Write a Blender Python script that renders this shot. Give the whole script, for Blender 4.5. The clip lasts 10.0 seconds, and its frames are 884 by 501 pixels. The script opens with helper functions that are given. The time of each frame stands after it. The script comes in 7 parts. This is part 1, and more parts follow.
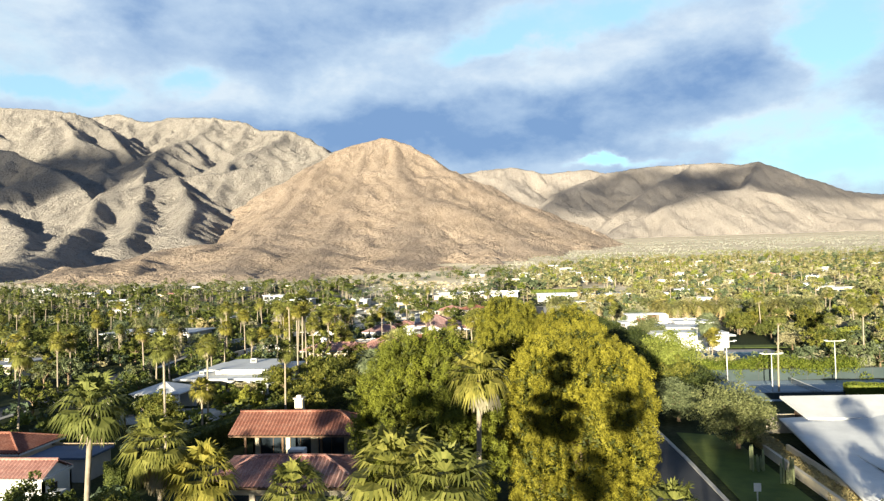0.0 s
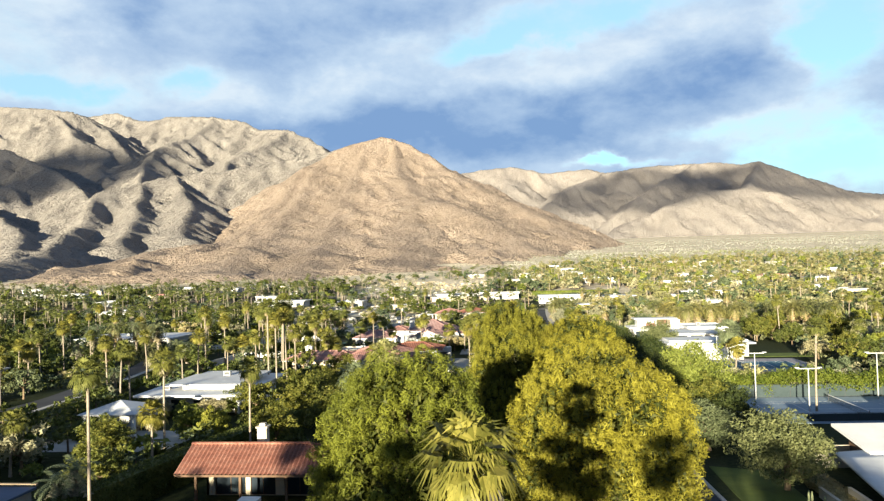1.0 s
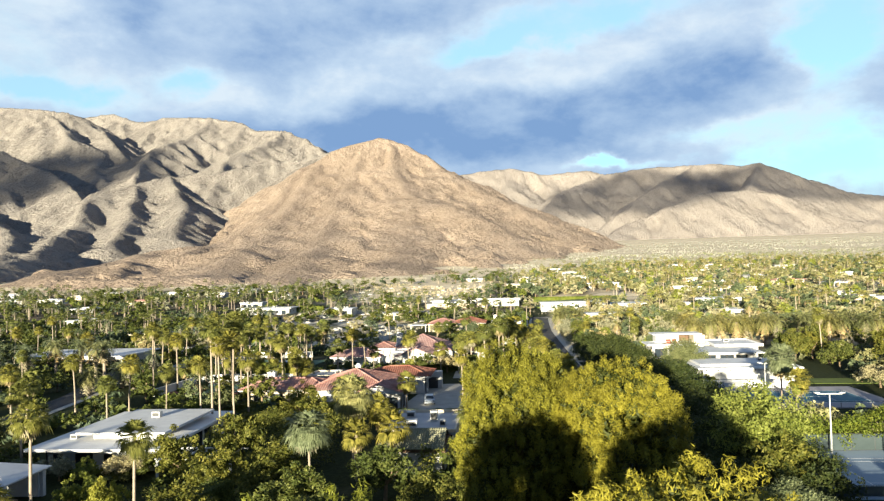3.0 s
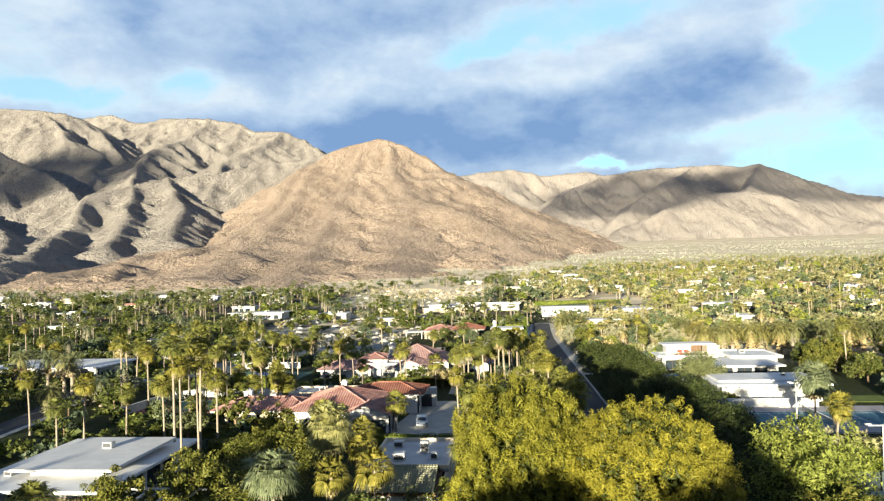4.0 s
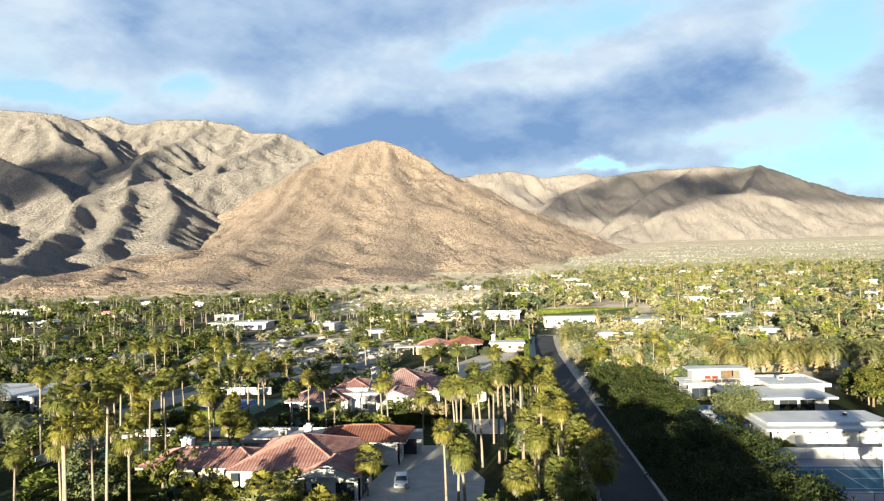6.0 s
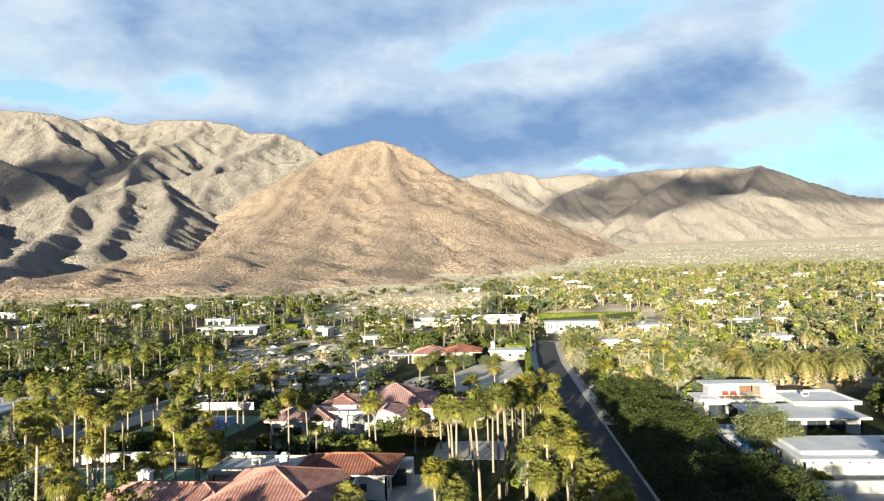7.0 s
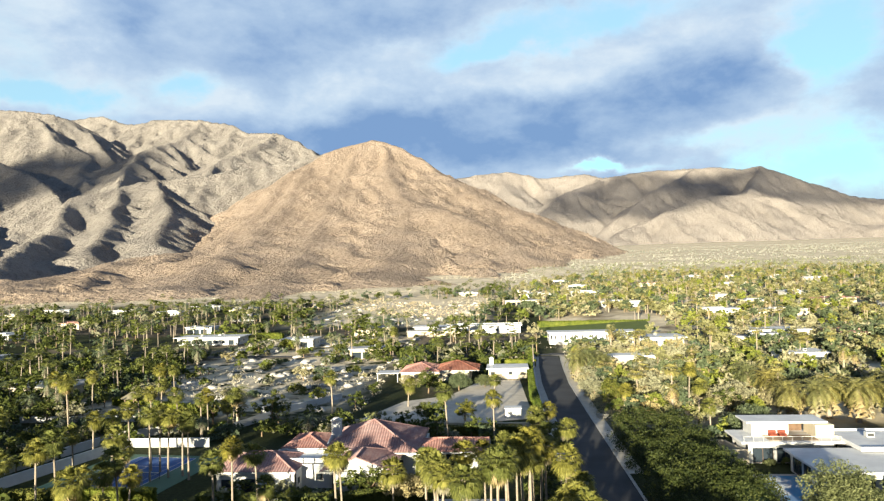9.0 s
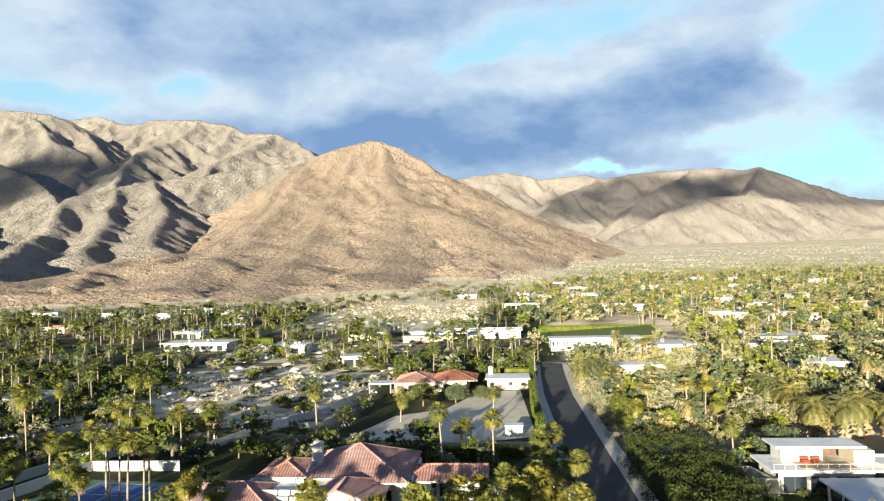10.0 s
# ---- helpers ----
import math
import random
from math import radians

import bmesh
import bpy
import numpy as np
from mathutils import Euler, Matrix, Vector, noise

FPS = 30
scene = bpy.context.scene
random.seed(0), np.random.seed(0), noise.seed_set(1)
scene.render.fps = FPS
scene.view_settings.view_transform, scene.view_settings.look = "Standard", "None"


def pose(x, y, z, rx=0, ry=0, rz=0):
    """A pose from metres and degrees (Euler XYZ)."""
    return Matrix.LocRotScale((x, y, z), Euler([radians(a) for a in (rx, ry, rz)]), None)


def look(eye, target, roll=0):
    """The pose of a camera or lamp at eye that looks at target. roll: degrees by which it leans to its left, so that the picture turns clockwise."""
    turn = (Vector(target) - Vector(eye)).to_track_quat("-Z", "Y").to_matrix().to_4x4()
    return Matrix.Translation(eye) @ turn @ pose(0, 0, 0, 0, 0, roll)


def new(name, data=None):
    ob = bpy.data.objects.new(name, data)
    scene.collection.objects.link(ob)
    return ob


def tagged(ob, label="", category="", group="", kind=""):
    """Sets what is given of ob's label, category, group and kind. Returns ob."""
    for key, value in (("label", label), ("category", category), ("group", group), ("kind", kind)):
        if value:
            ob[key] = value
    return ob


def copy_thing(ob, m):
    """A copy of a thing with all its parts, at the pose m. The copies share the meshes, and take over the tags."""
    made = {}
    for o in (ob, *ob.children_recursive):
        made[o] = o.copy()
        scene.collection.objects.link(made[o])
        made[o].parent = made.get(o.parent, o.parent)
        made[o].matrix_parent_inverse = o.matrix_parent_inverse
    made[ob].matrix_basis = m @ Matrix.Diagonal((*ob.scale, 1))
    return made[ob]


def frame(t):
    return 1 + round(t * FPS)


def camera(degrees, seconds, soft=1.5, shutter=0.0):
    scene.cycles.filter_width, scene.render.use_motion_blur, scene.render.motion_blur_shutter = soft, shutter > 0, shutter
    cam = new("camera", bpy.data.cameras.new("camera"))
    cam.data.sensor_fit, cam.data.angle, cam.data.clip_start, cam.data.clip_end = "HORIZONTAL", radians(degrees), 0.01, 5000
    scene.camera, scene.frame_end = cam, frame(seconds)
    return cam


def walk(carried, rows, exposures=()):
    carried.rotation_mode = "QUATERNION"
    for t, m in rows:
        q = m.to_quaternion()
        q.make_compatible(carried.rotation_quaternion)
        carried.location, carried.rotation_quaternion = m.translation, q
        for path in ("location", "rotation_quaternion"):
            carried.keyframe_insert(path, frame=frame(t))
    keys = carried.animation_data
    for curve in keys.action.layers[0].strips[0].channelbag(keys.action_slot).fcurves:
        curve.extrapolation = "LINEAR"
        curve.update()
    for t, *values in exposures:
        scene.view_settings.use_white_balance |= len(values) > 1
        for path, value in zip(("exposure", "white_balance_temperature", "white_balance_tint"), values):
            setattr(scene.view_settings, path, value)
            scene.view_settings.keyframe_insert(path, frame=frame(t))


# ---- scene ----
cam = camera(65.4, 10.0, 1.3)
# seconds, place of the eye, then yaw to the left, pitch up and roll in degrees
PATH = [
    (0, (0.00, 0.00, 22.00), (5.459, 1.501, -1.502)),
    (0.5, (-0.16, 6.85, 22.20), (5.452, 1.481, -1.491)),
    (1, (-0.30, 13.53, 22.47), (5.439, 1.484, -1.483)),
    (1.5, (-0.42, 20.05, 22.81), (5.421, 1.505, -1.478)),
    (2, (-0.53, 26.44, 23.20), (5.399, 1.538, -1.475)),
    (2.5, (-0.62, 32.69, 23.65), (5.375, 1.580, -1.474)),
    (3, (-0.71, 38.83, 24.14), (5.349, 1.626, -1.475)),
    (3.5, (-0.78, 44.86, 24.67), (5.324, 1.674, -1.479)),
    (4, (-0.85, 50.81, 25.23), (5.299, 1.720, -1.484)),
    (4.5, (-0.91, 56.68, 25.81), (5.276, 1.762, -1.490)),
    (5, (-0.97, 62.49, 26.41), (5.253, 1.800, -1.498)),
    (5.5, (-1.02, 68.25, 27.02), (5.232, 1.832, -1.505)),
    (6, (-1.08, 73.98, 27.64), (5.212, 1.857, -1.513)),
    (6.5, (-1.13, 79.69, 28.26), (5.193, 1.878, -1.520)),
    (7, (-1.19, 85.39, 28.87), (5.174, 1.893, -1.525)),
    (7.5, (-1.25, 91.10, 29.46), (5.155, 1.906, -1.529)),
    (8, (-1.32, 96.83, 30.03), (5.134, 1.917, -1.529)),
    (8.5, (-1.39, 102.60, 30.57), (5.110, 1.930, -1.525)),
    (9, (-1.48, 108.41, 31.08), (5.082, 1.949, -1.516)),
    (9.5, (-1.57, 114.28, 31.55), (5.048, 1.977, -1.501)),
    (10, (-1.68, 120.23, 31.97), (5.006, 2.018, -1.480)),
]
EXPOSURE = 1.65
walk(cam, [(t, pose(*eye, 0, 0, yaw) @ pose(0, 0, 0, 90 + pitch) @ pose(0, 0, 0, 0, 0, roll)) for t, eye, (yaw, pitch, roll) in PATH],
     exposures=[(0.0, EXPOSURE), (4.0, EXPOSURE), (10.0, EXPOSURE - 0.05)])

# ---- light ----
SUN_ELEVATION, SUN_AZIMUTH = 7.3, 193.0   # azimuth clockwise from +y, where the sun stands
sun_from = Vector((math.sin(radians(SUN_AZIMUTH)) * math.cos(radians(SUN_ELEVATION)),
                   math.cos(radians(SUN_AZIMUTH)) * math.cos(radians(SUN_ELEVATION)),
                   math.sin(radians(SUN_ELEVATION))))
sun_data = bpy.data.lights.new("sun", "SUN")
sun_data.energy, sun_data.angle, sun_data.color = 5.0, radians(0.7), (1.0, 0.92, 0.69)
sun = new("sun", sun_data)
sun.matrix_world = look(sun_from * 100, (0, 0, 0))


class Nodes:
    """Short hand for building node trees."""

    def __init__(self, tree):
        self.t = tree
        tree.nodes.clear()

    def add(self, kind, **values):
        n = self.t.nodes.new(kind)
        for k, v in values.items():
            if k in n.inputs:
                self.put(n.inputs[k], v)
        return n

    def put(self, socket, v):
        if isinstance(v, bpy.types.NodeSocket):
            self.t.links.new(v, socket)
        else:
            socket.default_value = v

    def math(self, op, a, b=0.0, clamp=False):
        n = self.t.nodes.new("ShaderNodeMath")
        n.operation, n.use_clamp = op, clamp
        self.put(n.inputs[0], a)
        self.put(n.inputs[1], b)
        return n.outputs[0]

    def vmath(self, op, a, b):
        n = self.t.nodes.new("ShaderNodeVectorMath")
        n.operation = op
        self.put(n.inputs[0], a)
        self.put(n.inputs[1], b)
        return n.outputs["Value"] if op == "DOT_PRODUCT" else n.outputs[0]

    def noise(self, vector, scale, detail=4.0, rough=0.55, distortion=0.0):
        n = self.add("ShaderNodeTexNoise", Vector=vector, Scale=scale, Detail=detail, Roughness=rough, Distortion=distortion)
        return n.outputs["Fac"]

    def ramp(self, fac, *stops):
        n = self.t.nodes.new("ShaderNodeValToRGB")
        e = n.color_ramp.elements
        while len(e) < len(stops):
            e.new(0.5)
        for el, (p, c) in zip(e, stops):
            el.position, el.color = p, (*c, 1.0) if len(c) == 3 else c
        self.put(n.inputs[0], fac)
        return n.outputs[0]

    def mix(self, fac, a, b, blend="MIX"):
        n = self.t.nodes.new("ShaderNodeMix")
        n.data_type, n.blend_type = "RGBA", blend
        self.put(n.inputs[0], fac)
        self.put(n.inputs[6], (*a, 1.0) if isinstance(a, tuple) and len(a) == 3 else a)
        self.put(n.inputs[7], (*b, 1.0) if isinstance(b, tuple) and len(b) == 3 else b)
        return n.outputs[2]

    def span(self, v, a, b, c=0.0, d=1.0):
        n = self.t.nodes.new("ShaderNodeMapRange")
        n.clamp, n.interpolation_type = True, "SMOOTHSTEP"
        for i, x in enumerate((v, a, b, c, d)):
            self.put(n.inputs[i], x)
        return n.outputs[0]


world = bpy.data.worlds.new("sky")
scene.world = world
world.use_nodes = True
w = Nodes(world.node_tree)
sky = w.add("ShaderNodeTexSky")
sky.sky_type, sky.sun_disc = "NISHITA", False
sky.sun_elevation, sky.sun_rotation = radians(SUN_ELEVATION), radians(SUN_AZIMUTH)
sky.air_density, sky.dust_density, sky.ozone_density = 1.0, 0.3, 2.0
direction = w.add("ShaderNodeTexCoord").outputs["Generated"]
axes = w.add("ShaderNodeSeparateXYZ", Vector=direction)


# banks of cloud: azimuth from +y, elevation, half widths in azimuth and elevation, lean, weight
azimuth = w.math("MULTIPLY", w.math("ARCTAN2", axes.outputs[0], axes.outputs[1]), 57.2958)
elevation = w.math("MULTIPLY", w.math("ARCSINE", axes.outputs[2]), 57.2958)
stretched = w.vmath("MULTIPLY", direction, (1.0, 1.0, 1.6))
wander = w.add("ShaderNodeTexNoise", Vector=stretched, Scale=7.0, Detail=6.0, Roughness=0.6).outputs["Color"]
swirl = w.add("ShaderNodeSeparateXYZ", Vector=wander)
azimuth = w.math("ADD", azimuth, w.math("MULTIPLY", w.math("SUBTRACT", swirl.outputs[0], 0.5), 13.0))
elevation = w.math("ADD", elevation, w.math("MULTIPLY", w.math("SUBTRACT", swirl.outputs[1], 0.5), 5.0))


def bank(az, el, wide, high, lean):
    da, de = w.math("SUBTRACT", azimuth, az), w.math("SUBTRACT", elevation, el)
    de = w.math("SUBTRACT", de, w.math("MULTIPLY", da, lean))
    q = w.math("ADD", w.math("POWER", w.math("ABSOLUTE", w.math("DIVIDE", da, wide)), 2.0), w.math("POWER", w.math("ABSOLUTE", w.math("DIVIDE", de, high)), 2.0))
    return w.math("POWER", 2.718, w.math("MULTIPLY", q, -1.0))


def banks(field, rows, sign):
    for az, el, wide, high, lean, weight in rows:
        field = w.math("ADD", field, w.math("MULTIPLY", bank(az, el, wide, high, lean), sign * weight))
    return field


# thick cloud is slate grey, thin cloud white, and where it thins out altogether the sky shows
THICK = ((-24.5, 20.0, 9.0, 2.2, 0, 0.22), (-21.6, 18.9, 15.5, 3.52, -0.05, 0.28), (-28.7, 16.3, 8.5, 2.11, 0, 0.22), (-4.9, 20.9, 9.4, 2.11, 0, 0.22), (-3.3, 12.4, 20.2, 1.97, 0.05, 0.32), (-6.2, 9.2, 15.5, 1.60, 0, 0.5), (13.1, 13.3, 12.2, 2.58, 0.1, 0.22), (6.9, 10.3, 10.8, 1.88, 0, 0.32), (17.8, 15.3, 8.0, 2.11, 0.12, 0.2), (-18.2, 12.0, 5.6, 1.17, 0, 0.25), (-30.6, 18.9, 5.6, 2.82, 0, 0.12), (-10.8, 11.4, 7.5, 1.41, 0, 0.25), (26.6, 10.8, 4.2, 2.11, 0, 0.25), (0.5, 13.8, 11.7, 1.03, 0.06, 0.18))
OPEN = ((-35.5, 13.2, 4.2, 1.03, -0.1, 0.75), (-24.9, 15.0, 3.5, 0.94, 0.1, 0.6), (-1.2, 17.5, 6.6, 1.03, 0.14, 0.75), (8.1, 20.1, 8.9, 1.64, 0.08, 0.75), (-8.8, 18.2, 2.8, 0.85, 0.1, 0.4), (25.4, 16.8, 5.2, 2.35, 0, 0.8), (23.5, 14.4, 2.8, 2.82, 0, 0.6), (25.8, 8.6, 5.6, 2.11, 0, 0.4), (27.4, 6.8, 4.2, 3.29, 0, 0.6), (8.8, 7.8, 4.2, 0.52, 0, 0.9), (13.2, 9.8, 3.3, 0.94, 0, 0.3), (18.8, 9.9, 4.2, 1.03, 0.1, 0.35), (-36.5, 17.3, 5.2, 4.23, 0, 0.35), (-25.4, 18.0, 3.3, 2.58, 0.3, 0.25), (-27.9, 18.0, 1.9, 1.88, 0, 0.2), (21.8, 7.4, 3.3, 1.17, 0, 0.35))
BRIGHT = ((-13.5, 15.4, 5.2, 1.88, 0.25, 0.4), (-21.7, 13.9, 4.2, 1.03, -0.1, 0.35), (-2.7, 15.3, 9.4, 0.85, 0.06, 0.3), (14.1, 17.4, 11.3, 1.22, 0.14, 0.35), (19.6, 9.9, 5.2, 1.13, 0.08, 0.35), (-21.1, 18.5, 3.3, 2.11, 0.3, 0.25), (-36.5, 17.3, 4.2, 3.76, 0, 0.25), (-30.7, 13.1, 4.2, 0.85, 0, 0.25), (22.1, 7.5, 2.8, 1.03, 0, 0.3), (1.6, 17.5, 2.8, 0.75, 0.1, 0.2))
body = w.math("ADD", w.math("MULTIPLY", w.noise(stretched, 5.5, 8.0, 0.58, 0.1), 0.85), w.math("MULTIPLY", w.noise(stretched, 17.0, 7.0, 0.6, 0.2), 0.32))
depth = banks(body, THICK, 0.62)
depth = banks(depth, OPEN, -0.78)
mask = w.span(depth, 0.02, 0.52)
shade = banks(w.math("MULTIPLY", depth, 1.0), BRIGHT, -0.8)
shade = w.math("ADD", shade, w.math("MULTIPLY", w.math("SUBTRACT", w.noise(w.vmath("MULTIPLY", stretched, (1.0, 1.0, 1.2)), 8.0, 9.0, 0.6, 0.2), 0.5), 1.0))
overhead = w.math("MAXIMUM", w.span(axes.outputs[2], 0.42, 0.75), w.span(axes.outputs[1], 0.5, 0.0))
cloud = w.ramp(shade, (0.18, (0.39, 0.45, 0.505)), (0.42, (0.292, 0.37, 0.465)), (0.74, (0.198, 0.278, 0.40)), (1.06, (0.112, 0.19, 0.335)))
cloud = w.mix(w.math("MULTIPLY", overhead, 0.85), cloud, (0.036, 0.068, 0.14))
blue = w.mix(1.0, sky.outputs[0], (0.42, 1.0, 1.08), "MULTIPLY")
SKY_STRENGTH = 0.125
clear = w.mix(1.0, blue, (SKY_STRENGTH,) * 3, "MULTIPLY")
clear = w.mix(0.4, clear, (0.50, 0.60, 0.66))
out = w.add("ShaderNodeBackground", Color=w.mix(w.math("MULTIPLY", mask, 0.97), clear, cloud), Strength=0.61)
w.put(w.add("ShaderNodeOutputWorld").inputs[0], out.outputs[0])


# ---- materials ----
def material(name, rough=0.8, metal=0.0, spec=0.3):
    m = bpy.data.materials.new(name)
    m.use_nodes = True
    n = Nodes(m.node_tree)
    b = n.add("ShaderNodeBsdfPrincipled", Roughness=rough, Metallic=metal)
    b.inputs["Specular IOR Level"].default_value = spec
    n.put(n.add("ShaderNodeOutputMaterial").inputs[0], b.outputs[0])
    n.b = b
    n.obj = n.add("ShaderNodeTexCoord").outputs["Object"]
    n.place = n.add("ShaderNodeNewGeometry").outputs["Position"]
    n.island = n.add("ShaderNodeNewGeometry").outputs["Random Per Island"]
    n.rand = n.add("ShaderNodeObjectInfo").outputs["Random"]
    return m, n


def bump(n, height, strength, distance=0.05):
    k = n.add("ShaderNodeBump", Height=height, Strength=strength, Distance=distance)
    n.put(n.b.inputs["Normal"], k.outputs[0])


def surface(name, light, dark, scale=1.0, rough=0.8, spec=0.3, fine=12.0, relief=0.3, metal=0.0, stain=0.35):
    """A surface between two colours: broad stains, fine grain and relief, at real size."""
    m, n = material(name, rough, metal, spec)
    broad = n.noise(n.place, scale, 4.0, 0.6)
    grain = n.noise(n.place, scale * fine, 3.0, 0.6)
    f = n.math("ADD", n.math("MULTIPLY", n.span(broad, 0.3, 0.7), 1.0 - stain), n.math("MULTIPLY", grain, stain))
    c = n.mix(f, light, dark)
    c = n.mix(1.0, c, n.ramp(n.rand, (0.0, (0.88, 0.88, 0.88)), (1.0, (1.06, 1.05, 1.04))), "MULTIPLY")
    n.put(n.b.inputs["Base Color"], c)
    if relief:
        bump(n, grain, relief, 0.03)
    return m


def foliage(name, colours, scale=0.6, back=0.25, speck=0.3):
    """Leaves: colour by leaf and by clump, a little light comes through."""
    m, n = material(name, 0.6, 0.0, 0.2)
    lump = n.noise(n.place, scale, 3.0, 0.6)
    f = n.math("ADD", n.math("MULTIPLY", lump, 0.75), n.math("MULTIPLY", n.island, speck))
    c = n.ramp(f, (0.22, colours[0]), (0.5, colours[1]), (0.8, colours[2]))
    tone = n.ramp(n.rand, (0.0, (0.72, 0.80, 0.9)), (0.5, (1.0, 1.0, 1.0)), (1.0, (1.22, 1.08, 0.85)))
    c = n.mix(1.0, c, tone, "MULTIPLY")
    n.put(n.b.inputs["Base Color"], c)
    t = n.add("ShaderNodeBsdfTranslucent", Color=c)
    s = n.add("ShaderNodeMixShader", Fac=back)
    n.put(s.inputs[1], n.b.outputs[0])
    n.put(s.inputs[2], t.outputs[0])
    o = [k for k in n.t.nodes if k.type == "OUTPUT_MATERIAL"][0]
    n.put(o.inputs[0], s.outputs[0])
    return m


PINE = foliage("pine_needles", ((0.145, 0.126, 0.017), (0.34, 0.29, 0.032), (0.50, 0.42, 0.05)), 0.3, 0.25, 0.16)
PINEGREEN = foliage("green_pine_needles", ((0.08, 0.092, 0.015), (0.21, 0.22, 0.028), (0.34, 0.33, 0.04)), 0.3, 0.25, 0.16)
BROAD = foliage("broad_leaves", ((0.026, 0.04, 0.0088), (0.10, 0.115, 0.023), (0.25, 0.245, 0.06)), 0.5)
LIME = foliage("lime_leaves", ((0.075, 0.098, 0.016), (0.205, 0.225, 0.04), (0.36, 0.36, 0.08)), 0.5, 0.25)
# oleander green darkened further: shade of the thicket and inside the pines
SHADELEAF = foliage("shade_dark_leaves", ((0.018, 0.028, 0.007), (0.048, 0.062, 0.015), (0.13, 0.138, 0.035)), 0.4)
SCRUB = foliage("pale_scrub", ((0.30, 0.27, 0.20), (0.44, 0.40, 0.31), (0.56, 0.51, 0.41)), 0.05, 0.15)
HEDGE = foliage("hedge_leaves", ((0.044, 0.076, 0.0096), (0.12, 0.152, 0.02), (0.24, 0.256, 0.04)), 0.5)
OLIVE = foliage("grey_leaves", ((0.046, 0.062, 0.030), (0.115, 0.142, 0.070), (0.215, 0.245, 0.13)), 0.7)
# paler versions of BROAD and PALM: sun and haze put into the leaf colour
SUNLITLEAF = foliage("sunlit_desert_leaves", ((0.10, 0.10, 0.04), (0.24, 0.228, 0.095), (0.41, 0.38, 0.18)), 0.1)
SUNLITPALM = foliage("sunlit_palm_fronds", ((0.078, 0.083, 0.03), (0.222, 0.218, 0.08), (0.40, 0.375, 0.15)), 0.1, 0.3)
DRYLEAF = foliage("dry_leaves", ((0.17, 0.148, 0.08), (0.35, 0.315, 0.18), (0.50, 0.46, 0.28)), 0.6)
PALM = foliage("palm_fronds", ((0.048, 0.058, 0.0144), (0.17, 0.172, 0.038), (0.37, 0.345, 0.092)), 0.9, 0.35)
DATE = foliage("date_fronds", ((0.068, 0.084, 0.04), (0.2, 0.22, 0.104), (0.368, 0.372, 0.192)), 0.9, 0.3)
SKIRT = foliage("dead_fronds", ((0.128, 0.1, 0.056), (0.272, 0.224, 0.132), (0.432, 0.364, 0.232)), 1.2, 0.1)
FLOWER = foliage("red_flowers", ((0.25, 0.01, 0.02), (0.5, 0.02, 0.03), (0.65, 0.05, 0.06)), 2.0)
BARK = surface("bark", (0.30, 0.22, 0.14), (0.15, 0.10, 0.06), 2.5, 0.95, relief=0.6)
PALMBARK = surface("palm_bark", (0.38, 0.32, 0.25), (0.23, 0.185, 0.14), 3.0, 0.95, relief=0.5)
PLASTER = surface("white_plaster", (0.68, 0.675, 0.66), (0.56, 0.55, 0.525), 0.5, 0.85, relief=0.15)
CREAM = surface("cream_plaster", (0.72, 0.63, 0.48), (0.58, 0.49, 0.36), 0.5, 0.9, relief=0.2)
ROOFWHITE = surface("white_roof_coating", (0.74, 0.74, 0.735), (0.55, 0.55, 0.56), 0.35, 0.7, relief=0.2)
ROOFGREY = surface("grey_roof_coating", (0.50, 0.50, 0.51), (0.33, 0.33, 0.35), 0.3, 0.85, relief=0.2)
# blue of the sky on a shaded roof, put into the base colour
ROOFSHADE = surface("shade_blue_roof", (0.10, 0.14, 0.22), (0.07, 0.10, 0.16), 0.4, 0.8, relief=0.2)
CONCRETE = surface("concrete", (0.52, 0.50, 0.46), (0.36, 0.34, 0.31), 0.5, 0.9, relief=0.2)
PALE = surface("pale_gravel", (0.62, 0.56, 0.47), (0.44, 0.39, 0.32), 0.4, 0.95, relief=0.4)
ASPHALT = surface("asphalt", (0.075, 0.075, 0.08), (0.045, 0.045, 0.05), 0.15, 0.9, fine=60.0, relief=0.25)
KERB = surface("kerb_concrete", (0.56, 0.53, 0.48), (0.38, 0.36, 0.33), 0.8, 0.9)
LAWN = surface("lawn", (0.13, 0.165, 0.03), (0.07, 0.10, 0.018), 0.4, 0.95, fine=20.0, relief=0.6)
WOOD = surface("dark_timber", (0.20, 0.12, 0.07), (0.10, 0.06, 0.04), 1.5, 0.75)
TIMBER = surface("weathered_timber", (0.45, 0.34, 0.22), (0.30, 0.21, 0.13), 1.5, 0.8)
METAL = surface("painted_metal", (0.62, 0.62, 0.60), (0.5, 0.5, 0.49), 1.0, 0.5, spec=0.5)
DARKMETAL = surface("dark_metal", (0.06, 0.06, 0.06), (0.03, 0.03, 0.03), 1.0, 0.5, spec=0.5)
COURTBLUE = surface("court_paint_teal", (0.05, 0.16, 0.22), (0.04, 0.12, 0.18), 0.15, 0.85, relief=0.1)
COURTPALE = surface("court_paint_pale_blue", (0.30, 0.38, 0.46), (0.23, 0.30, 0.38), 0.15, 0.85, relief=0.1)
COURTNAVY = surface("court_paint_blue", (0.06, 0.13, 0.32), (0.045, 0.10, 0.26), 0.15, 0.85, relief=0.1)
COURTGREEN = surface("court_paint_green", (0.10, 0.19, 0.13), (0.08, 0.15, 0.10), 0.15, 0.85, relief=0.1)
COURTRED = surface("court_paint_dull_red", (0.22, 0.09, 0.08), (0.16, 0.07, 0.065), 0.15, 0.85, relief=0.1)
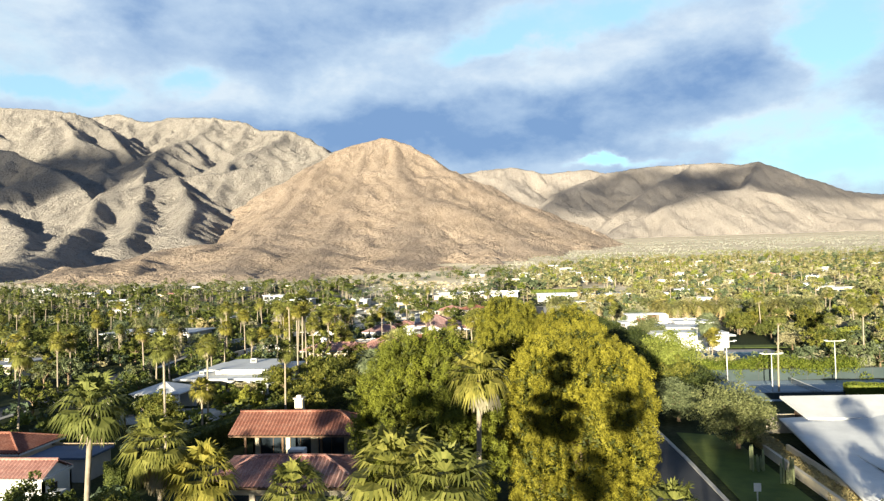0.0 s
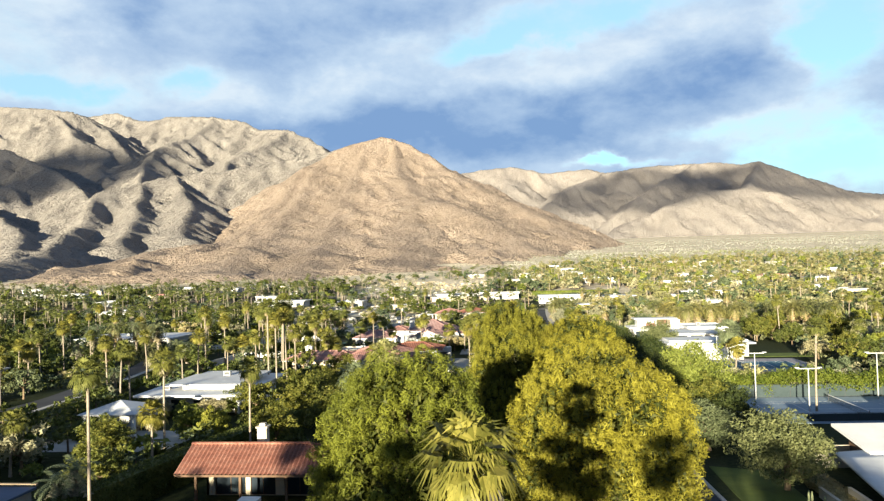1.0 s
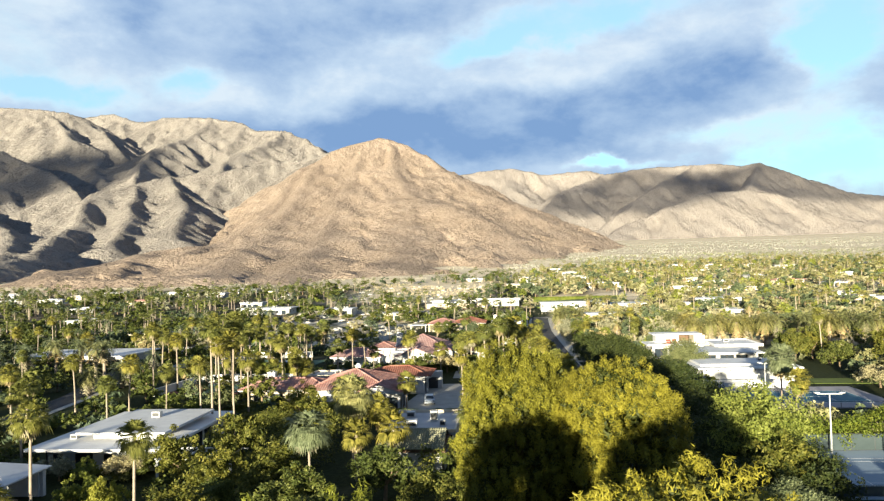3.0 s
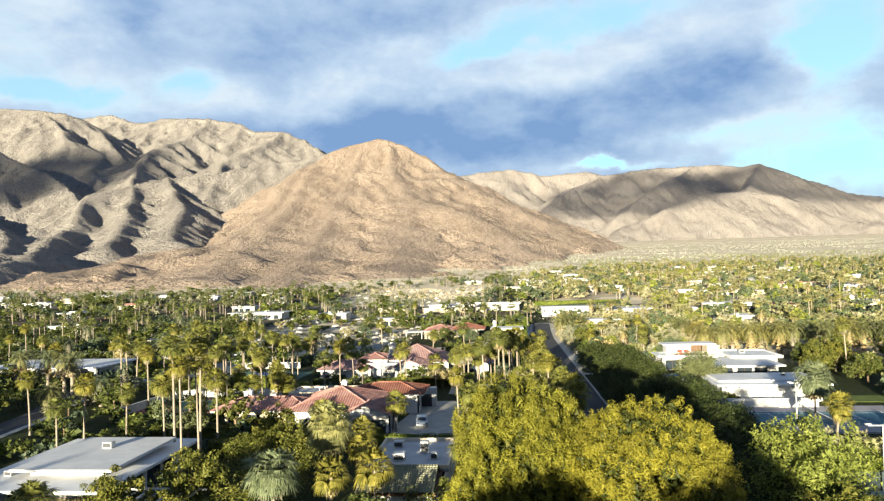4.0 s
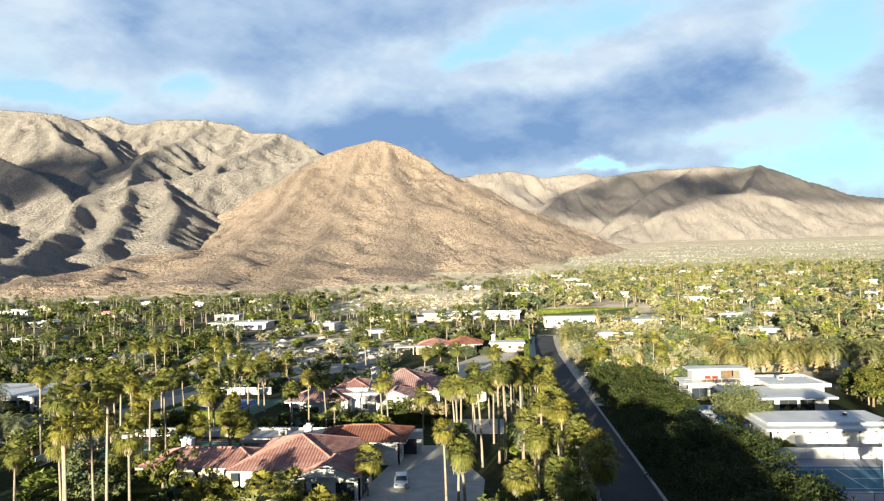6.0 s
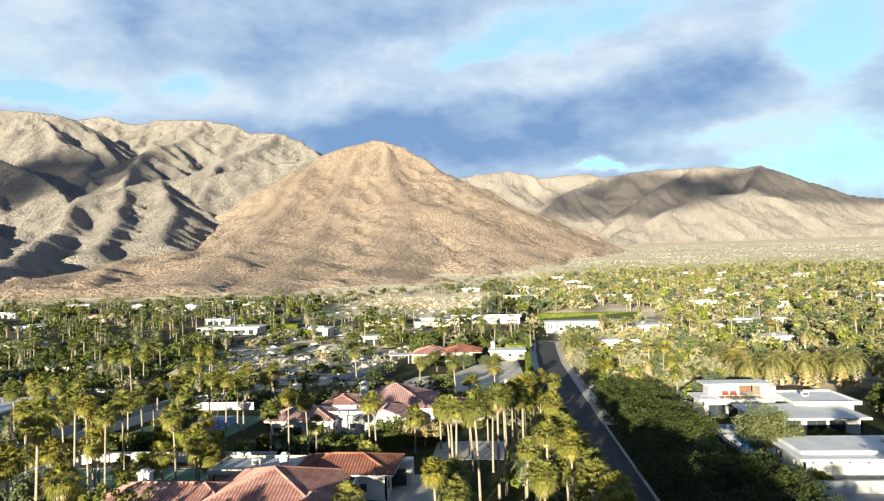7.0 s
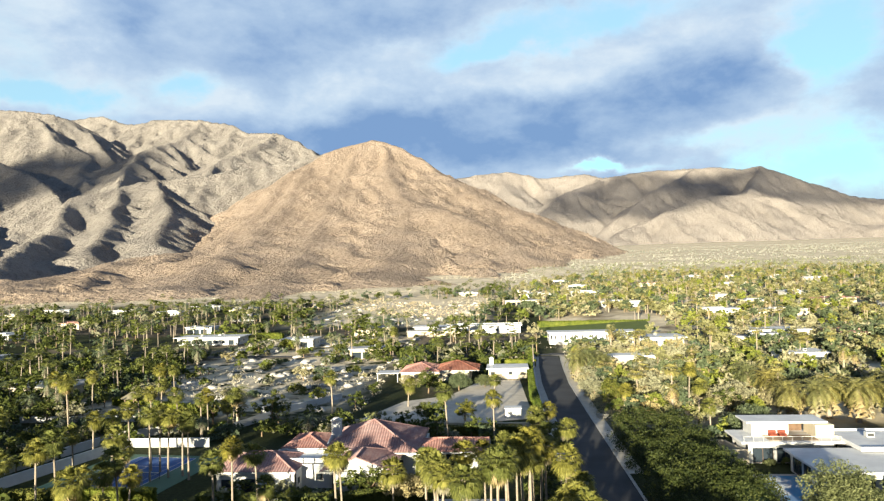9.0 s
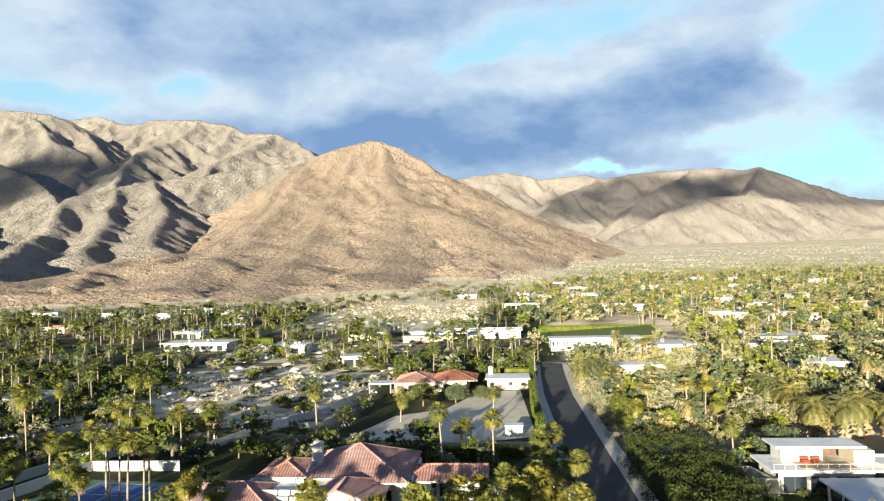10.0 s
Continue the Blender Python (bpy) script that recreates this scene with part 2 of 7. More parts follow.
COURTGREY = surface("court_apron", (0.36, 0.34, 0.36), (0.27, 0.26, 0.28), 0.2, 0.9, relief=0.1)
LINE = surface("court_line_paint", (0.80, 0.80, 0.78), (0.66, 0.66, 0.64), 1.0, 0.8, relief=0.0)
SCREEN = surface("windscreen_mesh", (0.05, 0.068, 0.07), (0.035, 0.05, 0.052), 0.4, 0.9)
RED = surface("red_fabric", (0.30, 0.07, 0.04), (0.20, 0.05, 0.03), 1.0, 0.8)
STONE = surface("pale_boulder", (0.56, 0.53, 0.49), (0.36, 0.34, 0.31), 0.8, 0.95, relief=0.6)


def tile_material(name, a, b, c):
    m, n = material(name, 0.85, 0.0, 0.25)
    f = n.math("ADD", n.math("MULTIPLY", n.noise(n.place, 0.35, 4.0, 0.6), 0.55), n.math("MULTIPLY", n.noise(n.place, 5.0, 2.0, 0.6), 0.5))
    col = n.ramp(f, (0.3, a), (0.52, b), (0.75, c))
    n.put(n.b.inputs["Base Color"], col)
    courses = n.add("ShaderNodeTexWave", Vector=n.place, Scale=0.75)
    courses.bands_direction = "Z"
    bump(n, courses.outputs["Fac"], 0.5, 0.06)
    return m


TILE = tile_material("clay_tile", (0.21, 0.09, 0.075), (0.365, 0.19, 0.16), (0.52, 0.36, 0.315))
TILEPALE = tile_material("faded_clay_tile", (0.23, 0.115, 0.105), (0.34, 0.205, 0.19), (0.47, 0.355, 0.33))
TILEOLIVE = tile_material("mossy_grey_tile", (0.12, 0.115, 0.07), (0.24, 0.235, 0.15), (0.42, 0.41, 0.29))
TILEDARK = tile_material("brown_clay_tile", (0.13, 0.05, 0.035), (0.25, 0.10, 0.07), (0.40, 0.22, 0.16))

GLASS, g = material("window_glass", 0.06, 0.0, 0.6)
g.put(g.b.inputs["Base Color"], (0.03, 0.04, 0.05, 1.0))
WATER, g = material("pool_water", 0.05, 0.0, 0.5)
g.put(g.b.inputs["Base Color"], g.mix(g.noise(g.place, 0.5), (0.10, 0.33, 0.52), (0.07, 0.26, 0.46)))
bump(g, g.noise(g.place, 3.0), 0.15, 0.02)
CARPAINT, g = material("silver_car_paint", 0.3, 0.4, 0.5)
g.put(g.b.inputs["Base Color"], (0.46, 0.50, 0.56, 1.0))
TYRE, g = material("tyre_rubber", 0.9)
g.put(g.b.inputs["Base Color"], (0.02, 0.02, 0.02, 1.0))

# rock and scrub of the mountains
def rock(name, pale, mid, dark, shrub, amount, relief=2.6):
    m, n = material(name, 0.95, 0.0, 0.1)
    run = n.vmath("MULTIPLY", n.place, (1.0, 0.35, 0.6))   # wash and scree run down the slopes
    broad = n.noise(n.place, 0.005, 5.0, 0.62)
    medium = n.noise(run, 0.03, 6.0, 0.65)
    fine = n.noise(n.place, 0.16, 5.0, 0.65)
    f = n.math("ADD", n.math("MULTIPLY", broad, 0.4), n.math("ADD", n.math("MULTIPLY", medium, 0.28), n.math("MULTIPLY", fine, 0.4)))
    c = n.ramp(f, (0.38, dark), (0.54, mid), (0.70, pale))
    seams = n.math("ABSOLUTE", n.math("SUBTRACT", n.noise(run, 0.012, 5.0, 0.6, 0.8), 0.5))
    c = n.mix(n.math("MULTIPLY", n.span(seams, 0.022, 0.0), 0.35), c, dark)
    bush = n.add("ShaderNodeTexVoronoi", Vector=n.place, Scale=0.21)
    patch = n.noise(n.place, 0.012, 3.0, 0.6)
    spots = n.math("MULTIPLY", n.span(bush.outputs["Distance"], 0.40, 0.20), n.span(patch, 0.30, 0.60))
    c = n.mix(n.math("MULTIPLY", spots, amount), c, shrub)
    n.put(n.b.inputs["Base Color"], c)
    height = n.math("ADD", n.math("MULTIPLY", medium, 6.0), n.math("MULTIPLY", fine, 4.5))
    bump(n, height, 1.0, relief)
    return m


ROCKNEAR = rock("tan_hillside", (0.50, 0.392, 0.312), (0.415, 0.318, 0.246), (0.29, 0.222, 0.17), (0.15, 0.118, 0.08), 0.75, 2.4)
ROCKFAR = rock("grey_tan_rock", (0.46, 0.41, 0.368), (0.38, 0.338, 0.301), (0.23, 0.208, 0.192), (0.17, 0.155, 0.135), 0.6, 3.2)
ROCKPALE = rock("pale_desert_rock", (0.41, 0.36, 0.325), (0.355, 0.311, 0.281), (0.275, 0.24, 0.217), (0.19, 0.16, 0.132), 0.5, 2.6)

SOIL, g = material("dry_ground", 0.95, 0.0, 0.1)
broad, medium, fine = g.noise(g.place, 0.02, 4.0, 0.6), g.noise(g.place, 0.12, 4.0, 0.6), g.noise(g.place, 1.6, 4.0, 0.65)
earth = g.ramp(g.math("ADD", g.math("MULTIPLY", medium, 0.6), g.math("MULTIPLY", fine, 0.4)), (0.32, (0.08, 0.063, 0.042)), (0.5, (0.15, 0.12, 0.082)), (0.7, (0.28, 0.235, 0.168)))
weeds = g.ramp(fine, (0.3, (0.014, 0.020, 0.007)), (0.7, (0.045, 0.053, 0.019)))
away = g.span(g.add("ShaderNodeSeparateXYZ", Vector=g.place).outputs[1], 585.0, 720.0)
garden = g.span(g.add("ShaderNodeSeparateXYZ", Vector=g.place).outputs[1], 380.0, 300.0, 0.0, 0.14)
green = g.math("MULTIPLY", g.span(g.math("ADD", broad, garden), 0.42, 0.55), g.math("SUBTRACT", 1.0, away))
sand = g.ramp(g.noise(g.place, 0.05, 6.0, 0.7), (0.35, (0.46, 0.38, 0.26)), (0.6, (0.76, 0.65, 0.48)))
axes = g.add("ShaderNodeSeparateXYZ", Vector=g.place)
dry = g.math("MULTIPLY", g.span(axes.outputs[0], 16.0, 24.0), g.span(axes.outputs[1], 225.0, 265.0))
wash = g.math("MULTIPLY", g.math("MULTIPLY", g.span(axes.outputs[0], -125.0, -100.0), g.span(axes.outputs[0], -34.0, -48.0)), g.math("MULTIPLY", g.span(axes.outputs[1], 252.0, 275.0), g.span(axes.outputs[1], 445.0, 410.0)))
fan = g.math("MULTIPLY", g.math("MULTIPLY", g.span(axes.outputs[0], -135.0, -105.0), g.span(axes.outputs[0], 0.0, -22.0)), g.span(axes.outputs[1], 455.0, 480.0))
bare = g.math("MAXIMUM", g.math("MAXIMUM", g.math("MAXIMUM", away, fan), g.math("MULTIPLY", wash, g.span(medium, 0.38, 0.5))), g.math("MULTIPLY", dry, g.span(broad, 0.36, 0.5)))
g.put(g.b.inputs["Base Color"], g.mix(bare, g.mix(green, earth, weeds), sand))
bump(g, g.math("ADD", fine, g.math("MULTIPLY", medium, 2.0)), 0.6, 0.15)


# ---- building blocks ----
def mesh_object(name, verts, faces, mat, parent=None, label="", smooth=False):
    me = bpy.data.meshes.new(name)
    me.from_pydata([tuple(v) for v in verts], [], [tuple(f) for f in faces])
    me.materials.append(mat)
    if smooth:
        me.polygons.foreach_set("use_smooth", [True] * len(me.polygons))
    me.update()
    ob = new(name, me)
    if parent:
        ob.parent = parent
    if label:
        tagged(ob, label)
    return ob


def part(name, bm, mat, parent, label="", smooth=False):
    """Links a bmesh as one mesh object under a thing or a part."""
    me = bpy.data.meshes.new(name)
    bm.to_mesh(me)
    bm.free()
    me.materials.append(mat)
    if smooth:
        me.polygons.foreach_set("use_smooth", [True] * len(me.polygons))
    ob = new(name, me)
    if parent:
        ob.parent = parent
    if label:
        tagged(ob, label)
    return ob


def thing(name, place, label, category, group="", turn=0.0):
    ob = new(name)
    ob.matrix_basis = pose(*place, 0, 0, turn)
    return tagged(ob, label, category, group)


def box(bm, x0, x1, y0, y1, z0, z1, bevel=0.0):
    r = bmesh.ops.create_cube(bm, size=1.0, matrix=Matrix.LocRotScale(((x0 + x1) / 2, (y0 + y1) / 2, (z0 + z1) / 2), None, (x1 - x0, y1 - y0, z1 - z0)))
    if bevel:
        edges = list({e for v in r["verts"] for e in v.link_edges})
        bmesh.ops.bevel(bm, geom=edges, offset=bevel, segments=1, affect="EDGES")


def boxes(*rows, bevel=0.0):
    bm = bmesh.new()
    for r in rows:
        box(bm, *r, bevel=bevel)
    return bm


def rod(bm, a, b, r0, r1, sides=8):
    a, b = Vector(a), Vector(b)
    d = b - a
    m = Matrix.Translation((a + b) / 2) @ d.to_track_quat("Z", "Y").to_matrix().to_4x4()
    bmesh.ops.create_cone(bm, cap_ends=True, segments=sides, radius1=r0, radius2=r1, depth=d.length, matrix=m)


# ---- noise on arrays ----
def lattice(ix, iy, seed):
    n = (ix.astype(np.int64) * 374761393 + iy.astype(np.int64) * 668265263 + seed * 974634777) & 0x7FFFFFFF
    n = ((n ^ (n >> 13)) * 1274126177) & 0x7FFFFFFF
    return ((n ^ (n >> 16)) & 0xFFFF) / 65535.0


def value_noise(x, y, seed=0):
    ix, iy = np.floor(x), np.floor(y)
    fx, fy = x - ix, y - iy
    fx, fy = fx * fx * (3 - 2 * fx), fy * fy * (3 - 2 * fy)
    a, b = lattice(ix, iy, seed), lattice(ix + 1, iy, seed)
    c, d = lattice(ix, iy + 1, seed), lattice(ix + 1, iy + 1, seed)
    return (a * (1 - fx) + b * fx) * (1 - fy) + (c * (1 - fx) + d * fx) * fy


def fbm(x, y, octaves=5, seed=0, gain=0.5):
    total, amp, norm = 0.0, 1.0, 0.0
    for o in range(octaves):
        total = total + amp * value_noise(x * 2 ** o + 17.3 * o, y * 2 ** o - 9.1 * o, seed + o)
        norm += amp
        amp *= gain
    return total / norm


def ground_height(x, y):
    """Level in the town, rising as a fan towards the mountains and a little earlier to the east."""
    x, y = np.asarray(x, float), np.asarray(y, float)
    d = np.maximum(0.0, y - 280.0)
    east = np.clip((x - 15.0) / 45.0, 0, 1)
    return 0.05 * d * d / (d + 220.0) + east * east * (3 - 2 * east) * np.minimum(3.0, 0.03 * np.maximum(0.0, y - 240.0))


def gz(x, y):
    return float(ground_height(x, y))


def grid_faces(nx, ny):
    i = np.arange((nx - 1) * (ny - 1))
    a = (i // (nx - 1)) * nx + i % (nx - 1)
    return np.stack([a, a + 1, a + nx + 1, a + nx], 1)


# ---- ground ----
xs = np.concatenate([np.linspace(-4200, -420, 40), np.linspace(-400, 400, 101), np.linspace(420, 4200, 40)])
ys = np.concatenate([np.linspace(-1500, -20, 20), np.linspace(-10, 700, 143), np.linspace(715, 4700, 130)])
X, Y = np.meshgrid(xs, ys)
Z = ground_height(X, Y) + (fbm(X / 60, Y / 60, 3, 5) - 0.5) * np.clip((Y - 420) / 400, 0, 1) * 5.0
tagged(mesh_object("ground", np.stack([X, Y, Z], 2).reshape(-1, 3), grid_faces(len(xs), len(ys)), SOIL, smooth=True),
       "dry sandy desert ground with patches of weeds", "ground", kind="structure")

# ---- mountains: crest lines carry the height, flanks fall away from them and are cut by gullies ----
CRESTS_NEAR = (
    ((-430, 2380, 487), (-550, 2250, 426), (-610, 2150, 376), (-620, 1950, 284), (-590, 1750, 198), (-590, 1600, 148), (-580, 1400, 101), (-600, 1150, 80), (-590, 950, 58), (-580, 800, 36), (-560, 620, 14)),
    ((-430, 2380, 487), (-330, 2400, 462), (-270, 2400, 395), (-170, 2300, 329), (-70, 2150, 280), (10, 2000, 224), (90, 1850, 164), (160, 1750, 124), (210, 1650, 85)),
    ((-380, 2350, 455), (-330, 2100, 326), (-240, 1850, 235), (-130, 1600, 178), (-30, 1430, 128), (20, 1280, 82), (60, 1120, 46), (80, 960, 30)),
    ((-470, 2330, 455), (-450, 2050, 307), (-430, 1800, 215), (-390, 1500, 126), (-320, 1150, 72), (-250, 850, 38), (-220, 640, 13)),
    ((-580, 2150, 378), (-560, 1900, 260), (-520, 1550, 143), (-440, 1200, 84), (-360, 850, 42), (-330, 620, 13)),
    ((-230, 1850, 227), (-210, 1500, 129), (-180, 1150, 68), (-140, 900, 40), (-100, 700, 16)),
)
CRESTS_LEFT = (
    ((-1120, 1500, 121), (-1100, 1620, 162), (-1120, 1800, 254), (-1070, 1950, 301), (-1010, 2050, 332), (-910, 2150, 352), (-820, 2250, 385), (-750, 2350, 413), (-590, 2400, 453)),
    ((-2240, 3500, 886), (-2050, 3500, 898), (-1880, 3400, 830), (-1610, 3250, 805), (-1410, 3250, 795), (-1250, 3200, 753), (-1150, 3150, 700), (-980, 3050, 673), (-850, 2950, 612), (-740, 2850, 536)),
    ((-2360, 2700, 773), (-2060, 2700, 742), (-1950, 2750, 748), (-1860, 2800, 736), (-1790, 2850, 703), (-1730, 2900, 671), (-1540, 2500, 472), (-1330, 2200, 342)),
    ((-1410, 3250, 795), (-1360, 2900, 625), (-1370, 2600, 525), (-1300, 2350, 419), (-1100, 2000, 309)),
    ((-980, 3050, 673), (-960, 2700, 536), (-1000, 2450, 442), (-930, 2200, 360)),
    ((-2280, 2300, 552), (-1920, 2250, 503), (-1630, 2150, 449), (-1460, 2080, 382), (-1320, 2000, 313), (-1170, 1850, 238)),
    ((-1500, 1750, 250), (-1250, 1600, 185), (-1080, 1450, 132), (-930, 1250, 88), (-800, 1050, 56)),
    ((-1120, 1800, 254), (-1010, 1550, 146), (-860, 1250, 84), (-770, 1050, 60), (-680, 800, 34)),
    ((-1070, 1950, 301), (-920, 1650, 176), (-810, 1400, 96)),
    ((-1010, 2050, 332), (-840, 1750, 210), (-700, 1450, 106)),
)
CRESTS_RIGHT = (
    ((-390, 4300, 594), (-180, 4300, 621), (30, 4300, 637), (230, 4300, 595), (500, 4300, 615), (600, 4250, 573), (750, 4200, 584), (920, 4200, 604), (1100, 4150, 603)),
    ((1090, 4100, 596), (1210, 4100, 594), (1320, 4050, 566), (1420, 4050, 581), (1570, 4000, 511), (1690, 3950, 450), (1810, 3900, 388), (1980, 3850, 356), (2310, 3800, 280)),
    ((1400, 4000, 555), (1180, 3500, 380), (940, 3400, 356), (740, 3300, 290), (560, 3200, 212), (410, 3000, 137)),
    ((1180, 3500, 380), (1350, 3450, 328), (1430, 3350, 255), (1500, 3250, 202), (1630, 3200, 182), (1830, 3100, 134)),
    ((560, 4200, 558), (330, 3900, 442), (190, 3600, 313), (90, 3200, 181)),
    ((1080, 4100, 583), (770, 3800, 430), (540, 3500, 265)),
)


def blurred(a, cells):
    """Gaussian blur of a grid, edges held."""
    n = int(cells * 2.5)
    k = np.exp(-0.5 * (np.arange(-n, n + 1) / cells) ** 2)
    k /= k.sum()
    for axis in (0, 1):
        p = np.pad(a, [(n, n) if i == axis else (0, 0) for i in (0, 1)], mode="edge")
        a = sum(w2 * np.take(p, np.arange(i, i + a.shape[axis]), axis) for i, w2 in enumerate(k))
    return a


def side_spurs(crests, spacing, seed):
    """Short spurs that branch off the crest lines on both sides, and lesser ones that branch off these."""
    r = random.Random(seed)
    out, lines = [], list(crests)
    for level in range(2 if spacing else 0):
        made = []
        for line in lines:
            for (ax, ay, az), (bx, by, bz) in zip(line, line[1:]):
                length = math.hypot(bx - ax, by - ay)
                for i in range(int(length / spacing * r.uniform(0.9, 1.3))):
                    t = (i + r.uniform(0.1, 0.9)) * spacing / length
                    if t > 1:
                        continue
                    for side in (-1, 1):
                        x, y, z = ax + (bx - ax) * t, ay + (by - ay) * t, az + (bz - az) * t
                        a = math.atan2(by - ay, bx - ax) + side * r.uniform(0.75, 1.35)
                        if bz > az:
                            a = math.atan2(ay - by, ax - bx) + side * r.uniform(0.75, 1.35)
                        reach, spur = r.uniform(0.5, 1.0) * min(420.0, 0.9 * max(40.0, z - 30)) * (0.42 if level else 1.0), [(x, y, z - 5)]
                        for k in range(3):
                            a += r.uniform(-0.22, 0.22)
                            x, y, z = x + math.cos(a) * reach / 3, y + math.sin(a) * reach / 3, z - reach / 3 * r.uniform(0.42, 0.62)
                            spur.append((x, y, z - 5))
                        made.append(tuple(spur))
        out += made
        lines = made if len(made) < 150 else made[::2]
        spacing *= 1.1
    return out


def massif(name, crests, x0, x1, y0, y1, step, mat, label, slope, gully, seed, wander=60.0, crag=26.0, scale=150.0, reach=300.0, fall=1.0, filled=0.0, spurs=0.0):
    crests = list(crests) + side_spurs(crests, spurs, seed)
    xs, ys = np.arange(x0, x1 + step, step), np.arange(y0, y1 + step, step)
    X, Y = np.meshgrid(xs, ys)
    wx = X + (fbm(X / 260, Y / 260, 4, seed) - 0.5) * wander
    wy = Y + (fbm(X / 260, Y / 260, 4, seed + 9) - 0.5) * wander
    best, along, off = np.full(X.shape, -1e9), np.zeros(X.shape), np.zeros(X.shape)
    for k, line in enumerate(crests):
        run = 311.0 * k
        for (ax, ay, az), (bx, by, bz) in zip(line, line[1:]):
            dx, dy = bx - ax, by - ay
            length = math.hypot(dx, dy)
            for px, py, weight in ((wx, wy, 1),):
                t = np.clip(((px - ax) * dx + (py - ay) * dy) / length ** 2, 0, 1)
                d = np.hypot(px - ax - t * dx, py - ay - t * dy)
            side = np.sign((px - ax) * dy - (py - ay) * dx)
            zc = az + t * (bz - az)
            h = zc - slope * (0.42 + 0.58 * np.clip((zc - 20) / 240.0, 0, 1)) * (fall * d + (1.0 - fall) * reach * (1.0 - np.exp(-d / reach)))
            better = h > best
            best = np.where(better, h, best)
            along = np.where(better, run + t * length + side * 5000, along)
            off = np.where(better, d, off)
            run += length
    for again in range(4 if filled else 0):   # screes fill the hollows between the spurs
        soft = blurred(best, filled / step)
        best = np.maximum(best, soft - 2.0)
    if filled > 110:   # the foot of the hill is an even fan
        low = 0.6 * np.clip((140.0 - best) / 100.0, 0, 1)
        best = best + low * (blurred(best, 115.0 / step) - best)
        best = best + 0.75 * np.clip((430.0 - best) / 60.0, 0, 1) * (blurred(best, 42.0 / step) - best)
    # gullies run down the flanks, across the crest line
    s = along + (fbm(X / 150, Y / 150, 3, seed + 3) - 0.5) * 70
    ridged = 1 - np.abs(2 * value_noise(s / 62.0, off / 420.0, seed + 4) - 1)
    ridged2 = 1 - np.abs(2 * value_noise(s / 36.0, off / 230.0, seed + 5) - 1)
    cut = np.clip(off / 120.0, 0, 1)
    ridged3 = 1 - np.abs(2 * value_noise(s / 17.0, off / 90.0, seed + 6) - 1)
    h = best - gully * cut * (ridged ** 2.2 * 1.0 + ridged2 ** 2.2 * 0.55 + ridged3 ** 2 * 0.2)
    # broken rock: sharp-edged ribs at every size, drawn out down the slopes
    across, down = (wx * 0.89 + wy * 0.45) / scale, (wy * 0.89 - wx * 0.45) / scale * 0.5
    rough, amp, keep = 0.0, 1.0, 1.0
    for o in range(6):
        q = 2.0 ** o
        rib = (1 - np.abs(2 * value_noise(across * q + o * 7.7, down * q - o * 3.1, seed + 20 + o) - 1)) ** 1.6
        rough = rough + rib * amp * keep
        keep, amp = np.clip(0.35 + rib, 0, 1), amp * 0.6
    h += (rough - 1.0) * crag * np.clip(0.3 + off / 90.0, 0, 1)
    g = ground_height(X, Y)
    h = np.where(h < g - 6, g - 6 - np.minimum(30, (g - 6 - h) * 0.2), h)
    ob = mesh_object(name, np.stack([X, Y, h], 2).reshape(-1, 3), grid_faces(len(xs), len(ys)), mat, smooth=True)
    return tagged(ob, label, "mountain", "mountains", "structure")


massif("mountain_near", CRESTS_NEAR, -1300, 700, 560, 2640, 8, ROCKNEAR, "bare tan desert hill with scattered scrub and thin gullies", 0.72, 12, 11, 40.0, 12.0, 90.0, 240.0, 0.6, 125.0)
massif("mountain_range", CRESTS_LEFT, -2900, -400, 640, 3700, 10, ROCKFAR, "rocky grey and tan mountain range cut by deep gullies", 0.86, 12, 31, 60.0, 15.0, 55.0, filled=12.0, spurs=80.0)
massif("mountain_far", CRESTS_RIGHT, -500, 2700, 2750, 4560, 13, ROCKPALE, "pale desert mountains beyond the open valley", 0.62, 18, 57, 60.0, 24.0, 200.0)


def cloud(name, x, y, z, a, b, c, turn, seed):
    """An unseen broken cloud, added between the low sun and the mountains to shade them."""
    bm = bmesh.new()
    bmesh.ops.create_icosphere(bm, subdivisions=5, radius=1.0)
    for v in bm.verts:
        q = v.co * 1.6 + Vector((seed * 3.7, 0, 0))
        k = 1 + 0.55 * noise.fractal(q, 0.8, 2.0, 5)
        v.co = Vector((v.co.x * a * k, v.co.y * b * k, v.co.z * c * (1.0 if v.co.z < 0 else 1.4) * k))
    ob = part(name, bm, SHADECLOUD, None, smooth=True)
    ob.matrix_basis = pose(x, y, z, 0, 0, turn)
    return tagged(ob, "unseen broken cloud added up-sun to shade the mountains", "cloud", "clouds", "structure")


def up_sun(x, y, z, distance):
    return tuple(Vector((x, y, z)) + sun_from * distance)


SHADECLOUD, g = material("cloud", 1.0, 0.0, 0.0)
g.put(g.b.inputs["Base Color"], g.mix(g.noise(g.place, 0.004), (0.75, 0.76, 0.8), (0.9, 0.9, 0.92)))
thin = g.add("ShaderNodeMixShader", Fac=0.64)
g.put(thin.inputs[1], g.b.outputs[0])
g.put(thin.inputs[2], g.add("ShaderNodeBsdfTransparent").outputs[0])
g.put([k for k in g.t.nodes if k.type == "OUTPUT_MATERIAL"][0].inputs[0], thin.outputs[0])
# out of view: these two cast the cloud shadow on the far right range
cloud("cloud", *up_sun(720, 3850, 380, 6600), 420, 300, 125, 4, 1)
cloud("cloud", *up_sun(1680, 4000, 430, 6600), 640, 300, 105, 4, 2)
# two more, overlapped, added to imitate the shaded face of the left range
cloud("cloud", *up_sun(-1560, 2120, 350, 5000), 250, 240, 150, 0, 3)
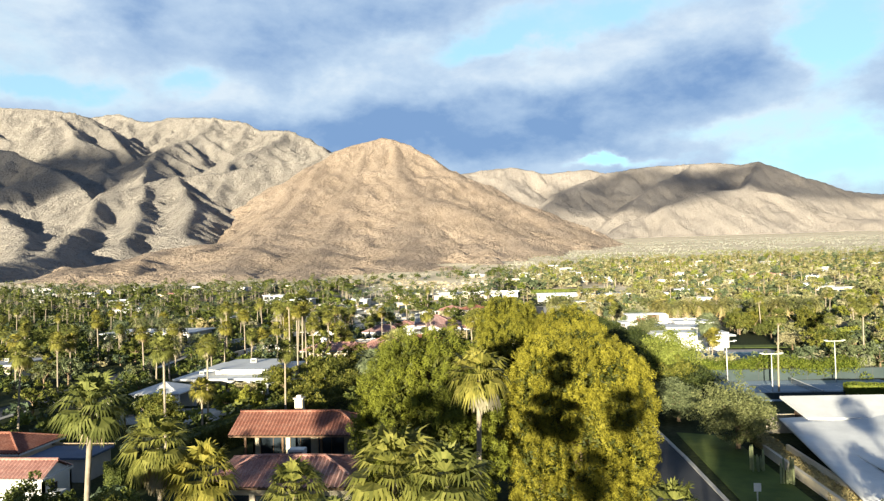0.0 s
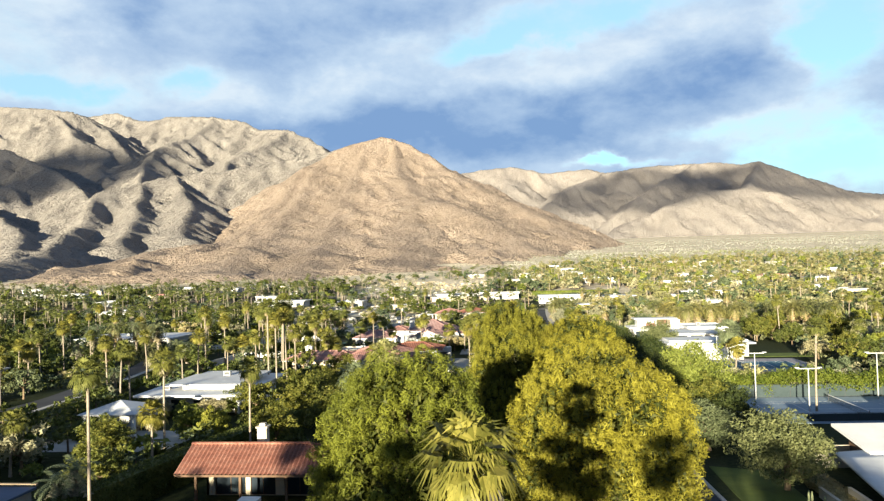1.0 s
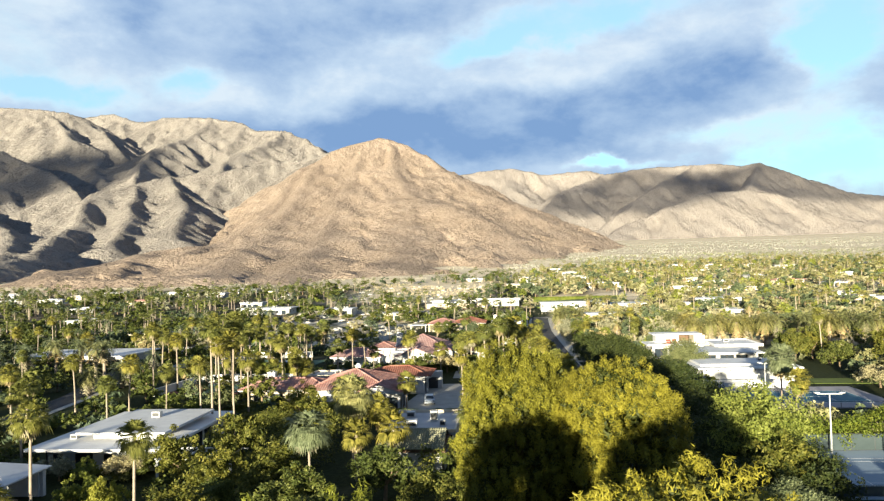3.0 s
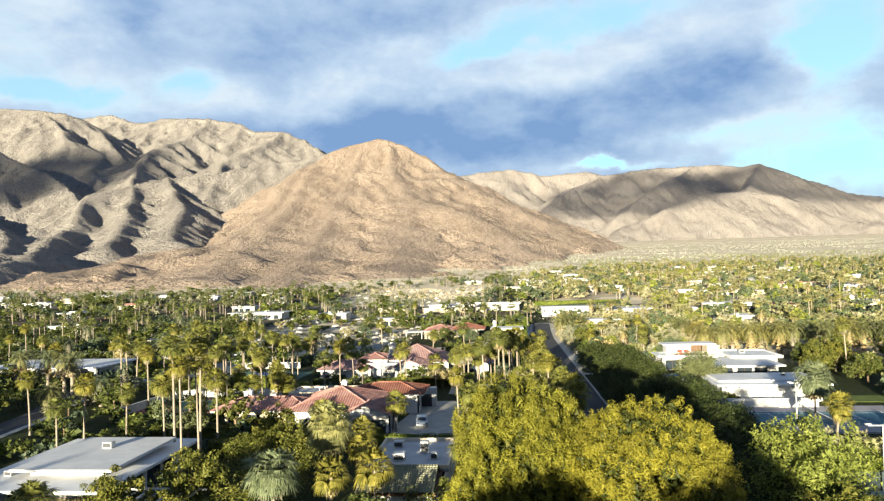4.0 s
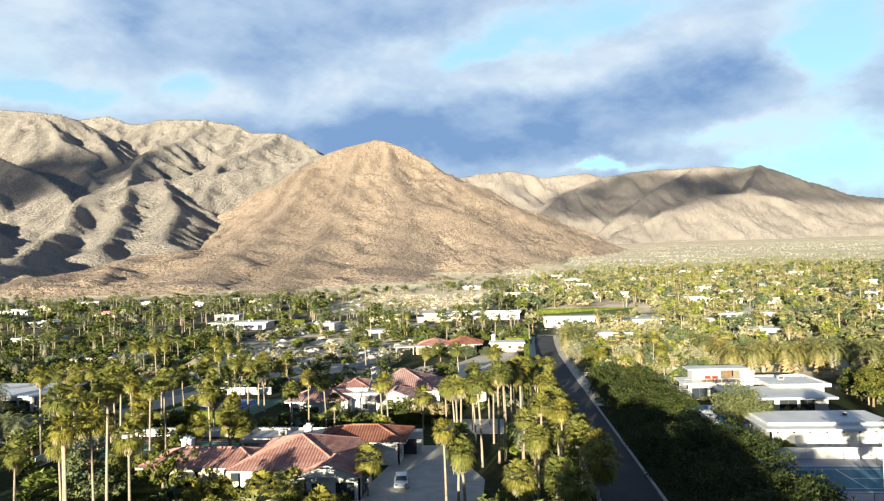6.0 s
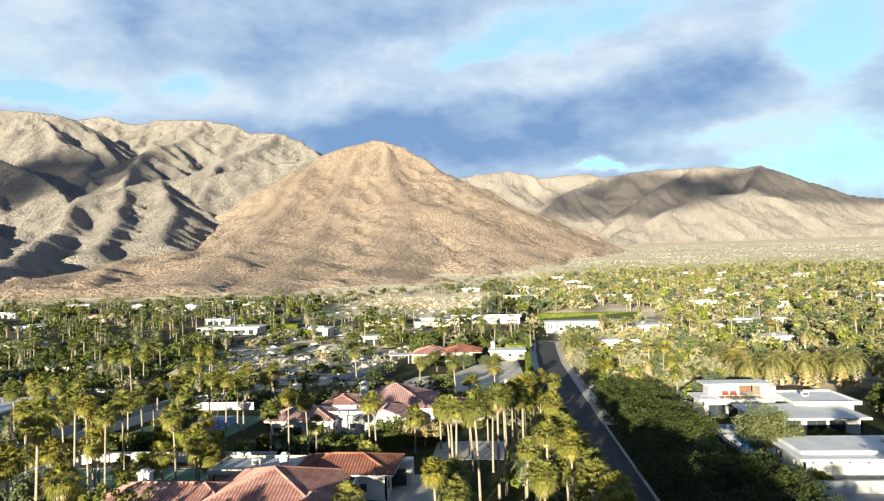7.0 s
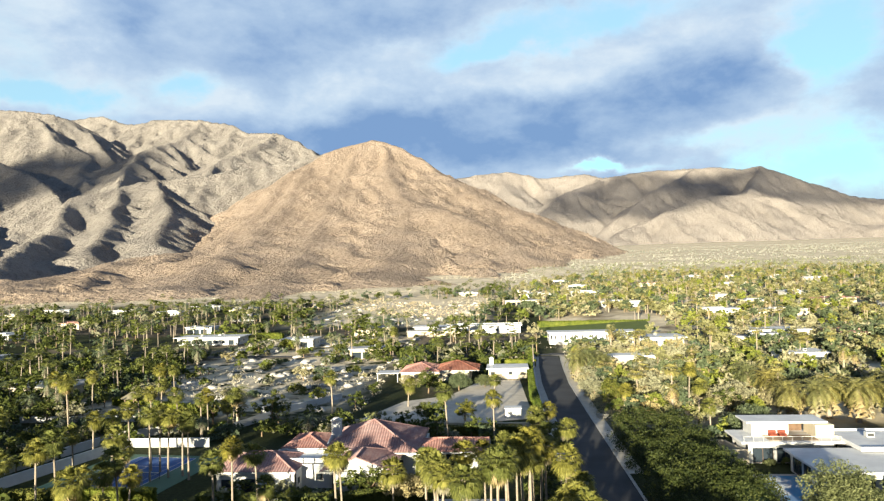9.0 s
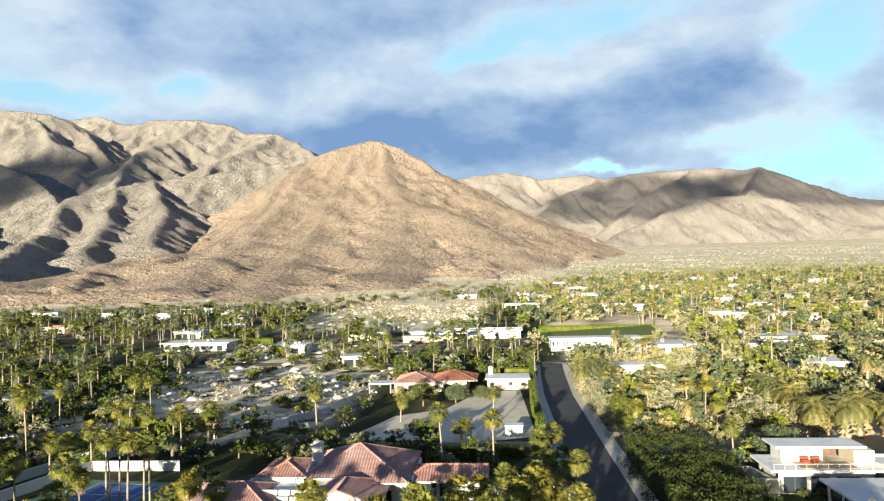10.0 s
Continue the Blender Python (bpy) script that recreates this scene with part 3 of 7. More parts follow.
cloud("cloud", *up_sun(-1620, 2120, 320, 4400), 260, 240, 170, 20, 5)


# ---- vegetation ----
rng = np.random.default_rng(7)


def leaf_blades(centres, size, rng, stretch=1.0, up=0.0, slim=1.0, outward=None, spread=0.75):
    """One small pointed leaf blade at every centre; in a clump the blades face outwards, each turned its own way."""
    n = len(centres)
    a = rng.normal(size=(n, 3))
    a[:, 2] += up
    b = rng.normal(size=(n, 3))
    if outward is not None:
        face = outward + rng.normal(size=(n, 3)) * spread
        face /= np.linalg.norm(face, axis=1)[:, None]
        a -= (a * face).sum(1)[:, None] * face
        b = np.cross(face, a)
    a /= np.linalg.norm(a, axis=1)[:, None]
    b -= (a * b).sum(1)[:, None] * a
    b /= np.linalg.norm(b, axis=1)[:, None]
    s = size * rng.uniform(0.6, 1.3, (n, 1))
    v = np.stack([centres - a * s * stretch + b * s * 0.45 * slim, centres - a * s * stretch * 0.6 - b * s * 0.5 * slim, centres + a * s * stretch], 1).reshape(-1, 3)
    return v, np.arange(3 * n).reshape(-1, 3)


def clump_points(centre, radius, n, rng, shell=0.55):
    d = rng.normal(size=(n, 3))
    d /= np.linalg.norm(d, axis=1)[:, None]
    r = shell + (1 - shell) * rng.random((n, 1)) ** 0.6
    return np.asarray(centre) + d * r * radius


def crown_mesh(name, clumps, per, size, mat, parent, rng, stretch=1.0, up=0.0, slim=1.0, core=0.0, spread=0.75):
    pts = np.concatenate([clump_points(c, np.asarray(r), per, rng) for c, r in clumps])
    outward = pts - np.repeat(np.array([c for c, _ in clumps]), per, 0)
    outward /= np.linalg.norm(outward, axis=1)[:, None] + 1e-6
    v, f = leaf_blades(pts, size, rng, stretch, up, slim, outward, spread)
    if core:   # the dense twiggy inside of each clump
        bm = bmesh.new()
        bmesh.ops.create_icosphere(bm, subdivisions=1, radius=1.0)
        ball = np.array([tuple(p.co) for p in bm.verts])
        tri = np.array([[p.index for p in q.verts] for q in bm.faces])
        bm.free()
        m = len(clumps)
        cv = np.concatenate([np.asarray(c) + ball * np.asarray(r) * core * rng.uniform(0.8, 1.2, (len(ball), 1)) for c, r in clumps])
        cf = np.concatenate([tri + len(v) + i * len(ball) for i in range(m)])
        v, f = np.concatenate([v, cv]), np.concatenate([f, cf])
    return mesh_object(name, v, f, mat, parent)


def trunk_mesh(name, points, radii, mat, parent, sides=8):
    v, f = [], []
    for i, (p, r) in enumerate(zip(points, radii)):
        for k in range(sides):
            a = 2 * math.pi * k / sides
            v.append((p[0] + r * math.cos(a), p[1] + r * math.sin(a), p[2]))
        if i:
            b = (i - 1) * sides
            for k in range(sides):
                j = (k + 1) % sides
                f.append((b + k, b + j, b + sides + j, b + sides + k))
    return mesh_object(name, v, f, mat, parent, smooth=True)


def limbs(parent, base, ends, mat, r=0.16):
    bm = bmesh.new()
    for e in ends:
        mid = [(a * 0.45 + b * 0.55) for a, b in zip(base, e)]
        mid[2] -= 0.1 * abs(e[2] - base[2])
        rod(bm, base, mid, r, r * 0.65, 6)
        rod(bm, mid, e, r * 0.65, r * 0.2, 6)
    return part("limb", bm, mat, parent)


STORE = Matrix.Translation((0, -900, 0))


def fan_palm(height, crown, seed, skirt=1.0, leaves=40, lean=0.02, detail=12, mat=None):
    """Fan palm: slender trunk, round head of fan leaves, skirt of dead leaves."""
    r = np.random.default_rng(seed)
    ob = thing("fan_palm", (0, 0, 0), "tall slender fan palm with a shaggy green head", "palm tree", "palms of the town")
    bend = r.normal(size=2) * lean * height
    pts = [(bend[0] * (t * t), bend[1] * (t * t), height * t) for t in (-0.02, 0.05, 0.25, 0.5, 0.75, 0.93, 1.0)]
    base = 0.12 + 0.003 * height
    trunk_mesh("trunk", pts, [base * 1.5, base * 1.15, base, base * 0.9, base * 0.82, base * 0.85, base * 0.6], PALMBARK, ob, 8 if detail > 6 else 4)
    top = np.array(pts[-1])

    def fans(n, lo, hi, length, fan, droop, seg=detail):
        v, f = [], []
        for i in range(n):
            az = 2.399963 * i + r.uniform(-0.25, 0.25)
            el = lo + (hi - lo) * ((i + 0.5) / n) + r.uniform(-0.12, 0.12)
            d = np.array([math.cos(az) * math.cos(el), math.sin(az) * math.cos(el), math.sin(el)])
            side = np.array([-math.sin(az), math.cos(az), 0])
            nrm = np.cross(side, d)
            L = length * r.uniform(0.8, 1.15)
            hub = top + d * L * 0.5
            hang = 0.30 - 0.36 * el
            d, nrm = d * math.cos(hang) + nrm * math.sin(hang), nrm * math.cos(hang) - d * math.sin(hang)   # the blade hangs from its stalk
            k = len(v)
            v += [top + side * 0.03, top - side * 0.03, hub]
            f.append((k, k + 1, k + 2))
            for j in range(seg):
                a = (j / (seg - 1) - 0.5) * 2.3 * fan
                e = d * math.cos(a) + side * math.sin(a)
                q = side * math.cos(a) - d * math.sin(a)
                reach = L * 0.62 * (1 - 0.12 * abs(a)) * r.uniform(0.85, 1.1)
                mid = hub + e * reach * 0.55 - nrm * (0.03 * L)
                tip = hub + e * reach * 0.94 - np.array([0, 0, droop * L * r.uniform(0.6, 1.4)])
                w2 = 0.42 * L / seg
                k = len(v)
                v += [hub, mid - q * w2, mid + q * w2, tip]
                f += [(k, k + 1, k + 2), (k + 1, k + 3, k + 2)]
        return v, f
    v, f = fans(int(leaves * 1.15), -0.75, 1.4, crown, 1.0, 0.17)
    mesh_object("crown", v, f, mat or PALM, ob)
    if skirt:
        v, f = fans(int(16 * skirt), -1.45, -0.75, crown * (0.7 + 0.2 * skirt), 0.55, 0.12, 6)
        mesh_object("dead_leaf_skirt", v, f, SKIRT, ob, "hanging skirt of straw-coloured dead fronds")
    ob.matrix_basis = STORE
    return ob


def date_palm(height, crown, seed, fronds=44, mat=None):
    r = np.random.default_rng(seed)
    ob = thing("date_palm", (0, 0, 0), "date palm with long arching grey-green fronds", "palm tree", "palms of the town")
    trunk_mesh("trunk", [(0, 0, -0.2), (0, 0, 0.3), (0.03, 0, height * 0.5), (0, 0, height * 0.92), (0, 0, height)], [0.5, 0.38, 0.32, 0.4, 0.3], PALMBARK, ob)
    v, f = [], []
    top = np.array((0, 0, height))
    for i in range(fronds):
        az = 2.399963 * i + r.uniform(-0.2, 0.2)
        el = -0.5 + 1.85 * (i + 0.5) / fronds + r.uniform(-0.1, 0.1)
        L = crown * r.uniform(0.85, 1.1)
        out = np.array([math.cos(az), math.sin(az), 0.0])
        side = np.array([-math.sin(az), math.cos(az), 0.0])
        p, a = top.copy(), el
        steps = 7
        for j in range(steps):
            d = out * math.cos(a) + np.array([0, 0, math.sin(a)])
            q = p + d * L / steps
            w2 = L * 0.17 * math.sin(math.pi * (0.18 + 0.8 * (j + 0.5) / steps))
            for sgn in (-1, 1):
                for m in (0.1, 0.6):
                    b0 = p + (q - p) * m
                    b1 = p + (q - p) * (m + 0.32)
                    tip = b0 + d * w2 * 0.9 + side * sgn * w2 - np.array([0, 0, w2 * 0.35])
                    k = len(v)
                    v += [b0, b1, tip]
                    f.append((k, k + 1, k + 2))
            p = q
            a -= 0.2 + 0.05 * j
    mesh_object("crown", v, f, mat or DATE, ob)
    v, f = [], []
    for i in range(26):
        az, el, L = 2.4 * i, r.uniform(-1.45, -0.85), crown * r.uniform(0.7, 1.15)
        d = np.array([math.cos(az) * math.cos(el), math.sin(az) * math.cos(el), math.sin(el)])
        side = np.array([-math.sin(az), math.cos(az), 0.0])
        for j in range(6):
            p = top + d * L * (j / 6)
            w2 = L * 0.11
            for sgn in (-1, 1):
                k = len(v)
                v += [p, p + d * L * 0.13, p + d * w2 * 1.3 + side * sgn * w2]
                f.append((k, k + 1, k + 2))
    mesh_object("dead_leaf_skirt", v, f, SKIRT, ob, "thick tan skirt of dead fronds")
    ob.matrix_basis = STORE
    return ob


def leafy_tree(name, height, radius, seed, mat, label, clumps=90, per=48, leaf=0.19, trunk=0.2, squash=0.85, low=0.1, lobes=5):
    """A tapered trunk with limbs and a crown of many small clumps of leaves, grouped into lobes."""
    r = np.random.default_rng(seed)
    ob = thing(name, (0, 0, 0), label, "tree", "trees of the town")
    mid = height * (1 + low) / 2
    trunk_mesh("trunk", [(0, 0, -0.2), (0, 0, 0.3), (0.1, 0.05, height * 0.35), (0.05, 0.1, mid)], [trunk * 1.4, trunk, trunk * 0.8, trunk * 0.4], BARK, ob)
    heads = []
    for i in range(lobes):
        a = 2 * math.pi * i / lobes + r.uniform(-0.4, 0.4)
        q = r.uniform(0.25, 0.55) * radius
        heads.append((np.array([math.cos(a) * q, math.sin(a) * q, mid + r.uniform(-0.18, 0.22) * height * (1 - low)]), radius * r.uniform(0.5, 0.72)))
    heads.append((np.array([0, 0, mid + 0.2 * height * (1 - low)]), radius * 0.65))
    half = height * (1 - low) / 2
    out = []
    for i in range(clumps):
        c, R = heads[i % len(heads)]
        d = r.normal(size=3)
        d /= np.linalg.norm(d)
        s = R * np.array([1, 1, squash * half / (radius * 0.8)])
        p = c + d * s * r.uniform(0.72, 1.0)
        p[2] = min(max(p[2], height * low * 0.7), height)
        k = radius * r.uniform(0.13, 0.22)
        out.append((p, (k, k, k * 0.8)))
    crown_mesh("crown", out, per, leaf, mat, ob, r)
    limbs(ob, (0.05, 0.08, height * 0.35), [tuple(h[0]) for h in heads], BARK, trunk * 0.55)
    ob.matrix_basis = STORE
    return ob


def shrub(name, height, radius, seed, mat, label, clumps=22, per=38, leaf=0.17):
    r = np.random.default_rng(seed)
    out = []
    for i in range(clumps):
        a, q = r.uniform(0, 2 * math.pi), radius * math.sqrt(r.random()) * 0.8
        top = height * math.sqrt(max(0.05, 1 - (q / radius) ** 2))
        k = radius * r.uniform(0.2, 0.32)
        out.append(((math.cos(a) * q, math.sin(a) * q, max(k * 0.5, top - k * r.uniform(0.7, 1.6))), (k, k, k * 0.9)))
    ob = crown_mesh(name, out, per, leaf, mat, None, r)
    tagged(ob, label, "shrub", "shrubs of the gardens")
    ob.matrix_basis = STORE
    return ob


def pine(height, radius, seed, mat, lean=(0, 0)):
    """Large pine with a dense domed crown of many upturned tufts, leafy almost to the ground."""
    r = np.random.default_rng(seed)
    ob = thing("pine_tree", (0, 0, 0), "large old pine with a dense domed yellow-green crown", "tree", "big pines beside the road")
    trunk_mesh("trunk", [(0, 0, -0.3), (0, 0, 0.4), (0.2, 0.1, height * 0.4), (0.3, 0.2, height * 0.8)], [0.62, 0.48, 0.38, 0.15], BARK, ob)
    tufts, lobes = [], []
    for i in range(120):
        t = 0.02 + 0.84 * ((i + 0.5) / 120) ** 0.95
        R = radius * (1.0 - max(0.0, (t - 0.45) / 0.55) ** 2.0 * 0.75) * (0.8 + 0.2 * min(1, t / 0.3)) * 0.72
        a = 2.4 * i + r.uniform(-0.3, 0.3)
        q = R * r.uniform(0.8, 1.08)
        lobes.append((np.array([math.cos(a) * q + lean[0] * t, math.sin(a) * q + lean[1] * t, t * height]), radius * r.uniform(0.19, 0.32)))
    for i in range(5):
        a = 1.3 * i
        lobes.append((np.array([lean[0] + math.cos(a) * radius * 0.25, lean[1] + math.sin(a) * radius * 0.25, height * r.uniform(0.84, 0.9)]), radius * 0.3))
    for i in range(3000):
        c, R = lobes[i % len(lobes)]
        d = r.normal(size=3)
        d[:2] += 0.5 * c[:2] / (np.linalg.norm(c[:2]) + 0.1)
        d[2] = d[2] * 0.8 + 0.35
        d /= np.linalg.norm(d)
        p = c + d * R * r.uniform(0.78, 1.08)
        k = r.uniform(0.24, 0.42)
        tufts.append((p, (k, k, k * 1.5)))
    crown_mesh("crown", tufts, 72, 0.10, mat, ob, r, 1.4, 0.9, 0.65, 0.0, 0.42)
    # inner blades coloured dark so that the gaps between tufts look shaded
    tagged(crown_mesh("inner_crown", [(c, (R * 0.78,) * 3) for c, R in lobes], 230, 0.24, SHADELEAF, ob, r), "dense inner needles coloured dark for the shade between tufts")
    limbs(ob, (0.2, 0.1, height * 0.35), [tuple(l[0]) for l in lobes[14:80:5]], BARK, 0.2)
    return ob


def hedge(points, width, height, mat, label, density=90, leaf=0.14, name="hedge"):
    """A clipped hedge along a line: a core with a skin of leaves."""
    v, f, pts = [], [], []
    r = np.random.default_rng(int(abs(points[0][0] * 7 + points[0][1] * 13)) + 3)
    for (ax, ay), (bx, by) in zip(points, points[1:]):
        L = math.hypot(bx - ax, by - ay)
        ux, uy = (bx - ax) / L, (by - ay) / L
        n = max(20, int(density * L * (2 * height + width) / 2))
        s, g = r.uniform(0, L, n), r.uniform(0, 2 * height + width, n)
        lump = 0.16 * (value_noise(s / 1.3, g / 1.3, 3) - 0.5) * 2
        off = np.where(g < height, -width / 2 - lump, np.where(g < height + width, g - height - width / 2, width / 2 + lump))
        z = np.where(g < height, g, np.where(g < height + width, height + lump, 2 * height + width - g))
        base = np.array([gz(ax, ay)])
        pts.append(np.stack([ax + ux * s - uy * off, ay + uy * s + ux * off, z + base], 1))
        k, c = len(v), width / 2 - 0.15
        for t in (0, L):
            for o, zz in ((-c, -0.1), (c, -0.1), (c, height - 0.15), (-c, height - 0.15)):
                v.append((ax + ux * t - uy * o, ay + uy * t + ux * o, zz + base[0]))
        f += [(k, k + 4, k + 5, k + 1), (k + 1, k + 5, k + 6, k + 2), (k + 2, k + 6, k + 7, k + 3), (k + 3, k + 7, k + 4, k), (k, k + 1, k + 2, k + 3), (k + 4, k + 7, k + 6, k + 5)]
    for (ex, ey), (nx2, ny2) in ((points[0], points[1]), (points[-1], points[-2])):   # leaves close the two ends
        L = math.hypot(nx2 - ex, ny2 - ey)
        ux, uy = (ex - nx2) / L, (ey - ny2) / L
        n = max(20, int(density * width * height))
        o, z = r.uniform(-width / 2, width / 2, n), r.uniform(0, height, n)
        pts.append(np.stack([ex + ux * 0.08 - uy * o, ey + uy * 0.08 + ux * o, z + gz(ex, ey)], 1))
    lv, lf = leaf_blades(np.concatenate(pts), leaf, r)
    verts = v + [tuple(p) for p in lv]
    faces = f + [tuple(int(i) + len(v) for i in q) for q in lf]
    return tagged(mesh_object(name, verts, faces, mat), label, "hedge", "garden hedges")


def bank_of_bushes(name, x0, x1, y0, y1, height, mat, label, n, seed, category="thicket", leaf=0.16):
    """An uneven thicket of grown-together bushes."""
    r = np.random.default_rng(seed)
    out = []
    for i in range(n):
        x, y = r.uniform(x0, x1), r.uniform(y0, y1)
        edge = min(1.0, min(x - x0, x1 - x) / 1.5 + 0.35)
        h = height * edge * (0.55 + 0.6 * float(fbm(np.array(x / 7.0), np.array(y / 7.0), 2, seed)))
        k = r.uniform(0.7, 1.3)
        out.append(((x, y, max(0.5, h - k * r.uniform(0.4, 2.2))), (k, k, k * 0.8)))
    ob = crown_mesh(name, out, 66, leaf * 1.08, mat, None, r)
    return tagged(ob, label, category, "", "stuff")


class Kind:
    """Keeps the built models of one kind; the first use of a model is the model itself, later ones are copies."""

    def __init__(self, *models):
        self.models, self.used = models, set()

    def put(self, x, y, scale=1.0, turn=0.0, which=0, tall=1.0):
        ob = self.models[which % len(self.models)]
        m = Matrix.LocRotScale((x, y, gz(x, y)), Euler((0, 0, turn)), (scale, scale, scale * tall))
        if ob not in self.used:
            self.used.add(ob)
            ob.matrix_basis = m
            return ob
        keep = ob.scale.copy()
        ob.scale = (1, 1, 1)
        c = copy_thing(ob, m)
        ob.scale = keep
        return c


class Palms(Kind):
    """Palms: the trunk takes the height that is asked for, the head keeps its shape."""

    def __init__(self, model_height, *models):
        self.models, self.used, self.model_height = models, set(), model_height

    def grow(self, x, y, height, scale=1.0, turn=0.0, which=0):
        ob = self.put(x, y, scale, turn, which)
        k = height / scale / self.model_height
        for c in ob.children:
            if c.name.startswith("trunk"):
                c.scale = (1, 1, k)
            else:
                c.location = (0, 0, self.model_height * (k - 1))
        return ob


# ---- roads, kerbs ----
def strip(name, line, left, right, z, mat, label, category, thick=0.0):
    """A paved band along a line, from offset left to offset right of it."""
    v, f = [], []
    for i, (x, y) in enumerate(line):
        a, b = line[max(0, i - 1)], line[min(len(line) - 1, i + 1)]
        L = math.hypot(b[0] - a[0], b[1] - a[1])
        nx, ny = (b[1] - a[1]) / L, -(b[0] - a[0]) / L
        for o in (left, right):
            v.append((x + nx * o, y + ny * o, gz(x, y) + z))
        for o in (left, right):
            v.append((x + nx * o, y + ny * o, gz(x, y) - 0.3))
        if i:
            k = 4 * (i - 1)
            f += [(k, k + 1, k + 5, k + 4), (k + 2, k, k + 4, k + 6), (k + 1, k + 3, k + 7, k + 5)]
    f += [(0, 2, 3, 1), (4 * len(line) - 4, 4 * len(line) - 3, 4 * len(line) - 1, 4 * len(line) - 2)]
    return tagged(mesh_object(name, v, f, mat), label, category, kind="structure")


ROAD = [(16.2, -60), (15.8, 20), (15.4, 80), (13.3, 146.8), (12.6, 216), (12.1, 263.6), (11.8, 301.4), (12.6, 331.8), (13.6, 355.6)]
strip("road", ROAD, -3.7, 3.6, 0.02, ASPHALT, "narrow dark asphalt residential road", "road")
strip("kerb_left", ROAD, -4.1, -3.7, 0.14, KERB, "pale concrete kerb beside the road", "kerb")
strip("kerb_right", ROAD, 3.6, 4.0, 0.14, KERB, "pale concrete kerb beside the road", "kerb")
strip("pavement_left", ROAD[4:], -6.2, -4.1, 0.12, CONCRETE, "pale concrete pavement along the road", "pavement")
strip("verge_right", ROAD[4:], 4.0, 6.2, 0.10, PALE, "pale sandy verge along the road", "verge")
CROSS = [(-246.7, 372.3), (-113.1, 368.1), (-28.9, 363.6), (13.3, 361.1), (67.9, 340), (167.9, 332.1), (282.5, 337)]
strip("road_cross", CROSS, -3.0, 3.0, 0.02, ASPHALT, "asphalt cross street at the end of the road", "road")
WEST = [(-80, -20), (-84, 80), (-84.8, 137), (-89.9, 174.1), (-100.4, 209.1)]
strip("road_west", WEST, -3.0, 3.0, 0.02, ASPHALT, "asphalt side street between gardens", "road")
strip("pavement_west", WEST, 3.0, 4.2, 0.10, CONCRETE, "concrete pavement along the side street", "pavement")


def slab(name, corners, z, mat, label, category, kind="structure"):
    n = len(corners)
    v = [(x, y, gz(x, y) + z) for x, y in corners] + [(x, y, gz(x, y) - 0.4) for x, y in corners]
    f = [tuple(range(n))] + [(i, i + n, (i + 1) % n + n, (i + 1) % n) for i in range(n)]
    ob = mesh_object(name, v, f, mat)
    return tagged(ob, label, category, kind=kind)


slab("driveway_sand", [(-33.6, 256.1), (-26.8, 277.1), (-16.2, 284.5), (-8.4, 308.3), (2.1, 308.4), (4, 256.4), (-12.4, 250.5)], 0.05, PALE, "wide pale sand driveway with tyre marks", "driveway")
slab("driveway_a", [(-20.9, 154.8), (-4.6, 154.6), (-4.6, 166.5), (-11.5, 184.7), (-17.3, 184.5)], 0.05, CONCRETE, "grey concrete driveway beside the tiled house", "driveway")
slab("motor_court", [(-13.4, 192.4), (-1.8, 192.5), (-1.8, 204.2), (-13.5, 204)], 0.05, CONCRETE, "grey concrete forecourt behind the palms", "driveway")
slab("patio_west", [(-66, 98), (-45, 98), (-43.5, 109.3), (-64.1, 109.7)], 0.05, CONCRETE, "pale paved patio below the pavilion", "patio")
slab("lawn_road", [(20.5, 62), (27, 62), (27, 90), (21, 92)], 0.06, LAWN, "clipped green lawn beside the road", "lawn")
slab("lawn_pool", [(29.3, 192.6), (34.1, 192.4), (34, 219.6), (29.2, 223.5)], 0.06, LAWN, "dark green lawn beside the pool", "lawn")
slab("lawn_court", [(49.4, 181.4), (71, 180), (71.2, 186.2), (49.6, 187.5)], 0.06, LAWN, "green lawn behind the tennis court", "lawn")
slab("lawn_far", [(14, 411), (62, 406), (64, 440), (14, 444)], 0.45, LAWN, "bright green lawn among palms", "lawn")
slab("lawn_right", [(58.9, 136.3), (93.4, 138.4), (93.4, 160), (58.6, 158.1)], 0.06, LAWN, "dark green lawn under trees", "lawn")
slab("lawn_west", [(-140.5, 413.7), (-92.1, 413.8), (-92.1, 426.9), (-140.6, 426.9)], 0.08, LAWN, "green lawn beside a white house", "lawn")


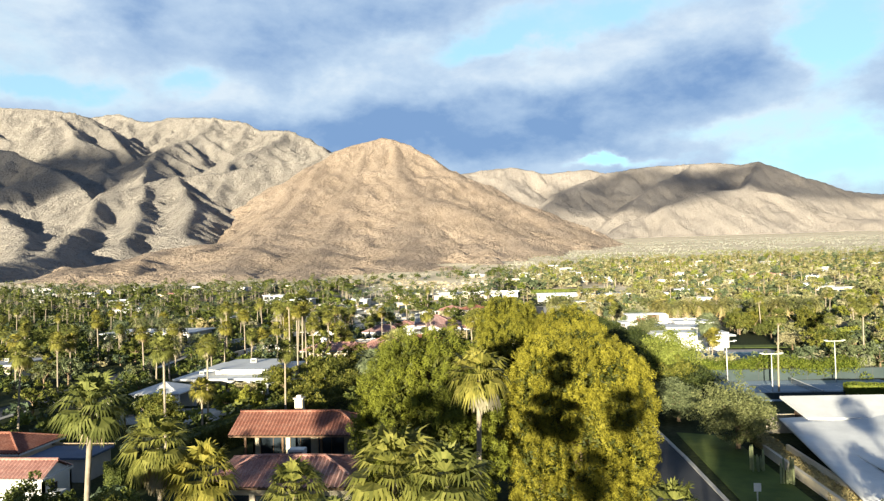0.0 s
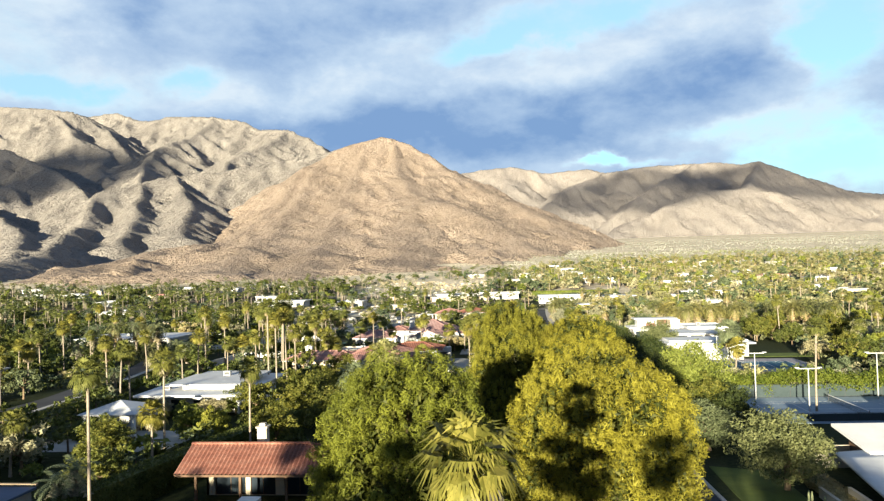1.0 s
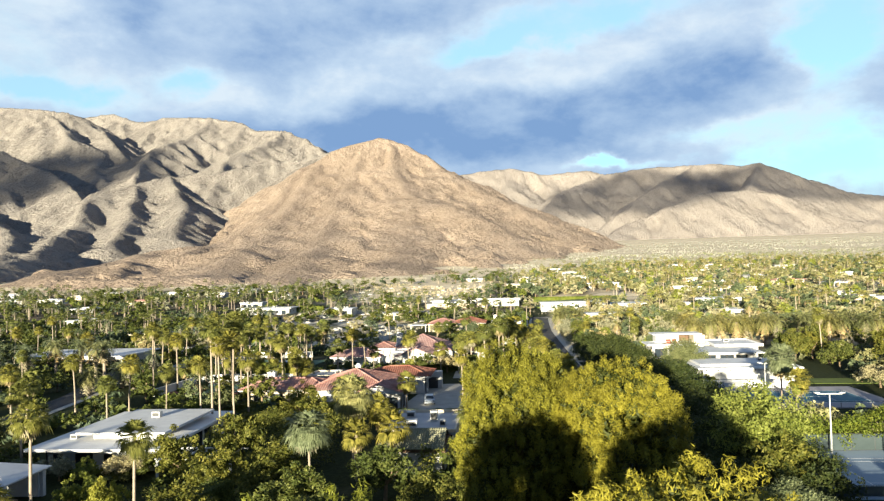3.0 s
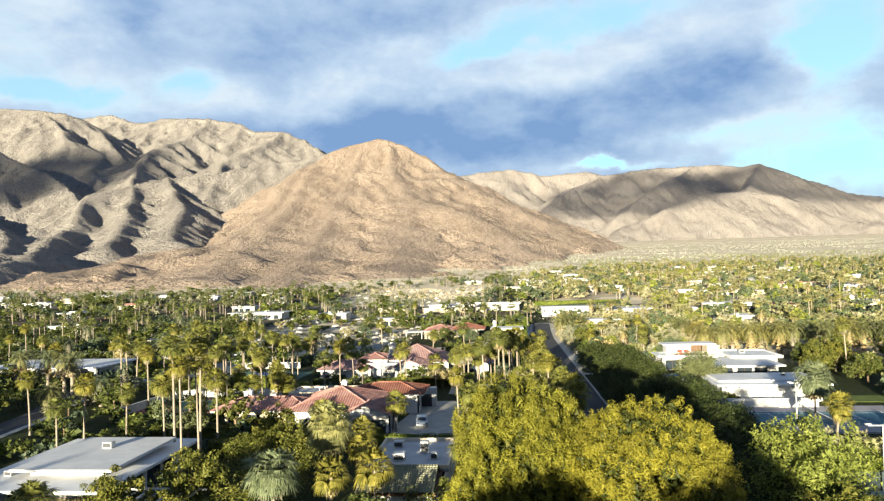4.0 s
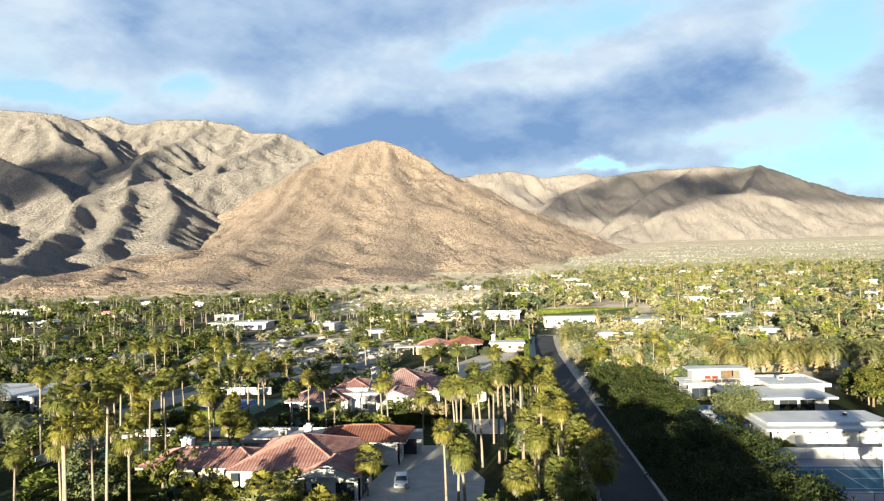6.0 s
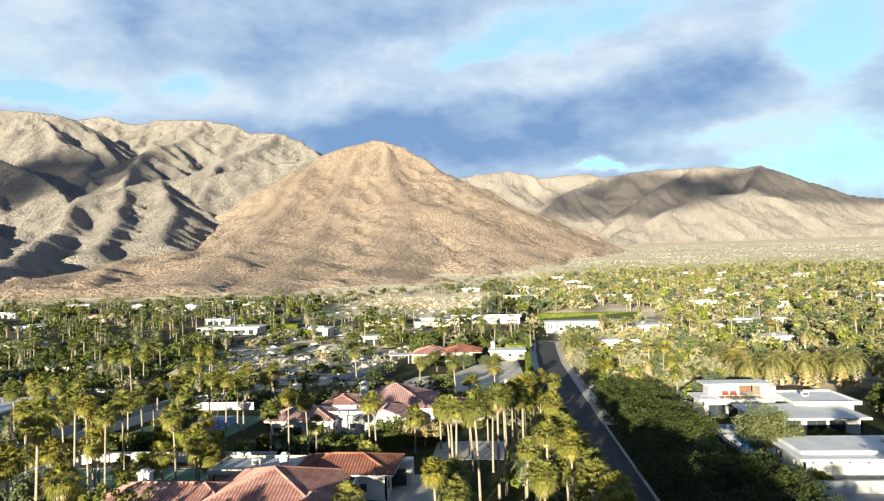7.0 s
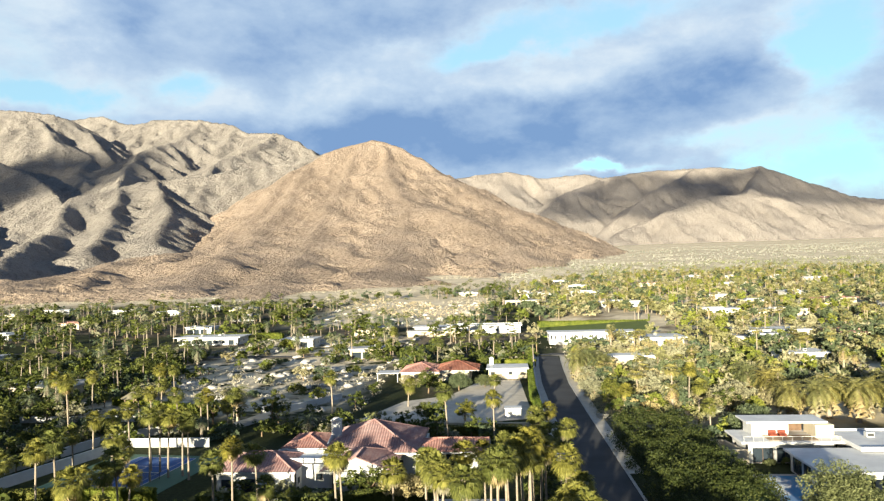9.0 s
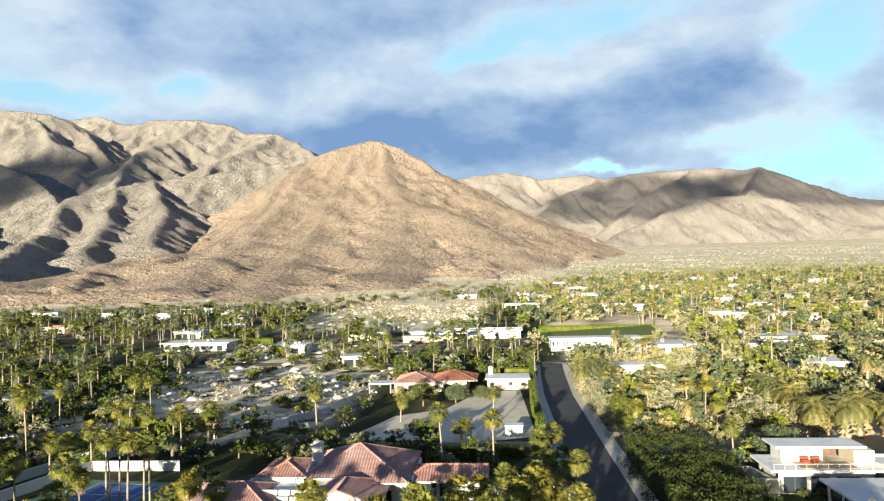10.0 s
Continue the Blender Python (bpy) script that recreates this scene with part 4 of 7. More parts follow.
# ---- tennis courts ----
def court(name, cx, cy, along_x, surface_mat, apron_mat, margin, label, turn=0.0):
    ob = thing(name, (cx, cy, gz(cx, cy)), label, "tennis court", turn=(0 if along_x else 90) + turn)
    L, W = 11.885, 5.485
    mx, my = margin
    part("apron", boxes((-L - mx, L + mx, -W - my, W + my, -0.3, 0.05)), apron_mat, ob)
    part("playing_surface", boxes((-L, L, -W, W, 0.0, 0.056)), surface_mat, ob)
    lines = [(-L, L, s * W - 0.05, s * W + 0.05) for s in (-1, 1)] + [(-L, L, s * 4.115 - 0.04, s * 4.115 + 0.04) for s in (-1, 1)]
    lines += [(s * L - 0.06, s * L + 0.06, -W, W) for s in (-1, 1)] + [(s * 6.4 - 0.05, s * 6.4 + 0.05, -4.115, 4.115) for s in (-1, 1)] + [(-6.4, 6.4, -0.05, 0.05)]
    part("line", boxes(*[(a, b, c, d, 0.05, 0.061) for a, b, c, d in lines]), LINE, ob, "white painted court lines")
    net = new("net")
    net.parent = ob
    bm = bmesh.new()
    for i in range(40):
        y = -6.2 + i * 12.4 / 39
        box(bm, -0.012, 0.012, y - 0.012, y + 0.012, 0.06, 1.0)
    for z in (0.12, 0.3, 0.5, 0.7, 0.85):
        box(bm, -0.012, 0.012, -6.2, 6.2, z, z + 0.02)
    part("netting", bm, DARKMETAL, net)
    part("tape", boxes((-0.04, 0.04, -6.2, 6.2, 0.93, 1.02)), LINE, net, "white net tape")
    for s in (-1, 1):
        bm = bmesh.new()
        rod(bm, (0, s * 6.25, 0), (0, s * 6.25, 1.1), 0.05, 0.05)
        part("post", bm, DARKMETAL, net)
    return ob


def fence(points, height, mat, label, screen=True, step=3.0, top=0.0, name="court_fence"):
    """Posts and rails with a mesh screen between them."""
    ob = thing(name, (points[0][0], points[0][1], 0), label, "fence", "court fences")
    for (ax, ay), (bx, by) in zip(points, points[1:]):
        L = math.hypot(bx - ax, by - ay)
        n = max(1, round(L / step))
        ox, oy = ax - points[0][0], ay - points[0][1]
        ux, uy = (bx - ax) / L, (by - ay) / L
        for i in range(n + 1):
            bm = bmesh.new()
            x, y = ox + ux * L * i / n, oy + uy * L * i / n
            rod(bm, (x, y, 0), (x, y, height), 0.04, 0.04, 6)
            part("post", bm, DARKMETAL, ob)
        for z in (0.1, height):
            bm = bmesh.new()
            rod(bm, (ox, oy, z), (ox + ux * L, oy + uy * L, z), 0.03, 0.03, 5)
            part("rail", bm, DARKMETAL, ob)
        if screen:
            w2 = 0.012
            v = [(ox + ux * t - uy * o, oy + uy * t + ux * o, z) for t in (0, L) for o in (-w2, w2) for z in (0.1, height - 0.1)]
            f = [(0, 1, 5, 4), (2, 6, 7, 3), (0, 4, 6, 2), (1, 3, 7, 5), (0, 2, 3, 1), (4, 5, 7, 6)]
            mesh_object("screen", v, f, mat, ob, "green windscreen cloth")
    return ob


def lamp_post(x, y, height, arm, turn=0.0):
    ob = thing("light_pole", (x, y, 0), "slim white tennis court light pole with twin heads", "light pole", "court lights", turn)
    bm = bmesh.new()
    rod(bm, (0, 0, -0.2), (0, 0, height), 0.11, 0.07, 10)
    part("pole", bm, METAL, ob, smooth=True)
    part("cross_arm", boxes((-arm, arm, -0.05, 0.05, height - 0.15, height - 0.03)), METAL, ob)
    for s in (-1, 1):
        part("lamp_head", boxes((s * arm - 0.32, s * arm + 0.32, -0.2, 0.2, height - 0.02, height + 0.13), bevel=0.05), METAL, ob)
    return ob


court("tennis_court", 48.4, 167.1, True, COURTBLUE, COURTGREY, (3.2, 4.6), "teal hard tennis court with grey apron and white lines")
court("tennis_court", 49.4, 121.7, True, COURTPALE, COURTPALE, (4.5, 4.0), "pale blue hard tennis court with a net and dark windscreens")
court("tennis_court", -62.6, 214.1, True, COURTNAVY, COURTGREEN, (1.5, 5.0), "deep blue tennis court with green apron inside white walls", 84)
court("tennis_court", -56.8, 182.3, True, COURTGREEN, COURTRED, (4.0, 1.5), "shaded green tennis court with dull red apron")
fence([(33.3, 130.4), (67.9, 132)], 2.2, SCREEN, "tall court fence with green windscreen")
fence([(32, 112.9), (68, 114.6)], 1.2, SCREEN, "low rail fence with blue-green windscreen at the court end")
fence([(33.3, 130.4), (33.5, 112.9)], 1.6, SCREEN, "court side fence with dark screen")
fence([(33.9, 158.1), (62.3, 156.7)], 1.1, SCREEN, "low dark mesh fence along the court", screen=False)
for x, y, h, arm in ((38.8, 129.1, 7.6, 1.5), (43.3, 120.1, 6.4, 1.6), (57.3, 128.8, 7.4, 1.5), (41.1, 157.2, 7.5, 0.9)):
    lamp_post(x, y, h, arm)


# ---- houses ----
def wall_run(bm, ax, ay, bx, by, z0, z1, thick, openings):
    """A straight wall with real openings: (from, to, sill, head) along its length."""
    L = math.hypot(bx - ax, by - ay)
    ux, uy = (bx - ax) / L, (by - ay) / L
    nx, ny = -uy, ux

    def block(s0, s1, a, b):
        if s1 - s0 < 0.01 or b - a < 0.01:
            return
        v = [bm.verts.new((ax + ux * s + nx * o, ay + uy * s + ny * o, z)) for z in (a, b) for s, o in ((s0, 0), (s1, 0), (s1, thick), (s0, thick))]
        for q in ((0, 1, 5, 4), (1, 2, 6, 5), (2, 3, 7, 6), (3, 0, 4, 7), (4, 5, 6, 7), (3, 2, 1, 0)):
            bm.faces.new([v[i] for i in q])
    s = 0.0
    for o0, o1, sill, head in sorted(openings):
        block(s, o0, z0, z1)
        block(o0, o1, z0, z0 + sill)
        block(o0, o1, z0 + head, z1)
        s = o1
    block(s, L, z0, z1)


def glaze(parent, ax, ay, bx, by, z0, openings, frame_mat, thick):
    L = math.hypot(bx - ax, by - ay)
    ux, uy = (bx - ax) / L, (by - ay) / L
    nx, ny = -uy, ux
    for o0, o1, sill, head in openings:
        win = new("window" if sill > 0.05 else "glass_door")
        win.parent = parent
        d = thick * 0.6
        m = Matrix(((ux, nx, 0, ax + nx * d), (uy, ny, 0, ay + ny * d), (0, 0, 1, z0), (0, 0, 0, 1)))
        win.matrix_basis = m
        a, b, c, e = o0, o1, sill, head
        t = 0.06
        bars = [(a, b, -t, t, c, c + t), (a, b, -t, t, e - t, e), (a, a + t, -t, t, c + t, e - t), (b - t, b, -t, t, c + t, e - t)]
        n = max(1, round((b - a) / 1.6))
        bars += [(a + (b - a) * i / n - t / 2, a + (b - a) * i / n + t / 2, -t, t, c + t, e - t) for i in range(1, n)]
        part("frame", boxes(*bars), frame_mat, win)
        part("pane", boxes((a + 0.02, b - 0.02, -0.012, 0.012, c + 0.02, e - 0.02)), GLASS, win)


def spread(length, pattern):
    """Openings spread along a wall: widths and gaps repeat until the wall is full."""
    out, s = [], 0.9
    i = 0
    while pattern:
        wd, gap, sill, head = pattern[i % len(pattern)]
        if s + wd > length - 0.7:
            break
        out.append((s, s + wd, sill, head))
        s += wd + gap
        i += 1
    return out


WINDOWS = ((1.4, 1.6, 0.9, 2.1), (2.4, 1.4, 0.05, 2.2), (1.2, 1.8, 1.0, 2.1))
GLAZED = ((3.2, 0.5, 0.05, 2.4), (2.6, 0.9, 0.05, 2.4))
FEW = ((1.2, 4.0, 1.1, 2.1), (1.0, 5.0, 1.2, 2.1))


def walls(house, x0, x1, y0, y1, h, mat, south=WINDOWS, west=FEW, east=FEW, north=(), frame_mat=None, z0=-0.2, base=0.0, label=""):
    bm = bmesh.new()
    runs = ((x0, y0, x1, y0, south), (x1, y0, x1, y1, east), (x1, y1, x0, y1, north), (x0, y1, x0, y0, west))
    for ax, ay, bx, by, pat in runs:
        L = math.hypot(bx - ax, by - ay)
        ops = spread(L, pat)
        top = h - base - 0.1
        ops = [(a, b, c, min(e, top)) for a, b, c, e in ops]
        wall_run(bm, ax, ay, bx, by, base, h, 0.25, ops)
        if ops:
            glaze(house, ax, ay, bx, by, base, ops, frame_mat or WOOD, 0.25)
    bmesh.ops.remove_doubles(bm, verts=bm.verts[:], dist=0.001)
    return part("wall", bm, mat, house, label)


def flat_roof(house, x0, x1, y0, y1, z, over, mat, thick=0.35, parapet=0.0, fascia=None):
    r = part("roof", boxes((x0 - over, x1 + over, y0 - over, y1 + over, z, z + thick), bevel=0.03), mat, house)
    if parapet:
        a, b, c, d = x0 - over, x1 + over, y0 - over, y1 + over
        t = 0.25
        rows = ((a, b, c, c + t), (a, b, d - t, d), (a, a + t, c + t, d - t), (b - t, b, c + t, d - t))
        part("parapet", boxes(*[(p, q, u, v, z + thick, z + thick + parapet) for p, q, u, v in rows]), fascia or mat, r)
    return r


def roof_box(house, x, y, z, w2, d2, h, mat=METAL, name="air_conditioner"):
    b = part(name, boxes((x - w2, x + w2, y - d2, y + d2, z, z + h), bevel=0.04), mat, house)
    part("grille", boxes((x - w2 * 0.8, x + w2 * 0.8, y - d2 - 0.02, y - d2 + 0.01, z + h * 0.2, z + h * 0.8)), DARKMETAL, b)
    return b


def chimney(house, x, y, z0, z1, w2=0.6, d2=0.45, mat=PLASTER):
    c = part("chimney", boxes((x - w2, x + w2, y - d2, y + d2, z0, z1), bevel=0.03), mat, house)
    part("chimney_cap", boxes((x - w2 - 0.12, x + w2 + 0.12, y - d2 - 0.12, y + d2 + 0.12, z1, z1 + 0.16), (x - w2 * 0.6, x + w2 * 0.6, y - d2 * 0.6, y + d2 * 0.6, z1 + 0.16, z1 + 0.45)), mat, c)
    return c


def hip_roof(house, x0, x1, y0, y1, z, pitch, mat, over=0.6, gable=(), spacing=0.42, eaves=PLASTER):
    """A hipped roof whose slopes carry rows of barrel tiles; gable: ends ('w', 'e', 's', 'n') that stay upright."""
    x0, x1, y0, y1 = x0 - over, x1 + over, y0 - over, y1 + over
    W, D = x1 - x0, y1 - y0
    half = min(W, D) / 2
    rib_r = spacing * 0.36

    def slope(ox, oy, ux, uy, ix, iy, length, ends):
        """One slope: a single sheet folded into rows of barrel tiles."""
        n = max(2, int(length / spacing))
        v, f = [], []

        def run(s):
            return max(0.02, min(half, s if ends[0] else half, (length - s) if ends[1] else half))
        for i in range(2 * n + 1):
            s = min(max(length * i / (2 * n), 0.01), length - 0.01)
            lift = rib_r if i % 2 else 0.0
            for q in (0.0, run(s)):
                v.append((ox + ux * s + ix * q, oy + uy * s + iy * q, z + pitch * q + lift))
            if i:
                k = 2 * (i - 1)
                f.append((k, k + 2, k + 3, k + 1))
        mesh_object("roof_slope", v, f, mat, house, "weathered clay barrel tile roof slope")
    if W >= D:
        e = ("w" not in gable, "e" not in gable)
        slope(x0, y0, 1, 0, 0, 1, W, e)
        slope(x1, y1, -1, 0, 0, -1, W, (e[1], e[0]))
        if e[1]:
            slope(x1, y0, 0, 1, -1, 0, D, (True, True))
        if e[0]:
            slope(x0, y1, 0, -1, 1, 0, D, (True, True))
        r0, r1 = (x0 + (half if e[0] else 0), (y0 + y1) / 2), (x1 - (half if e[1] else 0), (y0 + y1) / 2)
    else:
        e = ("s" not in gable, "n" not in gable)
        slope(x1, y0, 0, 1, -1, 0, D, e)
        slope(x0, y1, 0, -1, 1, 0, D, (e[1], e[0]))
        if e[0]:
            slope(x0, y0, 1, 0, 0, 1, W, (True, True))
        if e[1]:
            slope(x1, y1, -1, 0, 0, -1, W, (True, True))
        r0, r1 = ((x0 + x1) / 2, y0 + (half if e[0] else 0)), ((x0 + x1) / 2, y1 - (half if e[1] else 0))
    top = z + pitch * half + 0.08
    bm = bmesh.new()
    rod(bm, (*r0, top), (*r1, top), 0.16, 0.16, 6)
    for (cx, cy), hip in (((x0, y0), r0), ((x1, y0), r1 if W >= D else r0), ((x1, y1), r1), ((x0, y1), r0 if W >= D else r1)):
        if abs(hip[0] - cx) > 0.1 and abs(hip[1] - cy) > 0.1 and abs(abs(hip[0] - cx) - abs(hip[1] - cy)) < 0.3:
            rod(bm, (cx, cy, z + 0.08), (*hip, top), 0.14, 0.14, 6)
    part("ridge_cap", bm, mat, house)
    part("soffit", boxes((x0 + 0.05, x1 - 0.05, y0 + 0.05, y1 - 0.05, z - 0.22, z - 0.02)), eaves, house)
    ends = []
    for g2 in gable:
        if g2 == "w":
            ends.append((((x0 + 0.5, y0 + 0.4), (x0 + 0.5, y1 - 0.4), (x0 + 0.5, (y0 + y1) / 2)), half))
        if g2 == "e":
            ends.append((((x1 - 0.5, y0 + 0.4), (x1 - 0.5, y1 - 0.4), (x1 - 0.5, (y0 + y1) / 2)), half))
        if g2 == "s":
            ends.append((((x0 + 0.4, y0 + 0.5), (x1 - 0.4, y0 + 0.5), ((x0 + x1) / 2, y0 + 0.5)), half))
        if g2 == "n":
            ends.append((((x0 + 0.4, y1 - 0.5), (x1 - 0.4, y1 - 0.5), ((x0 + x1) / 2, y1 - 0.5)), half))
    for (a, b, c), hh in ends:
        t = 0.2
        dx, dy = (t, 0) if abs(a[0] - b[0]) < 0.01 else (0, t)
        vv = [(*a, z - 0.05), (*b, z - 0.05), (*c, z + pitch * hh - 0.1)]
        vv += [(p[0] + dx, p[1] + dy, p[2]) for p in vv]
        mesh_object("gable_wall", vv, [(0, 1, 2), (5, 4, 3), (0, 3, 4, 1), (1, 4, 5, 2), (2, 5, 3, 0)], eaves, house)


def house_at(x, y, label, turn=0.0):
    return thing("house", (x, y, gz(x, y)), label, "house", "houses of the town", turn)


def plain_house(x, y, w2, d2, h, label, mat, roof, over, turn, seed):
    """A house seen from far off: wall with openings, dark glazing behind them, roof."""
    r = random.Random(seed)
    ob = house_at(x, y, label, turn)
    bm, glass = bmesh.new(), bmesh.new()
    for ax, ay, bx, by, pat in ((-w2, -d2, w2, -d2, r.choice((WINDOWS, GLAZED, FEW))), (w2, -d2, w2, d2, FEW), (w2, d2, -w2, d2, ()), (-w2, d2, -w2, -d2, FEW)):
        wall_run(bm, ax, ay, bx, by, 0, h, 0.25, [(a, b, c, min(e, h - 0.2)) for a, b, c, e in spread(math.hypot(bx - ax, by - ay), pat)])
    bmesh.ops.remove_doubles(bm, verts=bm.verts[:], dist=0.001)
    part("wall", bm, mat, ob)
    box(glass, -w2 + 0.12, w2 - 0.12, -d2 + 0.12, d2 - 0.12, 0.02, h - 0.02)
    part("glazing", glass, GLASS, ob)
    flat_roof(ob, -w2, w2, -d2, d2, h, over, roof)
    if r.random() < 0.6:
        wx = r.uniform(0.3, 0.6) * w2
        part("raised_roof", boxes((-wx, wx, -d2 * 0.4, d2 * 0.8, h + 0.35, h + 0.9), bevel=0.03), roof, ob)
    roof_box(ob, r.uniform(-0.7, 0.7) * w2, r.uniform(-0.5, 0.5) * d2, h + 0.35, 0.5, 0.4, 0.7)
    return ob


def simple_house(x, y, w2, d2, h, label, mat=PLASTER, roof=ROOFWHITE, over=0.5, turn=0.0, south=WINDOWS, parapet=0.0, seed=0, west=FEW, extras=True):
    ob = house_at(x, y, label, turn)
    walls(ob, -w2, w2, -d2, d2, h, mat, south=south, west=west)
    flat_roof(ob, -w2, w2, -d2, d2, h, over, roof, parapet=parapet, fascia=mat)
    if extras:
        r = random.Random(seed)
        for i in range(r.randint(1, 3)):
            roof_box(ob, r.uniform(-w2 * 0.7, w2 * 0.7), r.uniform(-d2 * 0.5, d2 * 0.6), h + 0.35, 0.5, 0.4, 0.7)
    return ob


# ---- the houses near the flight line ----
# white flat-roofed house with a pavilion, west
h = house_at(-52.1, 130.7, "low white mid-century house with a broad white flat roof")
walls(h, -7.5, 8, -9, 10, 3.0, PLASTER, south=WINDOWS, east=GLAZED)
flat_roof(h, -8, 8.5, -11, 10.5, 3.0, 0.6, ROOFWHITE)
part("clerestory", boxes((-3, 6, -6, 6, 3.35, 4.1)), PLASTER, h)
part("upper_roof", boxes((-4.5, 7.5, -7.5, 7.5, 4.1, 4.4), bevel=0.03), ROOFWHITE, h)
roof_box(h, 1.5, 2, 4.4, 0.6, 0.5, 0.8)
roof_box(h, -5.5, -6, 3.35, 0.45, 0.4, 0.6)
part("pergola_beam", boxes(*[(10.0 + i * 1.3, 10.2 + i * 1.3, -14, -8.5, 2.5, 2.7) for i in range(7)], (9.5, 19, -14, -13.8, 2.7, 2.9), (9.5, 19, -9, -8.8, 2.7, 2.9)), PLASTER, h)
for x in (9.7, 14, 18.6):
    part("pergola_post", boxes((x, x + 0.25, -13.95, -13.7, 0, 2.7)), PLASTER, h)

p = thing("garden_pavilion", (-56.9, 109.2, 0), "white garden pavilion with a low pyramid canvas roof", "pavilion")
for x, y in ((-3.6, -3), (-1.2, -3), (1.2, -3), (3.6, -3), (-3.6, 3), (3.6, 3)):
    part("column", boxes((x - 0.25, x + 0.25, y - 0.25, y + 0.25, 0, 2.9)), PLASTER, p)
part("beam", boxes((-4, 4, -3.4, -2.9, 2.9, 3.2), (-4, 4, 2.9, 3.4, 2.9, 3.2), (-4, -3.5, -2.9, 2.9, 2.9, 3.2), (3.5, 4, -2.9, 2.9, 2.9, 3.2)), PLASTER, p)
v = [(-4.3, -3.7, 3.2), (4.3, -3.7, 3.2), (4.3, 3.7, 3.2), (-4.3, 3.7, 3.2), (0, 0, 4.6)] + [(-4.3, -3.7, 3.08), (4.3, -3.7, 3.08), (4.3, 3.7, 3.08), (-4.3, 3.7, 3.08)]
mesh_object("roof", v, [(0, 1, 4), (1, 2, 4), (2, 3, 4), (3, 0, 4), (5, 6, 1, 0), (6, 7, 2, 1), (7, 8, 3, 2), (8, 5, 0, 3), (8, 7, 6, 5)], ROOFWHITE, p)
part("back_wall", boxes((-3.4, 3.4, 2.6, 2.85, 0, 2.9)), PLASTER, p)
for i in range(2):
    part("bench", boxes((-2.8 + i * 3.2, -0.6 + i * 3.2, -0.4, 0.4, 0, 0.45)), TIMBER, p)

# red tiled house at the foot of the pines
h = house_at(-25, 78.5, "brown-red tiled house in deep shade with a loggia")
walls(h, -6.5, 7.5, 3.2, 6, 3.1, CREAM, south=GLAZED)
for x in (-6.3, -1.8, 2.8, 7.2):
    part("loggia_post", boxes((x - 0.12, x + 0.12, 0.2, 0.44, 0, 3.08)), WOOD, h)
hip_roof(h, -7.4, 8, -0.6, 6.6, 3.3, 0.46, TILEDARK, over=0.5, gable=("w",), eaves=WOOD)
walls(h, -2.5, 11.5, -19, -11, 3.2, CREAM, south=GLAZED)
hip_roof(h, -2.5, 11.5, -19, -11, 3.3, 0.30, TILE, over=0.8, eaves=WOOD)
chimney(h, -1.5, 6.0, 3.0, 6.2, 0.5, 0.45, CREAM)
roof_box(h, 3.7, -11.6, 3.4, 0.8, 0.6, 1.2)
part("patio", boxes((-8, 10, -11, -2, -0.1, 0.06)), CONCRETE, h)
for i in range(2):
    part("sun_lounger", boxes((-5.6 + i * 1.6, -4.9 + i * 1.6, -6.5, -4.7, 0.28, 0.4), (-5.6 + i * 1.6, -4.9 + i * 1.6, -4.7, -4.5, 0.3, 0.85), (-5.5 + i * 1.6, -5.4 + i * 1.6, -6.4, -6.3, 0.06, 0.28), (-5.1 + i * 1.6, -5.0 + i * 1.6, -6.4, -6.3, 0.06, 0.28)), METAL, h)

h = house_at(-52, 62, "white house with red tiled roof and a blue-grey annex")
walls(h, -8, 7.2, 0.4, 4.6, 2.8, PLASTER, south=FEW, east=FEW)
hip_roof(h, -8, 7.0, 0.4, 4.6, 2.9, 0.5, TILE, over=0.3, gable=("e",))
walls(h, -13, -1.2, 8, 15, 3.2, CREAM, south=FEW)
hip_roof(h, -13, -1.2, 8, 15, 3.3, 0.32, TILEDARK, over=0.5)
part("annex_wall", boxes((-0.4, 6.2, 8.6, 13.2, 0, 2.5)), CONCRETE, h)
part("annex_roof", boxes((-0.6, 6.5, 8.3, 13.5, 2.5, 2.72)), ROOFSHADE, h)
part("annex_beam", boxes((-2.6, 6.4, 13.6, 13.9, 2.7, 2.95)), TIMBER, h)
roof_box(h, 7.9, 1.4, 0.0, 0.6, 0.6, 1.5)

# tiled house A with the car
h = house_at(-31.6, 168.5, "rambling stucco house with faded red clay tile roofs")
walls(h, -17, -3, -6, 0, 3.0, CREAM, south=WINDOWS)
hip_roof(h, -18, -2, -7, 1, 3.1, 0.32, TILE)
chimney(h, -14.2, -1.5, 2.8, 5.4, 0.7, 0.55)
walls(h, -4, 11, -9, 6, 3.2, PLASTER, south=WINDOWS)
hip_roof(h, -5, 9.5, -9, 6, 3.3, 0.34, TILE)
walls(h, 5, 12, -10.5, -3, 3.0, PLASTER, south=WINDOWS, east=GLAZED)
hip_roof(h, 4.5, 11.6, -10.5, -2.5, 3.1, 0.32, TILE, gable=("s",))
walls(h, 3, 14.5, 5, 13, 3.4, PLASTER, east=WINDOWS)
hip_roof(h, 2.5, 15, 4.5, 13, 3.5, 0.30, TILEDARK)
flat_roof(h, -9, 3.5, 5.5, 12, 3.2, 0.4, ROOFGREY, parapet=0.3, fascia=CREAM)
walls(h, -9, 3, 6, 12, 3.2, CREAM, south=())
chimney(h, 1.0, 5.4, 3.2, 5.6, 0.5, 0.45)
roof_box(h, -4, 9, 3.55, 0.6, 0.5, 0.8)
part("garage_wall", boxes((11.5, 17, 11, 13, 0, 3.4)), PLASTER, h)
part("garage_door", boxes((13.4, 16.2, 10.92, 10.99, 0, 2.3)), DARKMETAL, h)

